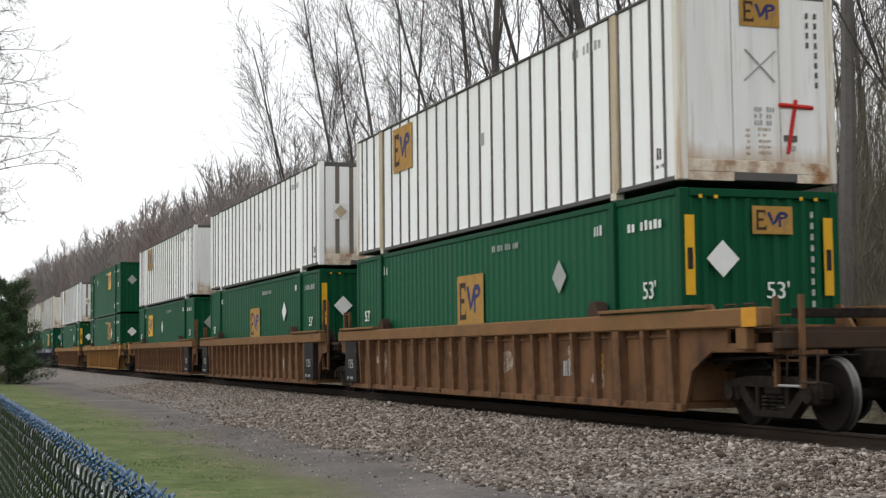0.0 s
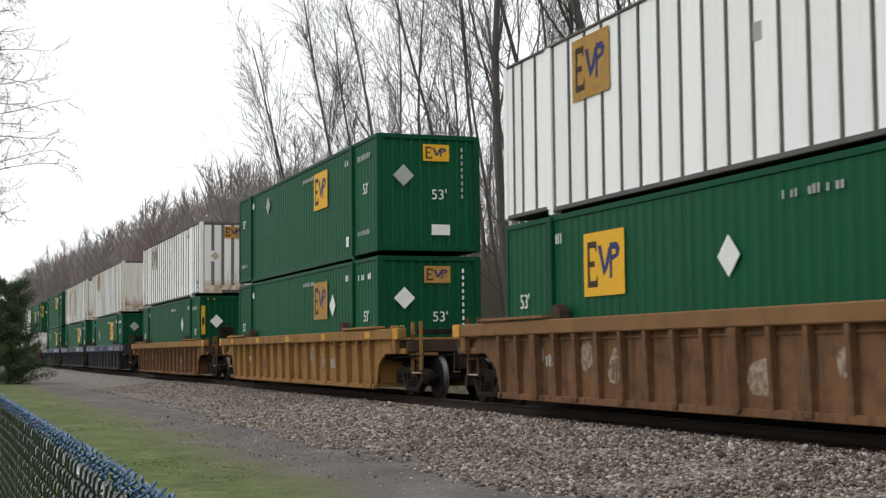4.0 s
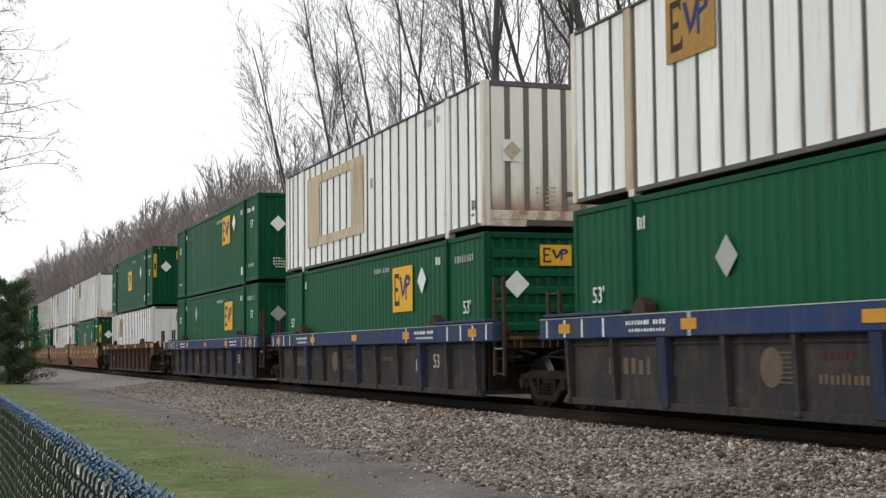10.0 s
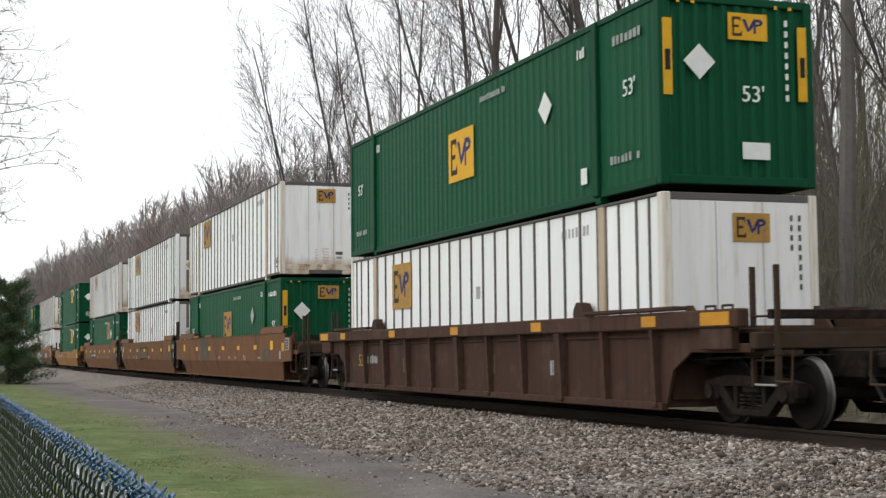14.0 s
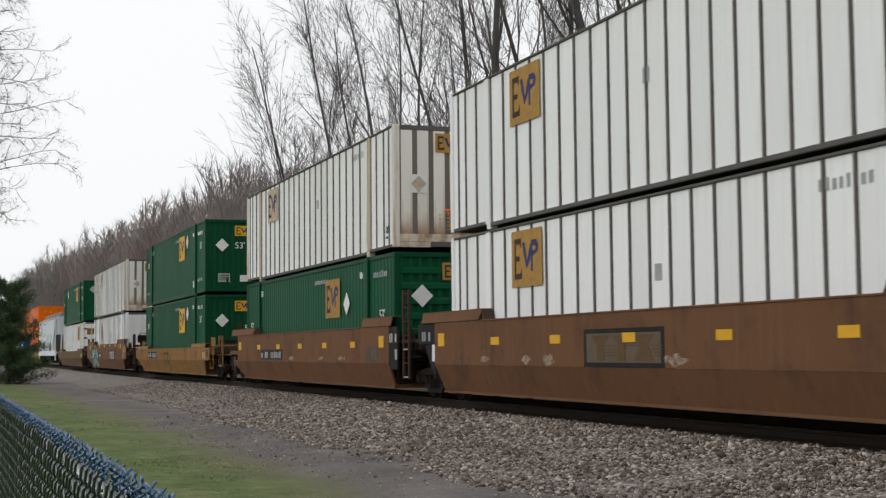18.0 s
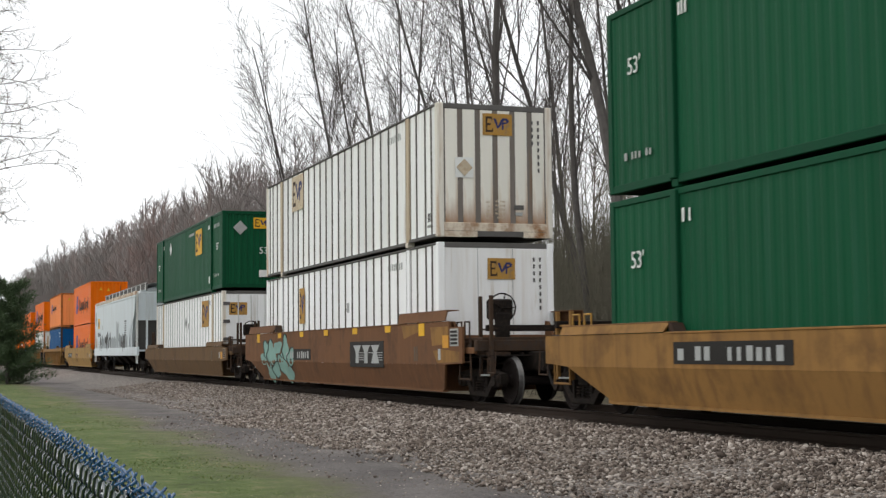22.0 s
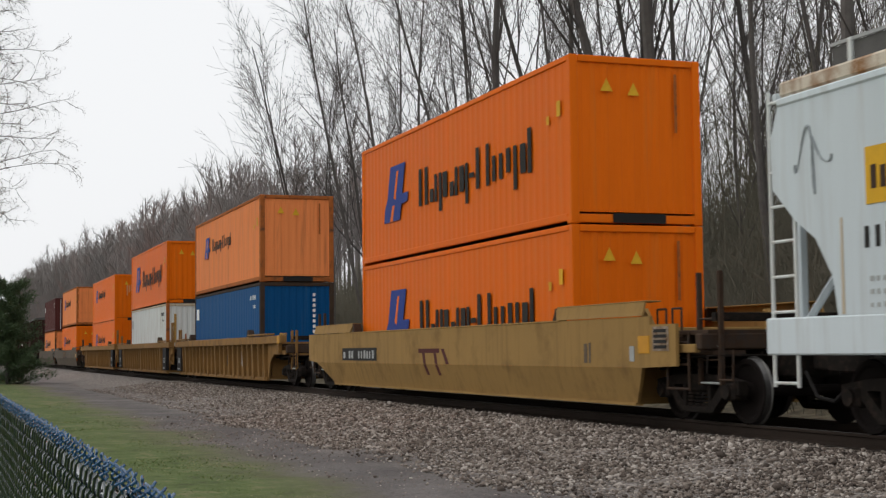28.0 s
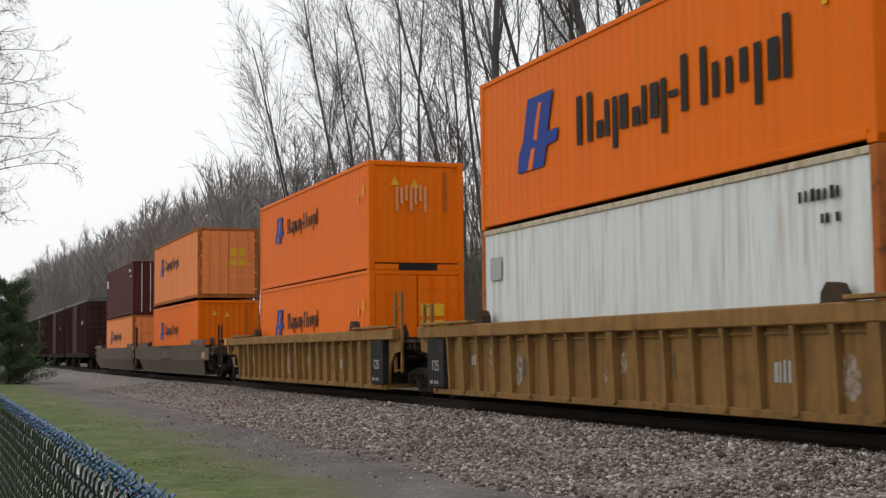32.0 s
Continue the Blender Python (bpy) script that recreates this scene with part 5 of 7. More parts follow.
    if mark == "strokes":
        dark = MAROON if paint is YELLOWOLIVE else BROWNMARK
        part("worn_stroke", Shape().box(-0.95, 0.35, y - 0.003, y, 0.98, 1.07), dark, car)
        for xa in (-0.72, 0.0):
            part("worn_stroke", Shape().prism([(xa, 0.985), (xa + 0.16, 0.985), (xa + 0.24, 0.757), (xa + 0.08, 0.757)], 1, y - 0.003, y), dark, car)
            part("worn_stroke", Shape().add([(xa + 0.08, -1.522, 0.746), (xa + 0.24, -1.522, 0.746), (xa + 0.31, -1.459, 0.53), (xa + 0.15, -1.459, 0.53), (xa + 0.08, -1.519, 0.746), (xa + 0.24, -1.519, 0.746), (xa + 0.31, -1.455, 0.53), (xa + 0.15, -1.455, 0.53)],
                                            [(0, 1, 2, 3), (4, 5, 6, 7), (0, 3, 7, 4), (1, 2, 6, 5), (2, 3, 7, 6)]), dark, car)
        part("worn_stroke", Shape().prism([(0.45, 1.06), (0.62, 1.06), (0.92, 0.757), (0.74, 0.757)], 1, y - 0.003, y), dark, car)
    if board is not None:
        p = part("number_board", kept("bd", lambda: plate(2.9, 0.30, 0.006).mesh("number_board", BLACK)), None, car, "dark board with pale strokes", placed(SIDE, board, y, 0.96))
        codes(p, Matrix(), -0.85, 0, 0.007, 4, 0.95, 0.2, 2, GSTICK)
        codes(p, Matrix(), 0.65, 0, 0.007, 6, 1.35, 0.2, 4, GSTICK)
    if graffiti:
        rnd = random.Random(41)
        out = mat("dark_graffiti_line", (0.055, 0.075, 0.07), 0.6, var=0.3, scale=5)

        def on_side(px, pz, lift):
            return (px, (-1.52 if pz > 0.748 else -1.37 - 0.15 * (pz - 0.235) / 0.513) - lift, pz)
        for k in range(12):
            cx, cz = -7.4 + 0.31 * k + rnd.uniform(-0.1, 0.1), 0.82 + 0.36 * math.sin(2.3 * k)
            rx, rz = rnd.uniform(0.36, 0.52), rnd.uniform(0.22, 0.34)
            rim = [(cx + rx * math.cos(a) * (1 + 0.3 * math.sin(3 * a + k)), cz + rz * math.sin(a) * (1 + 0.3 * math.cos(2 * a + k))) for a in [2 * math.pi * i / 18 for i in range(18)]]
            s = Shape().add([on_side(cx, cz, 0.004 + 0.0006 * k)] + [on_side(p, q, 0.004 + 0.0006 * k) for p, q in rim], [(0, 1 + i, 1 + (i + 1) % 18) for i in range(18)])
            part("graffiti", s, TEAL, car, "teal spray paint blob")
            if k % 2:
                s = Shape()
                for i in range(3, 14):
                    s.tube(on_side(*rim[i], 0.012), on_side(*rim[i + 1], 0.012), 0.018, n=4)
                part("graffiti_line", s, out, car, "dark sprayed outline")
    codes(car, SIDE, 7.3, y, 0.98, 2, 0.34, 0.34, 6, GHOST)
    stuck(car, SIDE, 8.75, y, 0.95, 0.14, 0.22, GSTICK, "card")
    return car


def hopper_car():
    car = thing("hopper_car", "pale grey covered hopper car with graffiti on its side", "freight car", "cars of the train")
    half = 9.15
    # cross-section bulges outward; the ends slope in towards the bottom
    sec = [(1.50, 1.25), (1.555, 1.9), (1.56, 2.7), (1.53, 3.5), (1.45, 3.95), (1.25, 4.22), (0.6, 4.36), (0.0, 4.40)]
    prof = [(-y, z) for y, z in sec] + [(y, z) for y, z in reversed(sec[:-1])]
    s = Shape()
    n = len(prof)

    def reach(z):
        return half - 0.35 - max(0.0, (3.6 - z)) * 0.62
    verts = [(-reach(z), y, z) for y, z in prof] + [(reach(z), y, z) for y, z in prof]
    s.add(verts, [(i, (i + 1) % n, n + (i + 1) % n, n + i) for i in range(n)] + [tuple(range(n)), tuple(range(n, 2 * n))])
    part("tank_body", s, HOPPER, car, "pale grey bulging hopper body")
    for sy in (-1, 1):
        part("side_sill", Shape().box(-9.95, 9.95, sy * 1.54 - 0.06, sy * 1.54 + 0.06, 0.93, 1.37, 0.02), HOPPER, car)
        ring = [(-9.6, 3.9), (8.98, 3.9), (8.92, 3.2), (8.65, 2.88), (8.1, 2.66), (7.3, 2.25), (6.75, 1.8), (6.8, 1.5), (7.1, 1.36), (-8.5, 1.36), (-8.58, 1.8), (-8.9, 2.26), (-9.3, 2.5), (-9.75, 2.9), (-9.78, 3.5)]
        part("side_sheet", Shape().prism(ring, 1, *sorted((sy * 1.555, sy * 1.585))), HOPPER, car)
        part("side_channel", Shape().box(-9.6, 9.2, sy * 1.56 - 0.05, sy * 1.56 + 0.05, 3.88, 3.98, 0.02), HOPPER, car)
        part("roof_rail", Shape().box(-9.6, 9.2, sy * 1.50 - 0.07, sy * 1.50 + 0.07, 3.99, 4.18, 0.03), RUST if sy < 0 else HOPPER, car, "rust-stained roof edge")
    part("roof_walk", Shape().box(-9.3, 9.2, -0.72, 0.72, 4.585, 4.60), ROOFG, car)
    for sy in (-1, 1):
        part("walk_grating", Shape().box(-9.3, 9.2, sy * 1.0 - 0.008, sy * 1.0 + 0.008, 4.20, 4.57), GREYRAIL, car, "dark expanded-metal edge of the roof walk")
        part("walk_rail", Shape().box(-9.3, 9.2, sy * 1.02 - 0.02, sy * 1.02 + 0.02, 4.58, 4.62), ROOFG, car)
        for k in range(11):
            part("walk_bracket", Shape().box(-0.035, 0.035, sy * 1.03 - 0.02, sy * 1.03 + 0.02, 4.14, 4.62).mesh("walk_bracket", PALE), None, car, at=pose(-8.9 + 1.76 * k, 0, 0))
    hatch = kept("hatch", lambda: Shape().box(-0.5, 0.5, -0.35, 0.35, 4.40, 4.52, 0.03).mesh("hatch", HOPPER))
    for k in range(10):
        part("hatch", hatch, None, car, at=pose(-8.1 + 1.8 * k, 0, 0))
    for e in (-1, 1):
        for sy in (-1, 1):
            s = Shape()
            for xx in (9.35, 9.85):
                s.tube((e * xx, sy * 1.55, 0.55), (e * xx, sy * 1.55, 4.1 if xx > 9.5 else 4.0), 0.028, n=6)
            for k in range(9):
                s.tube((e * 9.35, sy * 1.55, 0.6 + 0.42 * k), (e * 9.85, sy * 1.55, 0.6 + 0.42 * k), 0.02, n=6)
            part("ladder", s, PALE, car)
            part("end_post", Shape().box(*sorted((e * 9.85, e * 9.95)), sy * 1.1 - 0.05, sy * 1.1 + 0.05, 1.2, 4.1, 0.01), HOPPER, car)
            s = Shape().add([(e * 9.9, sy * 1.1, 1.25), (e * 9.8, sy * 1.1, 1.25), (e * 8.3, sy * 0.9, 3.0), (e * 8.4, sy * 0.9, 3.1)], [(0, 1, 2, 3)])
            part("slope_strut", Shape().tube((e * 9.9, sy * 1.1, 1.25), (e * 8.3, sy * 0.9, 2.9), 0.05, n=5), HOPPER, car)
        # end bay's shade is painted as a dark grey sheet over the pale slope
        part("slope_sheet", Shape().prism([(e * (reach(1.3) + 0.05), 1.25), (e * (reach(1.3) + 0.09), 1.25), (e * (reach(2.75) + 0.12), 2.72), (e * (reach(2.75) + 0.05), 2.72)], 1, -1.42, 1.42), GREYRAIL, car, "sloping end sheet, painted dark for the shade in the end bay")
        part("end_frame", Shape().box(*sorted((e * 9.83, e * 9.93)), -1.45, 1.45, 4.0, 4.1, 0.01), HOPPER, car)
        part("end_sheet", Shape().box(*sorted((e * 9.0, e * 9.1)), -1.4, 1.4, 2.7, 4.1, 0.01), HOPPER, car)
        part("end_deck", Shape().box(*sorted((e * 8.2, e * 10.05)), -1.5, 1.5, 1.14, 1.22, 0.01), HOPPER, car)
        truck(car, e * 8.1)
        part("draft_sill", Shape().box(*sorted((e * 6.5, e * 10.4)), -0.3, 0.3, 0.7, 1.1, 0.02), STEEL, car)
        s = Shape().box(*sorted((e * 10.4, e * 11.2)), -0.12, 0.12, 0.72, 0.96, 0.03)
        part("coupler", s, STEEL, car, "knuckle coupler")
    for k in range(4):
        x = -4.8 + 3.2 * k
        s = Shape().add([(x - 1.4, -1.2, 1.2), (x + 1.4, -1.2, 1.2), (x + 1.4, 1.2, 1.2), (x - 1.4, 1.2, 1.2), (x - 0.5, -0.5, 0.45), (x + 0.5, -0.5, 0.45), (x + 0.5, 0.5, 0.45), (x - 0.5, 0.5, 0.45)],
                        [(0, 1, 5, 4), (1, 2, 6, 5), (2, 3, 7, 6), (3, 0, 4, 7), (4, 5, 6, 7)])
        part("outlet_gate", s, STEEL, car)
    y = -1.587
    emblem_y = part("owner_plate", plate(0.85, 0.62, 0.008), YELLOW, car, "yellow plate with dark strokes", placed(SIDE, -7.5, y, 2.86))
    codes(emblem_y, Matrix(), 0, 0, 0.009, 4, 0.65, 0.3, 3, BROWNMARK)
    codes(car, SIDE, -7.5, y, 2.22, 5, 0.95, 0.27, 4, BLACK)
    codes(car, SIDE, -5.6, y, 2.6, 3, 0.3, 0.3, 4, GSTICK)
    for k in range(7):
        codes(car, SIDE, 5.3, y, 2.75 - 0.12 * k, 10, 0.9, 0.06, k, BLACK)
    rnd = random.Random(8)
    for x0, x1, zz in ((-5.7, -2.9, 2.0), (-1.6, 1.2, 1.95), (1.3, 2.4, 2.72), (2.6, 6.2, 2.0)):
        s = Shape()
        pts = [(x0 + (x1 - x0) * i / 14, zz + 0.08 * math.sin(1.3 * i) + rnd.uniform(-0.04, 0.06)) for i in range(15)]
        s.add([(x, y, 1.36) for x, _ in pts] + [(x, y, z) for x, z in pts], [(i, i + 1, 16 + i, 15 + i) for i in range(14)])
        part("painted_over_patch", s, SOOT, car, "grey cover paint over graffiti")

    def scrawl(cx, cz, w, h, count, material, seed):
        """A looping sprayed line."""
        r, s = random.Random(seed), Shape()
        p, a, steps = None, r.uniform(0, 6), count * 6
        for k in range(steps):
            u = k / steps
            q = Vector((cx - w / 2 + w * u + 0.16 * w * math.sin(a + 2.2 * count * u), y - 0.006, cz + h / 2 * math.sin(a + 3.1 * count * u) * (0.6 + 0.4 * math.sin(7 * u + seed))))
            if p is not None:
                s.tube(p, q, 0.014 + 0.007 * math.sin(k * 0.9), n=4)
            p = q
        tagged(part("graffiti", s, material, car, "sprayed graffiti scrawl"), kind="stuff")
    scrawl(-6.2, 1.75, 1.2, 1.1, 8, GREYRAIL, 1)
    scrawl(-5.2, 1.75, 0.9, 1.0, 7, SOOT, 6)
    scrawl(-3.5, 1.8, 0.8, 0.7, 6, GREYRAIL, 2)
    scrawl(-2.3, 1.75, 1.5, 1.25, 9, GREYRAIL, 7)
    scrawl(4.4, 1.6, 1.5, 0.9, 11, GREYRAIL, 3)
    scrawl(3.0, 1.8, 1.0, 0.7, 8, SOOT, 4)
    scrawl(-8.9, 3.2, 0.6, 0.9, 5, SOOT, 5)
    part("rust_run", Shape().prism([(-8.42, 1.38), (-8.36, 1.38), (-8.37, 2.45), (-8.41, 2.45)], 1, y - 0.003, y), CREAM, car, "thin tan rust run")
    for k in range(3):
        codes(car, SIDE, -7.45, y, 1.75 - 0.14 * k, 8, 0.9, 0.06, k + 20, GSTICK)
    return car


def box_car(seed):
    car = thing("box_car", "dark maroon boxcar with a grey sheet roof", "freight car", "cars of the train")
    part("body", Shape().box(-8.0, 8.0, -1.48, 1.48, 1.05, 4.55, 0.03), BOXRED, car)
    part("roof", Shape().prism([(-1.52, 4.55), (1.52, 4.55), (1.45, 4.72), (0, 4.86), (-1.45, 4.72)], 0, -8.05, 8.05), GREYRAIL, car, "grey sheet roof")
    rib = kept("box_rib", lambda: Shape().box(-0.05, 0.05, -1.54, -1.47, 1.1, 4.5, 0.01).mesh("rib", BOXRED))
    for k in range(17):
        if abs(k - 8) > 1:
            part("rib", rib, None, car, at=pose(-7.9 + k * 15.8 / 16, 0, 0))
    part("sliding_door", Shape().box(-1.5, 1.5, -1.56, -1.48, 1.15, 4.45, 0.02), BOXRED, car)
    for k in range(9):
        part("end_rib", Shape().box(8.0, 8.06, -1.4, 1.4, 1.35 + 0.35 * k, 1.45 + 0.35 * k), BOXRED, car)
    part("sill", Shape().box(-8.6, 8.6, -1.4, 1.4, 0.85, 1.05, 0.02), STEEL, car)
    for e in (-1, 1):
        truck(car, e * 6.3)
        s = Shape().box(*sorted((e * 8.5, e * 9.3)), -0.12, 0.12, 0.72, 0.96, 0.03)
        part("coupler", s, STEEL, car)
    codes(car, SIDE, 5.0, -1.482, 3.2, 8, 1.8, 0.3, seed)
    return car


# ---- the train, from head to tail; s: mid-length along the track ----
MOVERS = []


def put(ob, s, z=0.0):
    if z > 0 and s > -140:
        s -= 0.12            # loads sit a little back in the wells of the first cars
    ob.location = (s - 162.57, TRACK, z)
    MOVERS.append((ob, s, z))
    return ob


LOW, UP, UP40 = 0.37, 3.275, 3.27
GW, GG = "white containers on the train", "green containers on the train"
CARS = "cars of the train"

put(ribbed_car("tan-brown ribbed steel well car, empty end showing", CARS, TAN, TANTOP, TAN, 1.0), 160.9)
s1, s2, s3 = 137.1, 117.32, 97.54
put(ribbed_car("tan-brown ribbed well car carrying stacked containers", CARS, TAN, TANTOP, TAN, 0.8, "coupler", "joint", True), s1)
put(ribbed_car("tan-brown ribbed well car carrying stacked containers", CARS, TAN, TANTOP, TAN, 0.8, "joint", "joint", True), s2)
put(ribbed_car("tan-brown ribbed well car carrying stacked containers", CARS, TAN, TANTOP, TAN, 0.8, "joint", "coupler", True), s3)
c = put(white_container("white ribbed container with a red cross painted on its end", GW, False, 3), s1, UP)
emblem(c, SIDE, 8.077 - 12.5, -1.2875, 2.25, 1.35, 1.0, FADED)
emblem(c, FRONT, 8.085, 0.05, 2.55, 0.66, 0.42, FADED)
part("red_cross_mark", Shape().tube((8.084, 0.62, 1.30), (8.084, 0.47, 0.52), 0.03, n=5).tube((8.084, 0.34, 1.22), (8.084, 0.90, 1.20), 0.033, n=5), RED, c, "red painted cross")
part("pencil_cross", Shape().tube((8.084, -0.22, 1.55), (8.084, 0.30, 2.0), 0.014, n=4).tube((8.084, -0.20, 2.0), (8.084, 0.28, 1.55), 0.014, n=4), GSTICK, c, "thin grey crossed lines")
for k in range(6):
    codes(c, FRONT, 8.084, 0.0 + 0.2 * (k % 2), 1.15 - 0.1 * (k // 2), 3, 0.14, 0.07, k, GSTICK)
put(green_container("green corrugated steel container in a tan well car", 3, 8.3, 1.61, 4.1, True, True, False), s1, LOW)
c = put(white_container("white ribbed container with dark striped end, on a green one", GW, True, 4), s2, UP)
put(green_container("green corrugated steel container in a tan well car", 4, 8.2, 1.58, 4.1, True, True, False), s2, LOW)
c = put(white_container("white ribbed container with a plain white end, on a green one", GW, False, 4), s3, UP)
emblem(c, SIDE, 8.077 - 12.48, -1.2875, 2.25, 1.35, 1.0, FADED)
emblem(c, FRONT, 8.085, 0.25, 2.45, 0.72, 0.45, FADED)
stuck(c, FRONT, 8.085, 0.30, 1.3, 0.28, 0.13, RED, "red_label")
put(green_container("green corrugated steel container in a tan well car", 5, 12.1, 1.98, 8.4, False, True, True, False, end_bright=False, end_at=(0.42, 1.72)), s3, LOW)
s4 = 73.45
put(ribbed_car("orange-tan ribbed well car with a yellow sill", CARS, OCHRE, OCHRE, OCHRE, 1.0, reflect=True), s4)
put(green_container("green corrugated container stacked on another green one", 6, 5.2, 2.08, 11.6, False, True, True, True, True, False, side_dia=2.3, rear_num=2.0), s4, UP)
put(green_container("green corrugated steel container in an orange-tan well car", 7, 5.25, 2.02, 4.0, False, True, False), s4, LOW)
s5 = 49.65
put(ribbed_car("brown-tan ribbed well car with worn paint", CARS, TAN, OCHRE, TAN, 1.0, brake=True), s5)
c = put(white_container("white ribbed container with a dark striped end", GW, True, 8), s5, UP)
emblem(c, SIDE, 8.077 - 12.4, -1.2875, 2.25, 1.35, 1.0, CREAM, "yellowed plate with block marks")
emblem(c, FRONT, 8.085, 0.02, 2.50, 0.72, 0.46, FADED)
part("rust_run", Shape().prism([(0.66, 0.42), (0.80, 0.42), (0.78, 1.1), (0.74, 1.7), (0.70, 1.1)], 0, 8.0785, 8.0805), ENDDIRTY, c, "brown rust run")
stuck(c, FRONT, 8.079, 0.86, 0.68, 0.18, 0.22, BROWNMARK, "dark_label")
put(green_container("green corrugated container with yellow warning strips on its end", 8, None, 0, 4.15, True, False, True, False), s5, LOW)
s6, s7, s8 = 25.2, 5.05, -14.95
BLUECAR = "grey well car with a deep blue top sill and yellow reflectors"
put(ribbed_car(BLUECAR, CARS, CARGREY, CARBLUE, CARGREY, 1.55, "coupler", "joint", False, 0.34, True, brake=True), s6)
put(ribbed_car(BLUECAR, CARS, CARGREY, CARBLUE, CARGREY, 1.55, "joint", "joint", False, 0.34, True), s7)
put(ribbed_car(BLUECAR, CARS, CARGREY, CARBLUE, CARGREY, 1.55, "joint", "coupler", False, 0.34, True), s8)
c = put(white_container("white ribbed container with a rust-stained plain end", GW, False, 6, dirty=True), s6, UP)
emblem(c, SIDE, 8.077 - 12.25, -1.2875, 2.26, 1.35, 1.0, FADED)
emblem(c, FRONT, 8.085, 0.15, 2.48, 0.66, 0.46, FADED)
put(green_container("green corrugated container with a large yellow plate", 9, 4.93, 1.99, 11.4, False, True, True, False, end_bright=False, dia_z=2.18, front_num=1.9), s6, LOW)
put(white_container("white ribbed container with a large yellowed patch", GW, True, 11, patch=True, dirty=True), s7, UP)
put(green_container("green corrugated container in a blue-silled well car", 10, 5.0, 2.02, 3.65, False, True, True, False, side_dia=2.15, cross_ribs=True), s7, LOW)
put(green_container("green corrugated container stacked on another green one", 11, 5.3, 2.1, 3.9, False, True, True, True, True, rear_num=2.0, side_dia=2.25, front_num=1.95, end_num=(0.22, 1.8)), s8, UP)
put(green_container("green corrugated container in a blue-silled well car", 12, 4.87, 1.95, 11.4, False, True, True, True, end_bright=False, side_dia=2.2, rear_num=2.0, front_num=1.9), s8, LOW)
s9 = -38.65
put(ribbed_car("dark brown ribbed well car with yellow reflectors", CARS, CHOC, CHOC, CHOC, 1.55, reflect=True), s9)
put(green_container("green corrugated container with yellow strips, on a white one", 14, 8.2, 1.6, 4.05, True, True, True, True, True), s9, UP)
c = put(white_container("clean white ribbed container under a green one", GW, False, 9), s9, LOW)
emblem(c, SIDE, 8.077 - 12.1, -1.2875, 2.09, 1.35, 1.0, FADED)
emblem(c, FRONT, 8.085, 0.16, 2.40, 0.62, 0.42, FADED)
s10, s11, s12 = -62.4, -82.23, -102.15
RB = "red-brown smooth-sided well car with yellow reflectors"
c = put(smooth_car(RB, CARS, REDBROWN, "coupler", "joint", 1.58, 1.78), s10)
part("cover_patch", Shape().prism([(-4.7, 1.57), (-4.72, 1.2), (-4.6, 0.76), (-2.7, 0.76), (-2.75, 1.3), (-2.9, 1.57)], 1, -1.525, -1.521), GREYBROWN, c, "grey-brown painted-over patch")
for a, b in ((-6.05, -5.15), (-3.6, -2.3)):
    part("edge_roll", Shape().tube((a, -1.47, 1.63), (b, -1.47, 1.63), 0.055, n=8), TANTOP, c, "rolled tan edge plate")
put(smooth_car(RB, CARS, REDBROWN, "joint", "joint", 1.58, 1.78, mark="faint"), s11)
put(smooth_car(RB, CARS, REDBROWN, "joint", "coupler", 1.58, 1.78, board=-3.55), s12)
c = put(white_container("white ribbed container with a stained plain end", GW, False, 9), s10 - 0.1, UP)
emblem(c, SIDE, 8.077 - 12.35, -1.2875, 2.26, 1.35, 1.0, FADED)
emblem(c, FRONT, 8.085, 0.12, 2.48, 0.6, 0.42, FADED)
put(green_container("green corrugated container with yellow strips on its end", 15, 8.2, 1.6, 4.0, True, True, False, False), s10 - 0.1, LOW)
for z, k, t in ((UP, 14, "white ribbed container stacked on another white one"), (LOW, 16, "white ribbed container at the bottom of a stack")):
    c = put(white_container(t, GW, True, k), s11, z)
    emblem(c, SIDE, 8.077 - 12.3, -1.2875, 2.26, 1.35, 1.0, FADED)
    emblem(c, FRONT, 8.085, 0.2, 2.48, 0.62, 0.44, FADED)
c = put(white_container("dirty white container with orange spray paint on its end", GW, True, 15, dirty=True), s12, UP)
emblem(c, SIDE, 8.077 - 12.3, -1.2875, 2.26, 1.35, 1.0, CREAM, "yellowed plate with block marks")
emblem(c, FRONT, 8.085, 0.02, 2.50, 0.62, 0.44, FADED)
s = Shape()
for k in range(5):
    a, b = 2 * math.pi * k / 5, 2 * math.pi * (k + 2) / 5
    s.tube((8.088, 0.25 + 0.34 * math.sin(a), 0.85 + 0.34 * math.cos(a)), (8.088, 0.25 + 0.34 * math.sin(b), 0.85 + 0.34 * math.cos(b)), 0.025, n=4)
part("spray_mark", s, OLDORANGE, c, "orange sprayed star")
put(green_container("green corrugated container in a red-brown well car", 16, 5.3, 2.03, 3.95, False, True, False, False, cross_ribs=True), s12, LOW)
s13 = -126.08
put(smooth_car("ochre-yellow smooth-sided well car", CARS, OCHRE, mid=1.24, high=1.38, reflect=False, mark="strokes", board=-4.4), s13)
put(green_container("green corrugated container stacked on another green one", 17, 5.45, 2.12, 4.1, False, True, True, True, True, side_dia=2.3, front_num=1.93, rear_num=1.95, end_num=(0.05, 1.88)), s13, UP)
put(green_container("green corrugated container in an ochre well car", 19, 5.36, 2.01, 4.0, False, True, True, True, side_dia=2.25, front_num=1.95, rear_num=1.95, end_num=(0.42, 1.6)), s13, LOW)
s14 = -150.3
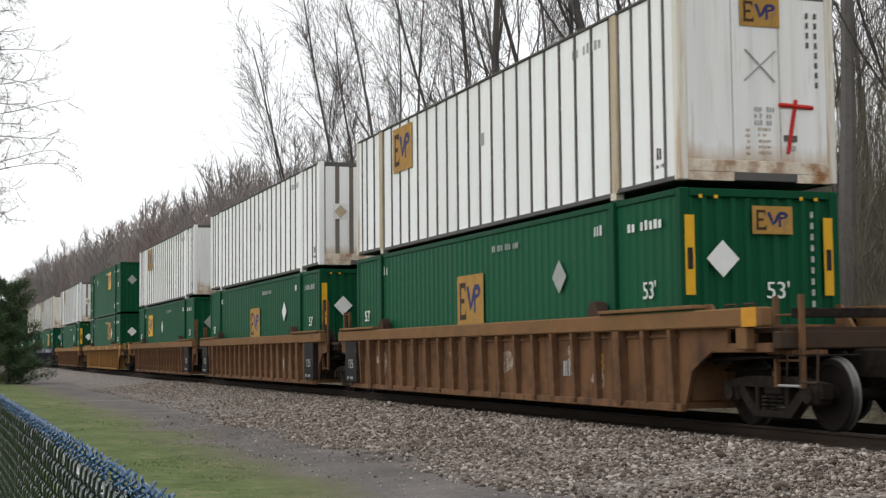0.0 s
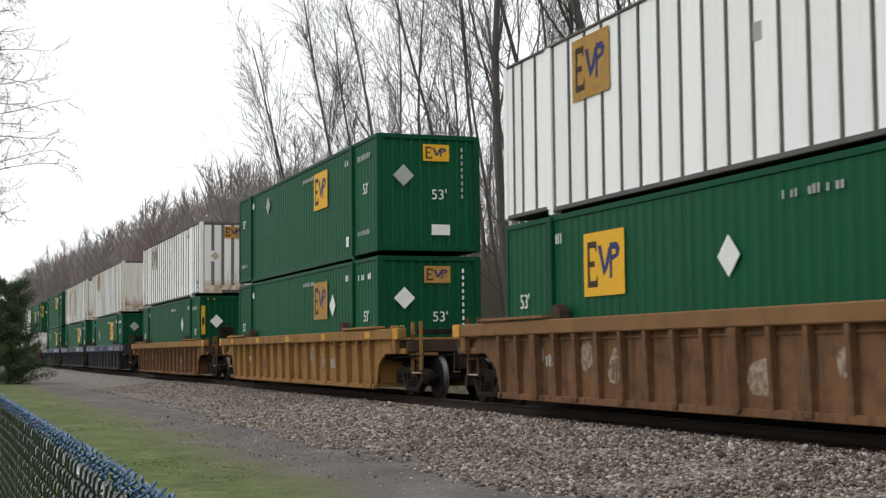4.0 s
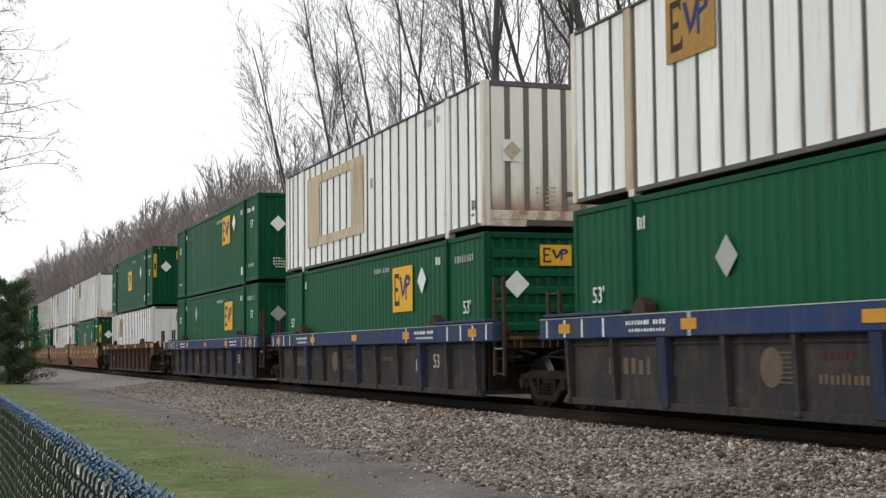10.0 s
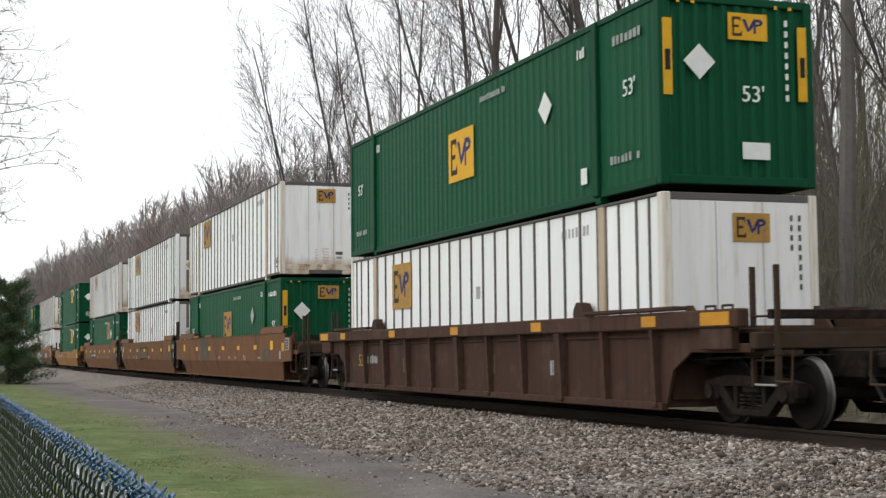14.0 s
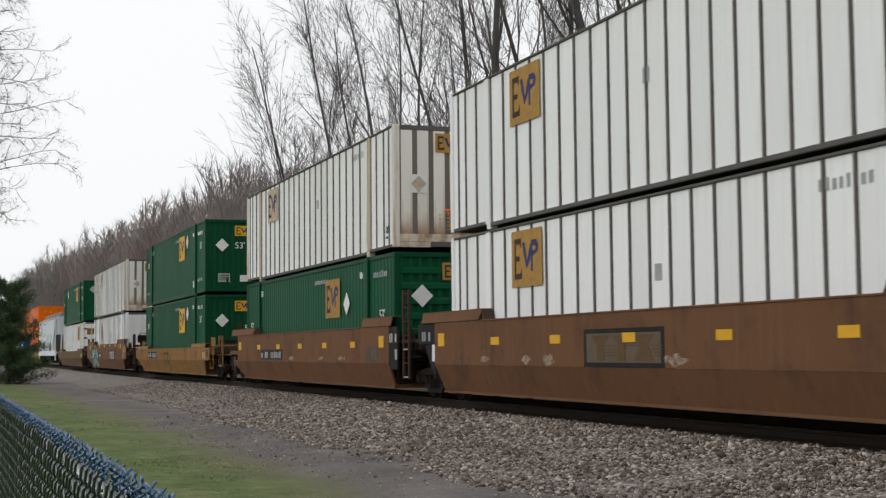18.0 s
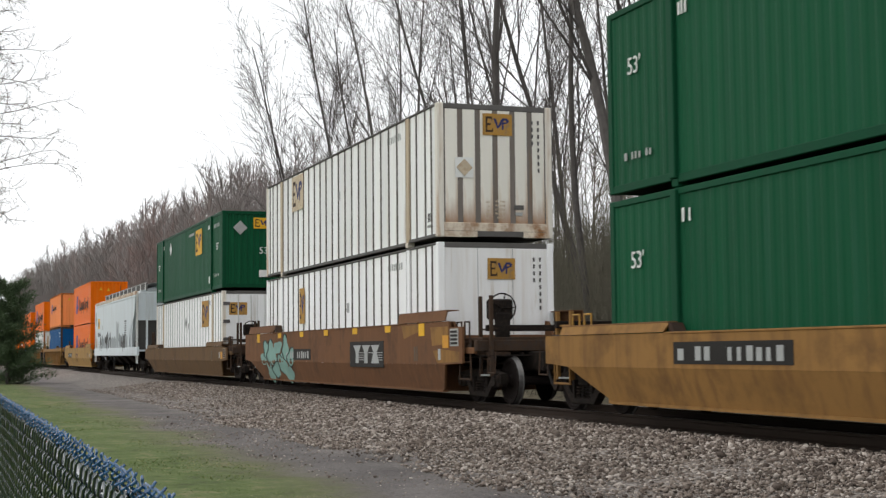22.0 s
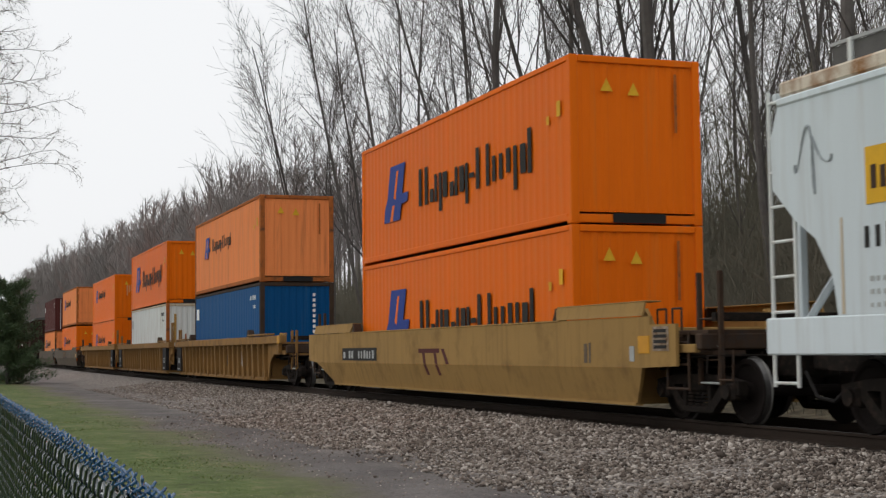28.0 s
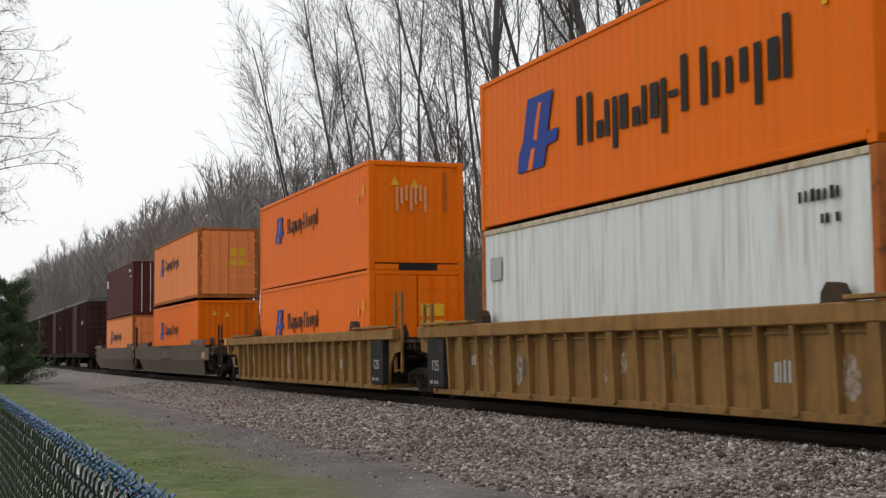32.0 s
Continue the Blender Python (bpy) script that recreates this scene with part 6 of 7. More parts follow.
put(smooth_car("red-brown smooth-sided well car with teal graffiti", CARS, REDBROWN, mid=1.60, high=1.81, mark="board", board=-3.1, graffiti=True, brake=True, worn=([(6.3, 1.56), (6.45, 1.28), (7.0, 1.36), (7.7, 1.45), (7.8, 1.57)], [(8.2, 1.5), (8.3, 1.12), (9.25, 1.16), (9.28, 1.5)], [(8.35, 1.02), (8.6, 0.78), (9.9, 0.80), (9.9, 1.0), (8.9, 1.05)])), s14)
c = put(white_container("rust-streaked white container with a dark striped end", GW, True, 21, dirty=True), s14, UP)
emblem(c, SIDE, 8.077 - 12.1, -1.2875, 2.3, 1.35, 1.0, CREAM, "yellowed plate with block marks")
emblem(c, FRONT, 8.085, 0.05, 2.48, 0.66, 0.46, FADED)
c = put(white_container("white ribbed container under a rust-streaked one", GW, False, 22), s14, LOW)
emblem(c, FRONT, 8.085, 0.1, 2.35, 0.62, 0.44, FADED)
emblem(c, SIDE, 8.077 - 11.6, -1.2875, 1.95, 0.6, 1.0, FADED)
s15 = -173.75
put(smooth_car("dark brown smooth-sided well car", CARS, UMBER, brake=True, mid=1.26, high=1.41, reflect=False), s15)
put(green_container("green corrugated container on a white one with doors", 20, 4.87, 2.1, 11.9, False, True, True, True, True, False, 2.28, side_dia=2.3), s15, UP)
c = put(door_container("clean white container with its hinged doors to the front"), s15, LOW)
emblem(c, SIDE, 8.077 - 3.47, -1.2875, 2.15, 1.45, 1.0, FADED)
diamond(c, SIDE, 0.1, -1.285, 1.9, 0.4, GSTICK)
put(hopper_car(), -196.32)
s17 = -218.7
put(smooth_car("olive-yellow smooth-sided well car", CARS, YELLOWOLIVE, mid=1.48, high=1.69, reflect=False, mark="strokes", board=-5.4), s17)
put(orange_container("bright orange container with a blue emblem, on a like one", True), s17, 3.09)
put(orange_container("bright orange container with a blue emblem, in an olive well car", True), s17, 0.26)
s18, s19, s20 = -242.5, -262.2, -281.9
YT = "yellow-tan ribbed well car with worn paint"
put(ribbed_car(YT, CARS, OLIVE, OCHRE, OLIVE, 0.8, "coupler", "joint", True, load=""), s18)
put(ribbed_car(YT, CARS, OLIVE, OCHRE, OLIVE, 0.8, "joint", "joint", True, load=""), s19)
put(ribbed_car(YT, CARS, OLIVE, OCHRE, OLIVE, 0.8, "joint", "coupler", True, load=""), s20)
put(orange_container("faded orange container with rusty corner posts", False, True, OLDORANGE, seed=2), s18, 3.29)
put(plain_container("blue corrugated container under an orange one", BLUE, GRIME, "single containers on the train", WSTICK, 2.88, 3), s18, 0.40)
put(orange_container("bright orange container with a blue emblem, on a pale grey one", True), s19, 3.29)
put(plain_container("pale grey corrugated container with rust streaks", PALE, CREAM, "single containers on the train", GSTICK, 2.88, 4, post=OBROWN), s19, 0.40)
for yy in (-0.82, 0.9):
    stuck(MOVERS[-1][0], FRONT, 6.1, yy, 1.75, 0.10, 1.3, FADED, "reflective_strip", "worn yellow strip")
for yy, zz in ((-0.35, 1.35), (0.12, 1.6), (0.42, 1.2), (0.55, 1.75)):
    stuck(MOVERS[-1][0], FRONT, 6.1, yy, zz, 0.07, 0.32, OBROWN, "rust_mark", "rust stain run down the end")
put(orange_container("orange corrugated container with faded pale lettering on its end", False, True, faded_end=True, H=2.68), s20, 2.97)
put(orange_container("orange container with its doors to the front", False, True, doors=True, seed=3), s20, 0.17)
s21, s22 = -305.6, -325.4
put(smooth_car("grey-brown smooth-sided well car", CARS, GREYBROWN, "coupler", "joint", 1.35, 1.52, reflect=False, mark="faint"), s21)
put(smooth_car("grey-brown smooth-sided well car", CARS, GREYBROWN, "joint", "coupler", 1.35, 1.52, reflect=False), s22)
put(orange_container("faded orange container with yellow labels on its doors", False, True, OLDORANGE, doors=True, seed=5), s21, 3.2)
put(orange_container("orange corrugated container under a faded one", False, True), s21, 0.3)
put(plain_container("maroon corrugated container with white door marks", MAROON, MAROON, "single containers on the train", WSTICK, 2.82, 5, doors=True), s22, 3.1)
put(orange_container("orange container under a maroon one", False, True, OLDORANGE, doors=True, seed=7), s22, 0.26)
for k in range(5):
    put(box_car(k), -348.5 - 18.6 * k)


# ---- woods: bare trees behind the track ----
BARK = mat("grey_brown_bark", (0.108, 0.099, 0.093), 0.9, var=0.35, scale=5, stain=(0.15, 0.138, 0.125), amount=0.3, bump=0.6, fine=40, rand=0.25)
TWIG = mat("bare_twig", (0.105, 0.095, 0.090), 0.9, var=0.3, scale=2, bump=0.0, rand=0.25)
# paler than TWIG: the haze of distance is mixed into this colour
FARTWIG = mat("hazed_far_twig", (0.262, 0.236, 0.226), 0.9, var=0.5, scale=0.09, bump=0.0, stain=(0.33, 0.215, 0.19), amount=0.3)
BUD = mat("pale_bud_twig", (0.145, 0.115, 0.09), 0.9, var=0.3, scale=3, bump=0.0)
NEEDLE = mat("pine_needle", (0.085, 0.122, 0.066), 0.8, var=0.4, scale=2, bump=0.0)
BRUSHM = mat("dead_brush", (0.158, 0.146, 0.112), 0.9, var=0.3, scale=0.4, bump=0.0)


def limb(s, p, d, length, r, segs, n, rnd, wander, lift):
    """A bent tapering branch; gives back the points along it with their direction and radius."""
    out, step = [], length / segs
    for k in range(segs):
        q = p + d * step
        r2 = r * (1 - 0.75 * (k + 1) / segs) + 0.004 if segs > 1 else r * 0.4
        r1 = r * (1 - 0.75 * k / segs) + 0.004 * (k > 0)
        s.tube(p, q, r1, r2, n, caps=False)
        out.append((q, d.copy(), r2))
        d = (d + Vector((rnd.uniform(-wander, wander), rnd.uniform(-wander, wander), rnd.uniform(-wander, wander) + lift))).normalized()
        p = q
    return out


def side_way(d, rnd, spread):
    u = d.cross(Vector((rnd.uniform(-1, 1), rnd.uniform(-1, 1), rnd.uniform(-1, 1)))).normalized()
    a = radians(rnd.uniform(spread * 0.6, spread * 1.25))
    return (d * math.cos(a) + u * math.sin(a)).normalized()


def tree_meshes(seed, height, girth, limbs, spread, base, twig_r=0.0065, limb_r=0.012, twig_mat=TWIG, stems=1, fan=0.0):
    """Bare tree: one or more slim stems with upswept limbs, branches and twigs."""
    rnd = random.Random(seed)
    trunk, crown = Shape(), Shape()
    for j in range(stems):
        out = Vector((rnd.uniform(-0.06, 0.06), rnd.uniform(-0.06, 0.06) - fan * (j / max(1, stems - 1) - 0.35), 1)).normalized()
        tall = height * (1 - 0.16 * abs(j - stems // 2) * rnd.uniform(0.6, 1.2) * (stems > 1))
        stem = limb(trunk, Vector((0, 0, -0.3)), out, tall, girth * (1 if j == stems // 2 else 0.72), 10, 7, rnd, 0.05, 0.02)
        for k in range(limbs):
            f = base + (1 - base) * (k + rnd.random()) / limbs
            i = min(9, int(f * 10))
            p, d, r = stem[i]
            if i > 0:
                p = stem[i - 1][0].lerp(p, rnd.random())
            ln = tall * rnd.uniform(0.22, 0.42) * (1.15 - 0.8 * (f - base) / (1 - base))
            b = limb(crown, p, side_way(d, rnd, spread), ln, max(limb_r, r * rnd.uniform(0.24, 0.44)), 6, 4, rnd, 0.10, 0.055)
            for q, e, r2 in b:
                for _ in range(1 + (rnd.random() < 0.4)):
                    c = limb(crown, q, side_way(e, rnd, 32), ln * rnd.uniform(0.25, 0.5), max(limb_r / 2, r2 * 0.5), 4, 3, rnd, 0.11, 0.05)
                    for q2, e2, r3 in c:
                        for _ in range(rnd.randint(0, 2)):
                            limb(crown, q2, side_way(e2, rnd, 34), rnd.uniform(0.5, 1.5), twig_r, 2, 3, rnd, 0.12, 0.03)
    return trunk.mesh("trunk", BARK), crown.mesh("crown", twig_mat)


def tree(name, meshes, m, label, group):
    t = thing(name, label, "tree", group)
    part("trunk", meshes[0], None, t)
    part("crown", meshes[1], None, t)
    t.matrix_basis = m
    return t


KINDS = [tree_meshes(20 + k, h, g, l, sp, ba) for k, (h, g, l, sp, ba) in enumerate((
    (20, 0.12, 13, 32, 0.26), (21, 0.15, 14, 30, 0.32), (17, 0.09, 12, 35, 0.22), (20, 0.12, 13, 29, 0.34), (15, 0.08, 11, 34, 0.20), (21, 0.17, 15, 32, 0.34), (22, 0.25, 12, 30, 0.42)))]
OPEN = tree_meshes(83, 20.5, 0.12, 10, 27, 0.26, twig_r=0.009, limb_r=0.018, stems=4, fan=0.34)
WOODS = "bare trees behind the track"
LAB = "tall bare deciduous tree with grey-brown bark in the wood"


def wood():
    rnd = random.Random(12)
    spots = [(-85.3, 23.0, 6), (-81.5, 25.0, 0), (-78.0, 23.5, 3), (-75.5, 26, 4), (-73.5, 24, 5), (-71, 27, 3), (-68.0, 23.5, 1), (-65.5, 26, 0), (-63.0, 24.0, 3), (-60.5, 25.5, 2), (-57.5, 23.5, 4), (-55.5, 26.5, 5), (-53.2, 24.0, 0), (-51.0, 27, 3), (-49.0, 23.5, 1),
             (-47.4, 25.0, 5), (-44.8, 24.0, 0), (-43.0, 26.5, 2), (-41.4, 23.5, 3), (-39.6, 25.5, 5), (-37.5, 24.0, 1), (-35.5, 26.0, 4), (-33.5, 24, 3), (-31, 25, 0)]
    spots += [(-41.8, 22.0, 7), (-42.3, 23.2, 7), (-39.9, 22.4, 7), (-55.6, 23.0, 7), (-30.6, 21.8, 7), (-29.6, 23.5, 7), (-25.3, 22.0, 7)]
    for _ in range(16):
        x = -20 - 75 * rnd.random() ** 0.8
        spots.append((x, rnd.uniform(27, 55), rnd.randrange(6)))
    for x, y, k in spots:
        sc = rnd.uniform(0.85, 1.12)
        m = pose(x, y, ground_z(x, y), 4.0 if k == 6 else rnd.uniform(3, 12) if y < 28 else rnd.uniform(-2, 5), rnd.uniform(-4, 4), 0) @ pose(0, 0, 0, 0, 0, 0 if k == 6 else rnd.uniform(0, 360)) @ Matrix.Diagonal((sc, sc, sc * rnd.uniform(0.95, 1.1), 1))
        tree("bare_tree", OPEN if k == 6 else KINDS[min(k, 6)], m, "slim bare tree with fanned upswept branches" if k == 6 else LAB, WOODS)


def far_wood():
    """The wooded rise down the line: too many trees to count, in one sheet of thin stems and twigs."""
    rnd = random.Random(5)
    v, f = [], []

    def blade(p, q, r):
        d = q - p
        u = d.cross(Vector((0.94, -0.33, 0.0))).normalized() if d.length else Vector((0, 1, 0))
        u = Vector((u.x, u.y, u.z)) * r
        w = Vector((0.33, 0.94, 0)) * r
        i = len(v)
        v.extend((tuple(p - w), tuple(p + w), tuple(q + w * 0.3), tuple(q - w * 0.3)))
        f.append((i, i + 1, i + 2, i + 3))
        i = len(v)
        v.extend((tuple(p - u), tuple(p + u), tuple(q)))
        f.append((i, i + 1, i + 2))
    for _ in range(1300):
        x = -115 - 350 * rnd.random() ** 1.2
        y = 21.5 + rnd.expovariate(1 / 9)
        z = ground_z(x, y)
        h = rnd.uniform(10.5, 17.5) * (0.92 + 0.16 * math.sin(x * 0.21) * math.sin(x * 0.067 + y)) + max(0, -x - 125) * 0.027
        foot = Vector((x, y, z))
        top = foot + Vector((rnd.uniform(-1, 1), rnd.uniform(-1, 1), h))
        blade(foot, top, 0.14)
        wide = rnd.uniform(2.2, 3.8)
        for k in range(16):
            u = rnd.uniform(0.35, 0.97)
            a = foot.lerp(top, u)
            d = Vector((rnd.uniform(-1, 1), rnd.uniform(-1, 1), rnd.uniform(0.7, 2.0))).normalized()
            b = a + d * wide * (1.25 - 0.7 * abs(u - 0.6) / 0.4) * rnd.uniform(0.7, 1.2)
            blade(a, b, 0.045)
            for j in range(11):
                c = a.lerp(b, rnd.uniform(0.3, 1))
                e = (d * 0.6 + Vector((rnd.uniform(-0.9, 0.9), rnd.uniform(-0.9, 0.9), rnd.uniform(-0.1, 1.1)))).normalized()
                blade(c, c + e * rnd.uniform(0.6, 1.4), 0.017)
    me = bpy.data.meshes.new("far_wood")
    me.from_pydata(v, [], f)
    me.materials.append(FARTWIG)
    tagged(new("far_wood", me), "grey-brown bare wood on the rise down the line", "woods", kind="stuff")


def brush():
    """Dead stems and saplings along the wood's edge."""
    rnd = random.Random(9)
    s = Shape()
    for k in range(16000):
        x = -18 - 110 * rnd.random() ** 1.3 if k < 11000 else rnd.uniform(-80, -28)
        y = rnd.uniform(19.5, 38) + (0 if x > -100 else 6) if k < 11000 else rnd.uniform(22, 46)
        z = ground_z(x, y)
        h = rnd.uniform(1.6, 4.6) * (1.3 if rnd.random() < 0.25 else 1)
        p = Vector((x, y, z))
        d = Vector((rnd.uniform(-0.5, 0.5), rnd.uniform(-0.5, 0.5), 1)).normalized()
        for q, e, r in limb(s, p, d, h, rnd.uniform(0.008, 0.018), 2, 3, rnd, 0.25, 0.0):
            for _ in range(3):
                limb(s, q, side_way(e, rnd, 50), rnd.uniform(0.4, 1.2), 0.007, 1, 3, rnd, 0.2, 0)
    for k in range(620):
        x, y = rnd.uniform(-68, -27), rnd.uniform(23.5, 48)
        d = Vector((rnd.uniform(-0.14, 0.14), rnd.uniform(-0.14, 0.14), 1)).normalized()
        for q, e, r in limb(s, Vector((x, y, ground_z(x, y))), d, rnd.uniform(5.0, 10.5), rnd.uniform(0.018, 0.042), 6, 4, rnd, 0.08, 0.02):
            for _ in range(3):
                for q2, e2, r2 in limb(s, q, side_way(e, rnd, 34), rnd.uniform(0.8, 2.2), 0.010, 2, 3, rnd, 0.12, 0.04):
                    limb(s, q2, side_way(e2, rnd, 36), rnd.uniform(0.4, 0.9), 0.007, 1, 3, rnd, 0.1, 0.03)
    tagged(new("brush", s.mesh("brush", BRUSHM)), "tangle of dead brown brush at the wood's edge", "undergrowth", kind="stuff")


wood()
far_wood()
brush()


# ---- beside the lawn: pine, stake, budding tree ----
def pine():
    t = thing("pine_tree", "small dark green pine at the lawn's edge", "tree")
    rnd = random.Random(2)
    s, n = Shape(), Shape()
    stem = limb(s, Vector((0, 0, -0.1)), Vector((0, 0, 1)), 5.0, 0.09, 8, 6, rnd, 0.03, 0.02)
    for i, (q, d, r) in enumerate(stem):
        for k in range(10):
            a = rnd.uniform(0, 2 * math.pi)
            ln = 2.3 * (1 - 0.065 * i) * rnd.uniform(0.6, 1.0)
            e = Vector((math.cos(a), math.sin(a), rnd.uniform(0.0, 0.5))).normalized()
            b = limb(s, q - Vector((0, 0, rnd.uniform(0, 0.6))), e, ln, 0.022, 5, 4, rnd, 0.1, 0.05)
            for c, e2, _ in b:
                for _ in range(60):
                    g = c + Vector((rnd.gauss(0, 0.16), rnd.gauss(0, 0.16), rnd.gauss(0, 0.12)))
                    w = (e2 * 0.6 + Vector((rnd.uniform(-1, 1), rnd.uniform(-1, 1), rnd.uniform(-0.5, 1)))).normalized() * rnd.uniform(0.16, 0.32)
                    u = w.cross(Vector((rnd.uniform(-1, 1), rnd.uniform(-1, 1), 1))).normalized() * 0.022
                    n.add([g - u, g + u, g + w], [(0, 1, 2)])
    part("trunk", s, BARK, t)
    part("needles", n, NEEDLE, t)
    t.matrix_basis = pose(-76, 3.5, ground_z(-76, 3.5))


def budding_tree():
    t = thing("budding_tree", "tall tree with fine drooping twigs in pale bud", "tree")
    rnd = random.Random(31)
    s, c, buds = Shape(), Shape(), Shape()
    stem = limb(s, Vector((0, 0, -0.2)), Vector((0.0, -0.02, 1)).normalized(), 22, 0.26, 12, 8, rnd, 0.03, 0.02)
    for i, (q, d, r) in enumerate(stem[4:]):
        for k in range(7):
            a = rnd.uniform(0, 2 * math.pi)
            e = Vector((math.cos(a), math.sin(a), rnd.uniform(-0.15, 0.35))).normalized()
            ln = rnd.uniform(2.2, 5.0) * (1.0 - 0.045 * i)
            for p2, e2, _ in limb(c, q - d * rnd.uniform(0, 1.6), e, ln, 0.019, 6, 4, rnd, 0.17, -0.03):
                for _ in range(2):
                    for p3, e3, _ in limb(c, p2, side_way(e2, rnd, 48), rnd.uniform(0.5, 1.2), 0.009, 3, 3, rnd, 0.2, 0.02):
                        for _ in range(3):
                            e4 = side_way(e3, rnd, 55)
                            g = limb(c, p3, e4, rnd.uniform(0.18, 0.42), 0.006, 1, 3, rnd, 0, 0)[0][0]
                            for _ in range(1):
                                o = g + Vector((rnd.gauss(0, 0.07), rnd.gauss(0, 0.07), rnd.gauss(0, 0.07)))
                                z = rnd.uniform(0.015, 0.035)
                                buds.add([o + Vector((z, 0, 0)), o + Vector((0, z, z)), o + Vector((-z, 0, z)), o + Vector((0, -z, -z))], [(0, 1, 2), (0, 2, 3), (0, 1, 3), (1, 2, 3)])
    part("trunk", s, BARK, t)
    part("crown", c, BUD, t)
    part("bud_cover", buds, mat("pale_bud", (0.24, 0.22, 0.16), 0.8, var=0.3, bump=0.0), t, "pale spring buds")
    t.matrix_basis = pose(-66, 2.1, ground_z(-66, 2.1))


pine()
budding_tree()
stake = thing("stake", "thin weathered marker stake in the grass", "stake")
part("rod", Shape().tube((0, 0, -0.1), (0, 0, 1.95), 0.03, 0.028, 6), GRIME, stake)
part("cap", Shape().box(-0.04, 0.04, -0.04, 0.04, 1.95, 2.05, 0.01), WSTICK, stake)
stake.matrix_basis = pose(-80, 4.45, ground_z(-80, 4.45))

# ---- chain-link fence beside the camera ----
VINYL = mat("dark_teal_vinyl", (0.004, 0.021, 0.027), 0.22, var=0.3, scale=20, bump=0.0, spec=1.0)
# tips bluer than the wires: the sky's highlight is put into their colour
TIP = mat("sky_lit_tip", (0.006, 0.065, 0.165), 0.15, spec=0.7, var=0.3, scale=30, bump=0.0)
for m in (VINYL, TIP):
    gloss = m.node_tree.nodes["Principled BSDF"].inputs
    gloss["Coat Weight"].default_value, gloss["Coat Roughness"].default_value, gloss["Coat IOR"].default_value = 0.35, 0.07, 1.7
FENCE_Y, FENCE_TOP, PITCH_X = 0.18, 0.905, 0.056


def fence():
    f = tagged(new("chain_link_fence"), "dark teal vinyl-coated chain-link fence with twisted top wires", "fence", kind="structure")
    rnd = random.Random(6)
    rows, rz = 50, 0.026

    def picket(phase):
        s = Shape()
        a = PITCH_X / 2
        pts = []
        for k in range(rows):
            e = 1 if (k + phase) % 2 else -1
            # strands that run one way lie on the near face, the others on the far face
            for u, w in ((0.0, 0.0), (0.2, 0.85), (0.8, 0.85)):
                pts.append(Vector((e * (a / 2 + 0.002) * (1 - 2 * u), -e * 0.0040 * w, -0.022 - (k + u) * rz)))
        for p, q in zip(pts, pts[1:]):
            s.tube(p, q, 0.0021, n=7, caps=False)
        return s
    me = [picket(k).mesh("wire", VINYL, smooth=True) for k in (0, 1)]
    twist = Shape()
    for e in (-1, 1):
        prev = None
        for k in range(6):
            a = k * 1.35 + (math.pi if e > 0 else 0)
            p = Vector((0.0038 * math.cos(a), 0.0038 * math.sin(a), -0.022 + k * 0.0034))
            if prev is not None:
                twist.tube(prev, p, 0.0017, n=8, caps=False)
            prev = p
        twist.tube(prev, prev + Vector((e * 0.008, e * 0.004, 0.008)), 0.0015, n=8)
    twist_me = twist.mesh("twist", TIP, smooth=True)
    count = 188
    rest, tips = Shape(), Shape()
    for i in range(count * 2):
        x = -0.95 - i * PITCH_X / 2
        off = rnd.uniform(-0.0015, 0.0015)
        if i < 290:
            part("wire", me[i % 2], None, f, at=pose(x, FENCE_Y + off, FENCE_TOP))
        else:
            o = picket(i % 2)
            rest.add([(p[0] + x, p[1] + FENCE_Y + off, p[2] + FENCE_TOP) for p in o.v], o.f)
        if i % 2 == 0:
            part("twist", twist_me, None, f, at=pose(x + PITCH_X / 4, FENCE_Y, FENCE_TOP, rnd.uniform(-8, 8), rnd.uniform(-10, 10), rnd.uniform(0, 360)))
    tagged(part("far_wires", rest, VINYL, f), kind="stuff")
    x1 = -0.95 - count * PITCH_X
    part("top_rail", Shape().tube((x1, FENCE_Y + 0.027, FENCE_TOP - 0.075), (-0.9, FENCE_Y + 0.027, FENCE_TOP - 0.075), 0.021, n=12), VINYL, f)
    for k in range(4):
        x = -1.9 - 2.9 * k
        part("fence_post", Shape().tube((x, FENCE_Y + 0.05, -0.5), (x, FENCE_Y + 0.05, FENCE_TOP - 0.06), 0.027, n=12), VINYL, f)
    for k in range(16):
        x = -1.2 - 0.62 * k
        s = Shape()
        for j in range(8):
            a, b = 2 * math.pi * j / 8, 2 * math.pi * (j + 1) / 8
            s.tube((x, FENCE_Y + 0.027 + 0.026 * math.cos(a), FENCE_TOP - 0.075 + 0.026 * math.sin(a)), (x, FENCE_Y + 0.027 + 0.026 * math.cos(b), FENCE_TOP - 0.075 + 0.026 * math.sin(b)), 0.002, n=4)
        part("tie_wire", s, STEEL, f)


fence()


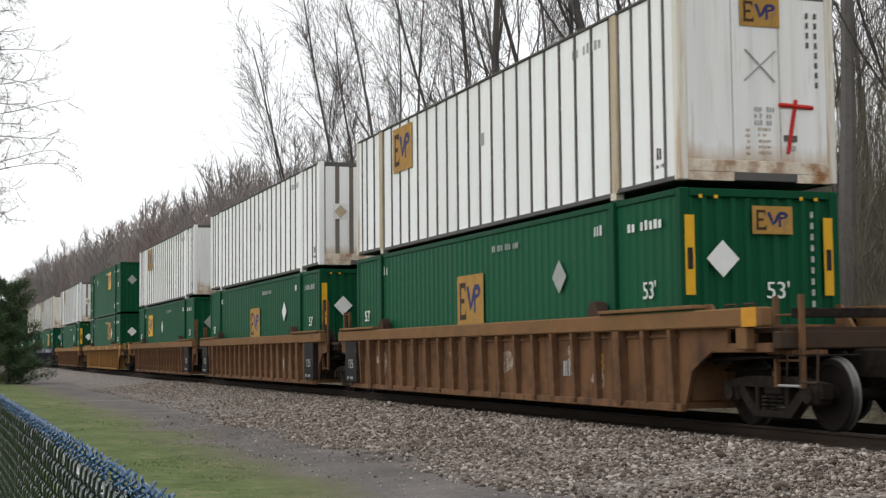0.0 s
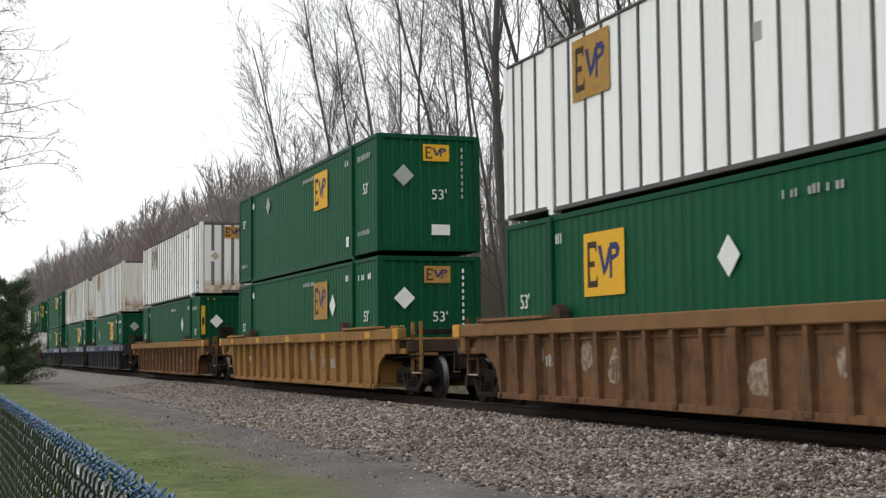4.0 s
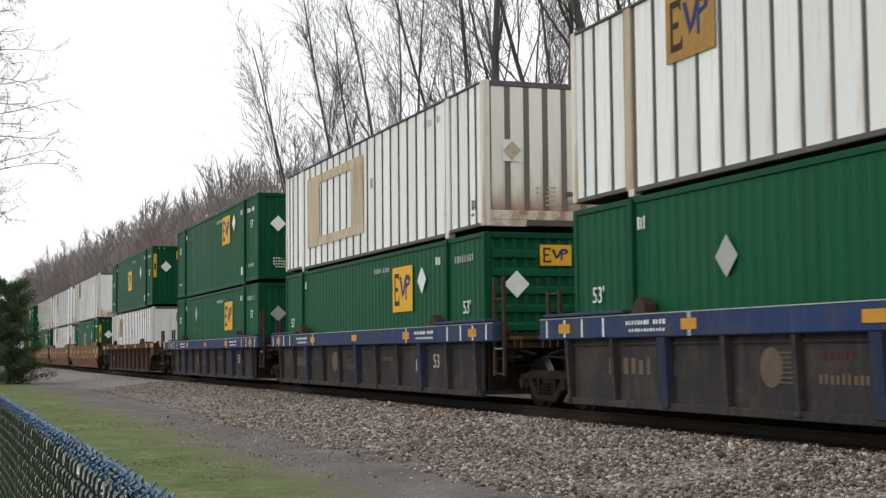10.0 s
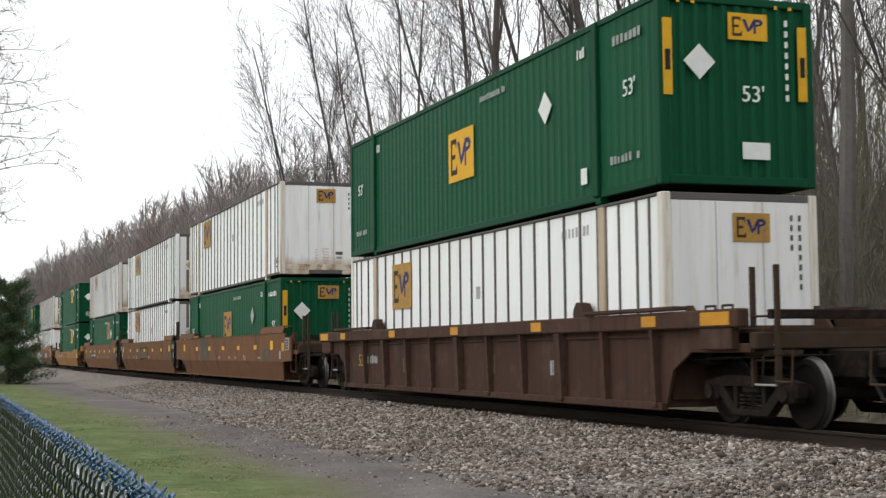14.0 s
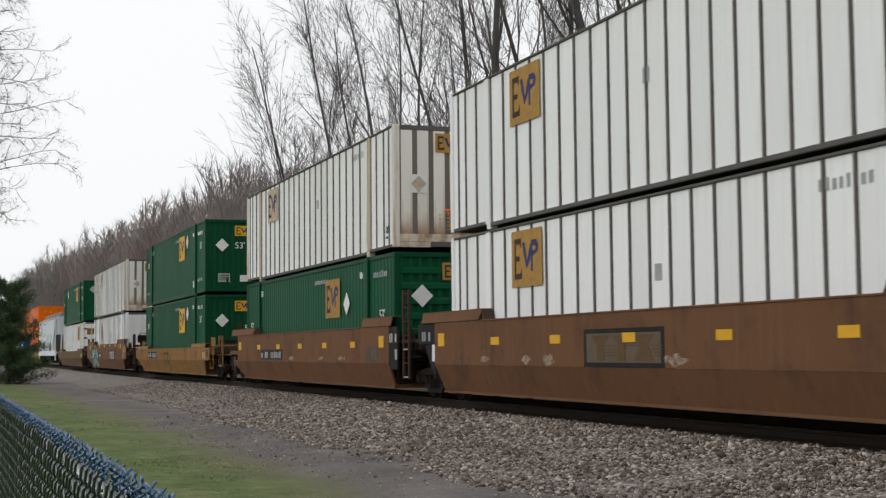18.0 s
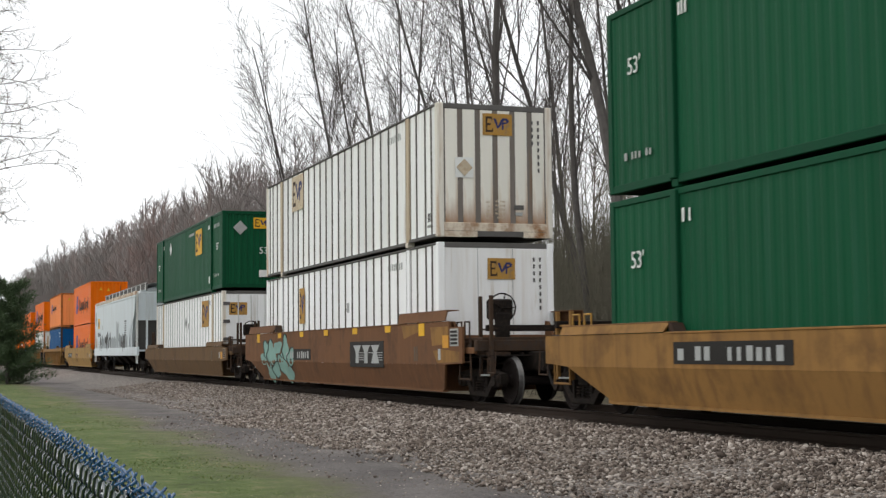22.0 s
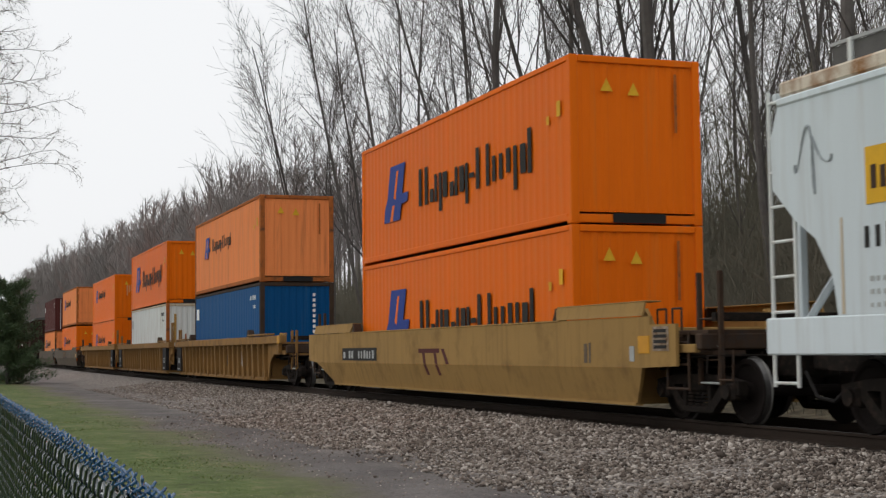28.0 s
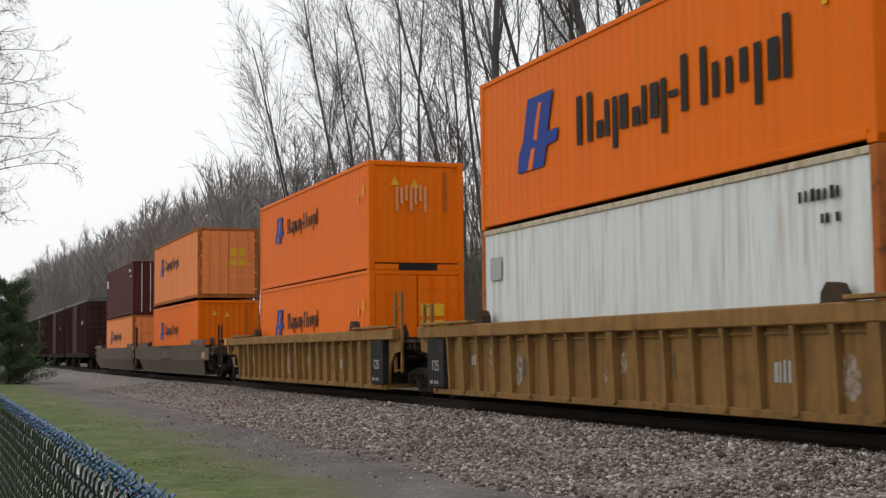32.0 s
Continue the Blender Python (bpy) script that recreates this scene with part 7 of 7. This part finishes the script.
# ---- ballast stones, lawn blades ----
def stones():
    rng = np.random.default_rng(3)
    base = np.array([(1, 0, 0), (-1, 0, 0), (0, 1, 0), (0, -1, 0), (0.1, 0.1, 1), (0, 0, -0.7), (0.62, 0.6, 0.55), (-0.6, 0.62, 0.5), (-0.6, -0.6, 0.55), (0.6, -0.62, 0.5)])
    tris = [(0, 6, 4), (6, 2, 4), (2, 7, 4), (7, 1, 4), (1, 8, 4), (8, 3, 4), (3, 9, 4), (9, 0, 4), (0, 2, 6), (2, 1, 7), (1, 3, 8), (3, 0, 9), (0, 5, 2), (2, 5, 1), (1, 5, 3), (3, 5, 0)]
    zones = ((-34, -9.5, 8.1, 9.9, 820, 1.0), (-34, -9.5, 5.6, 8.1, 660, 0.95), (-34, -11, 4.2, 5.8, 55, 0.6), (-62, -34, 7.1, 10.05, 330, 0.85), (-62, -34, 6.0, 7.1, 120, 0.8), (-30, -8, 11.9, 12.9, 120, 1.0))
    vs, fs, o = [], [], 0
    for x0, x1, y0, y1, dens, size in zones:
        n = int((x1 - x0) * (y1 - y0) * dens)
        x, y = rng.uniform(x0, x1, n), rng.uniform(y0, y1, n)
        if y0 == 5.6:
            keep = rng.random(n) < np.clip((y - 5.3 - 0.6 * np.sin(x * 0.9)) / 1.6, 0.06, 1)
            x, y = x[keep], y[keep]
            n = len(x)
        z = np.array([ground_z(a, b) for a, b in zip(x, y)])
        r = rng.lognormal(math.log(0.0178 * size), 0.38, n)
        sc = r[:, None] * rng.uniform(0.65, 1.25, (n, 3)) * (1, 1, 0.8)
        v = base[None] * rng.uniform(0.75, 1.2, (n, 10, 1)) * sc[:, None, :]
        ang, tip = rng.uniform(0, 6.28, n), rng.uniform(-0.5, 0.5, n)
        c, s = np.cos(tip)[:, None], np.sin(tip)[:, None]
        v = np.stack([v[..., 0], v[..., 1] * c - v[..., 2] * s, v[..., 1] * s + v[..., 2] * c], -1)
        c, s = np.cos(ang)[:, None], np.sin(ang)[:, None]
        v = np.stack([v[..., 0] * c - v[..., 1] * s, v[..., 0] * s + v[..., 1] * c, v[..., 2]], -1)
        v += np.stack([x, y, z + r * 0.35 + rng.uniform(-0.012, 0.012, n)], -1)[:, None, :]
        vs.append(v.reshape(-1, 3))
        fs.append((np.array(tris)[None] + (o + np.arange(n) * 10)[:, None, None]).reshape(-1, 3))
        o += n * 10
    v, f = np.concatenate(vs), np.concatenate(fs)
    me = bpy.data.meshes.new("ballast_stones")
    me.vertices.add(len(v))
    me.vertices.foreach_set("co", v.ravel())
    me.loops.add(f.size)
    me.loops.foreach_set("vertex_index", f.ravel())
    me.polygons.add(len(f))
    me.polygons.foreach_set("loop_start", np.arange(len(f)) * 3)
    me.update()
    me.validate()
    m = bpy.data.materials.new("ballast_stone")
    m.use_nodes = True
    n, l = m.node_tree.nodes, m.node_tree.links
    geo = n.new("ShaderNodeNewGeometry")
    ramp = n.new("ShaderNodeValToRGB")
    stops = ((0.0, (0.070, 0.056, 0.048)), (0.3, (0.162, 0.130, 0.109)), (0.72, (0.288, 0.242, 0.206)), (1.0, (0.51, 0.455, 0.405)))
    ramp.color_ramp.elements.new(0.5)
    ramp.color_ramp.elements.new(0.6)
    for i, (p, c) in enumerate(stops):
        ramp.color_ramp.elements[i].position, ramp.color_ramp.elements[i].color = p, (*c, 1)
    l.new(geo.outputs["Random Per Island"], ramp.inputs[0])
    l.new(ramp.outputs[0], n["Principled BSDF"].inputs["Base Color"])
    n["Principled BSDF"].inputs["Roughness"].default_value = 0.95
    n["Principled BSDF"].inputs["Specular IOR Level"].default_value = 0.1
    me.materials.append(m)
    tagged(new("ballast_stones", me), "grey and brown crushed ballast stones on the bank", "ballast", kind="stuff")


def lawn():
    rng = np.random.default_rng(8)
    x = -np.abs(rng.exponential(16, 36000)) - 4.5
    x = np.concatenate([x[x > -80], rng.uniform(-13, -4, 12000)])
    n = len(x)
    y = rng.uniform(0.3, 4.5, n)
    edge = 4.10 - 0.005 * x + 0.35 * np.sin(x * 0.5) + 0.25 * np.sin(x * 1.7 + 1) - np.abs(rng.normal(0, 0.35, n))
    keep = y < edge
    x, y = x[keep], y[keep]
    n = len(x)
    h = rng.uniform(0.004, 0.018, n) * (1 + 0.6 * (rng.random(n) < 0.06))
    a = rng.uniform(0, 6.28, n)
    w = 0.005 + 0.004 * np.clip(-x / 20, 0, 3)
    z = np.array([ground_z(p, q) for p, q in zip(x, y)]) - 0.01
    lean = rng.uniform(-0.034, 0.034, (n, 2))
    v = np.stack([np.stack([x - w * np.cos(a), y - w * np.sin(a), z], -1), np.stack([x + w * np.cos(a), y + w * np.sin(a), z], -1), np.stack([x + lean[:, 0], y + lean[:, 1], z + h + 0.008], -1)], 1).reshape(-1, 3)
    me = bpy.data.meshes.new("grass_blades")
    me.from_pydata(v.tolist(), [], np.arange(n * 3).reshape(-1, 3).tolist())
    m = bpy.data.materials.new("grass_blade")
    m.use_nodes = True
    nn, l = m.node_tree.nodes, m.node_tree.links
    geo = nn.new("ShaderNodeNewGeometry")
    ramp = nn.new("ShaderNodeValToRGB")
    ramp.color_ramp.elements.new(0.6)
    for i, (p, c) in enumerate(((0.0, (0.060, 0.095, 0.026)), (0.65, (0.165, 0.215, 0.070)), (1.0, (0.36, 0.34, 0.19)))):
        ramp.color_ramp.elements[i].position, ramp.color_ramp.elements[i].color = p, (*c, 1)
    l.new(geo.outputs["Random Per Island"], ramp.inputs[0])
    l.new(ramp.outputs[0], nn["Principled BSDF"].inputs["Base Color"])
    nn["Principled BSDF"].inputs["Roughness"].default_value = 0.95
    nn["Principled BSDF"].inputs["Specular IOR Level"].default_value = 0.05
    me.materials.append(m)
    tagged(new("grass", me), "short mown green grass with dry blades", "grass", kind="stuff")


stones()
lawn()


def travel(t):
    """Metres the train has gone at t seconds."""
    return (((1.61534835e-05 * t - 1.24524136e-03) * t + 3.89797690e-02) * t + 12.1698636) * t


def motions():
    """Everything on the rails rolls on together; the wheels turn with it."""
    times = list(range(0, 33))
    for ob, s, z in MOVERS:
        walk(ob, [(t, pose(s - 162.57 + travel(t), TRACK, z)) for t in times])
    for e, sets in WHEELSETS.items():
        rows = []
        for k in range(32 * FPS + 1):
            t = k / FPS
            rows.append((t, pose(e * 0.9, 0, R_WHEEL) @ Matrix.Rotation(travel(t) / R_WHEEL, 4, "Y")))
        walk(sets[0], rows)
        first = sets[0].animation_data
        for w in sets[1:]:
            w.rotation_mode = "QUATERNION"
            w.animation_data_create()
            w.animation_data.action = first.action
            w.animation_data.action_slot = first.action_slot


motions()
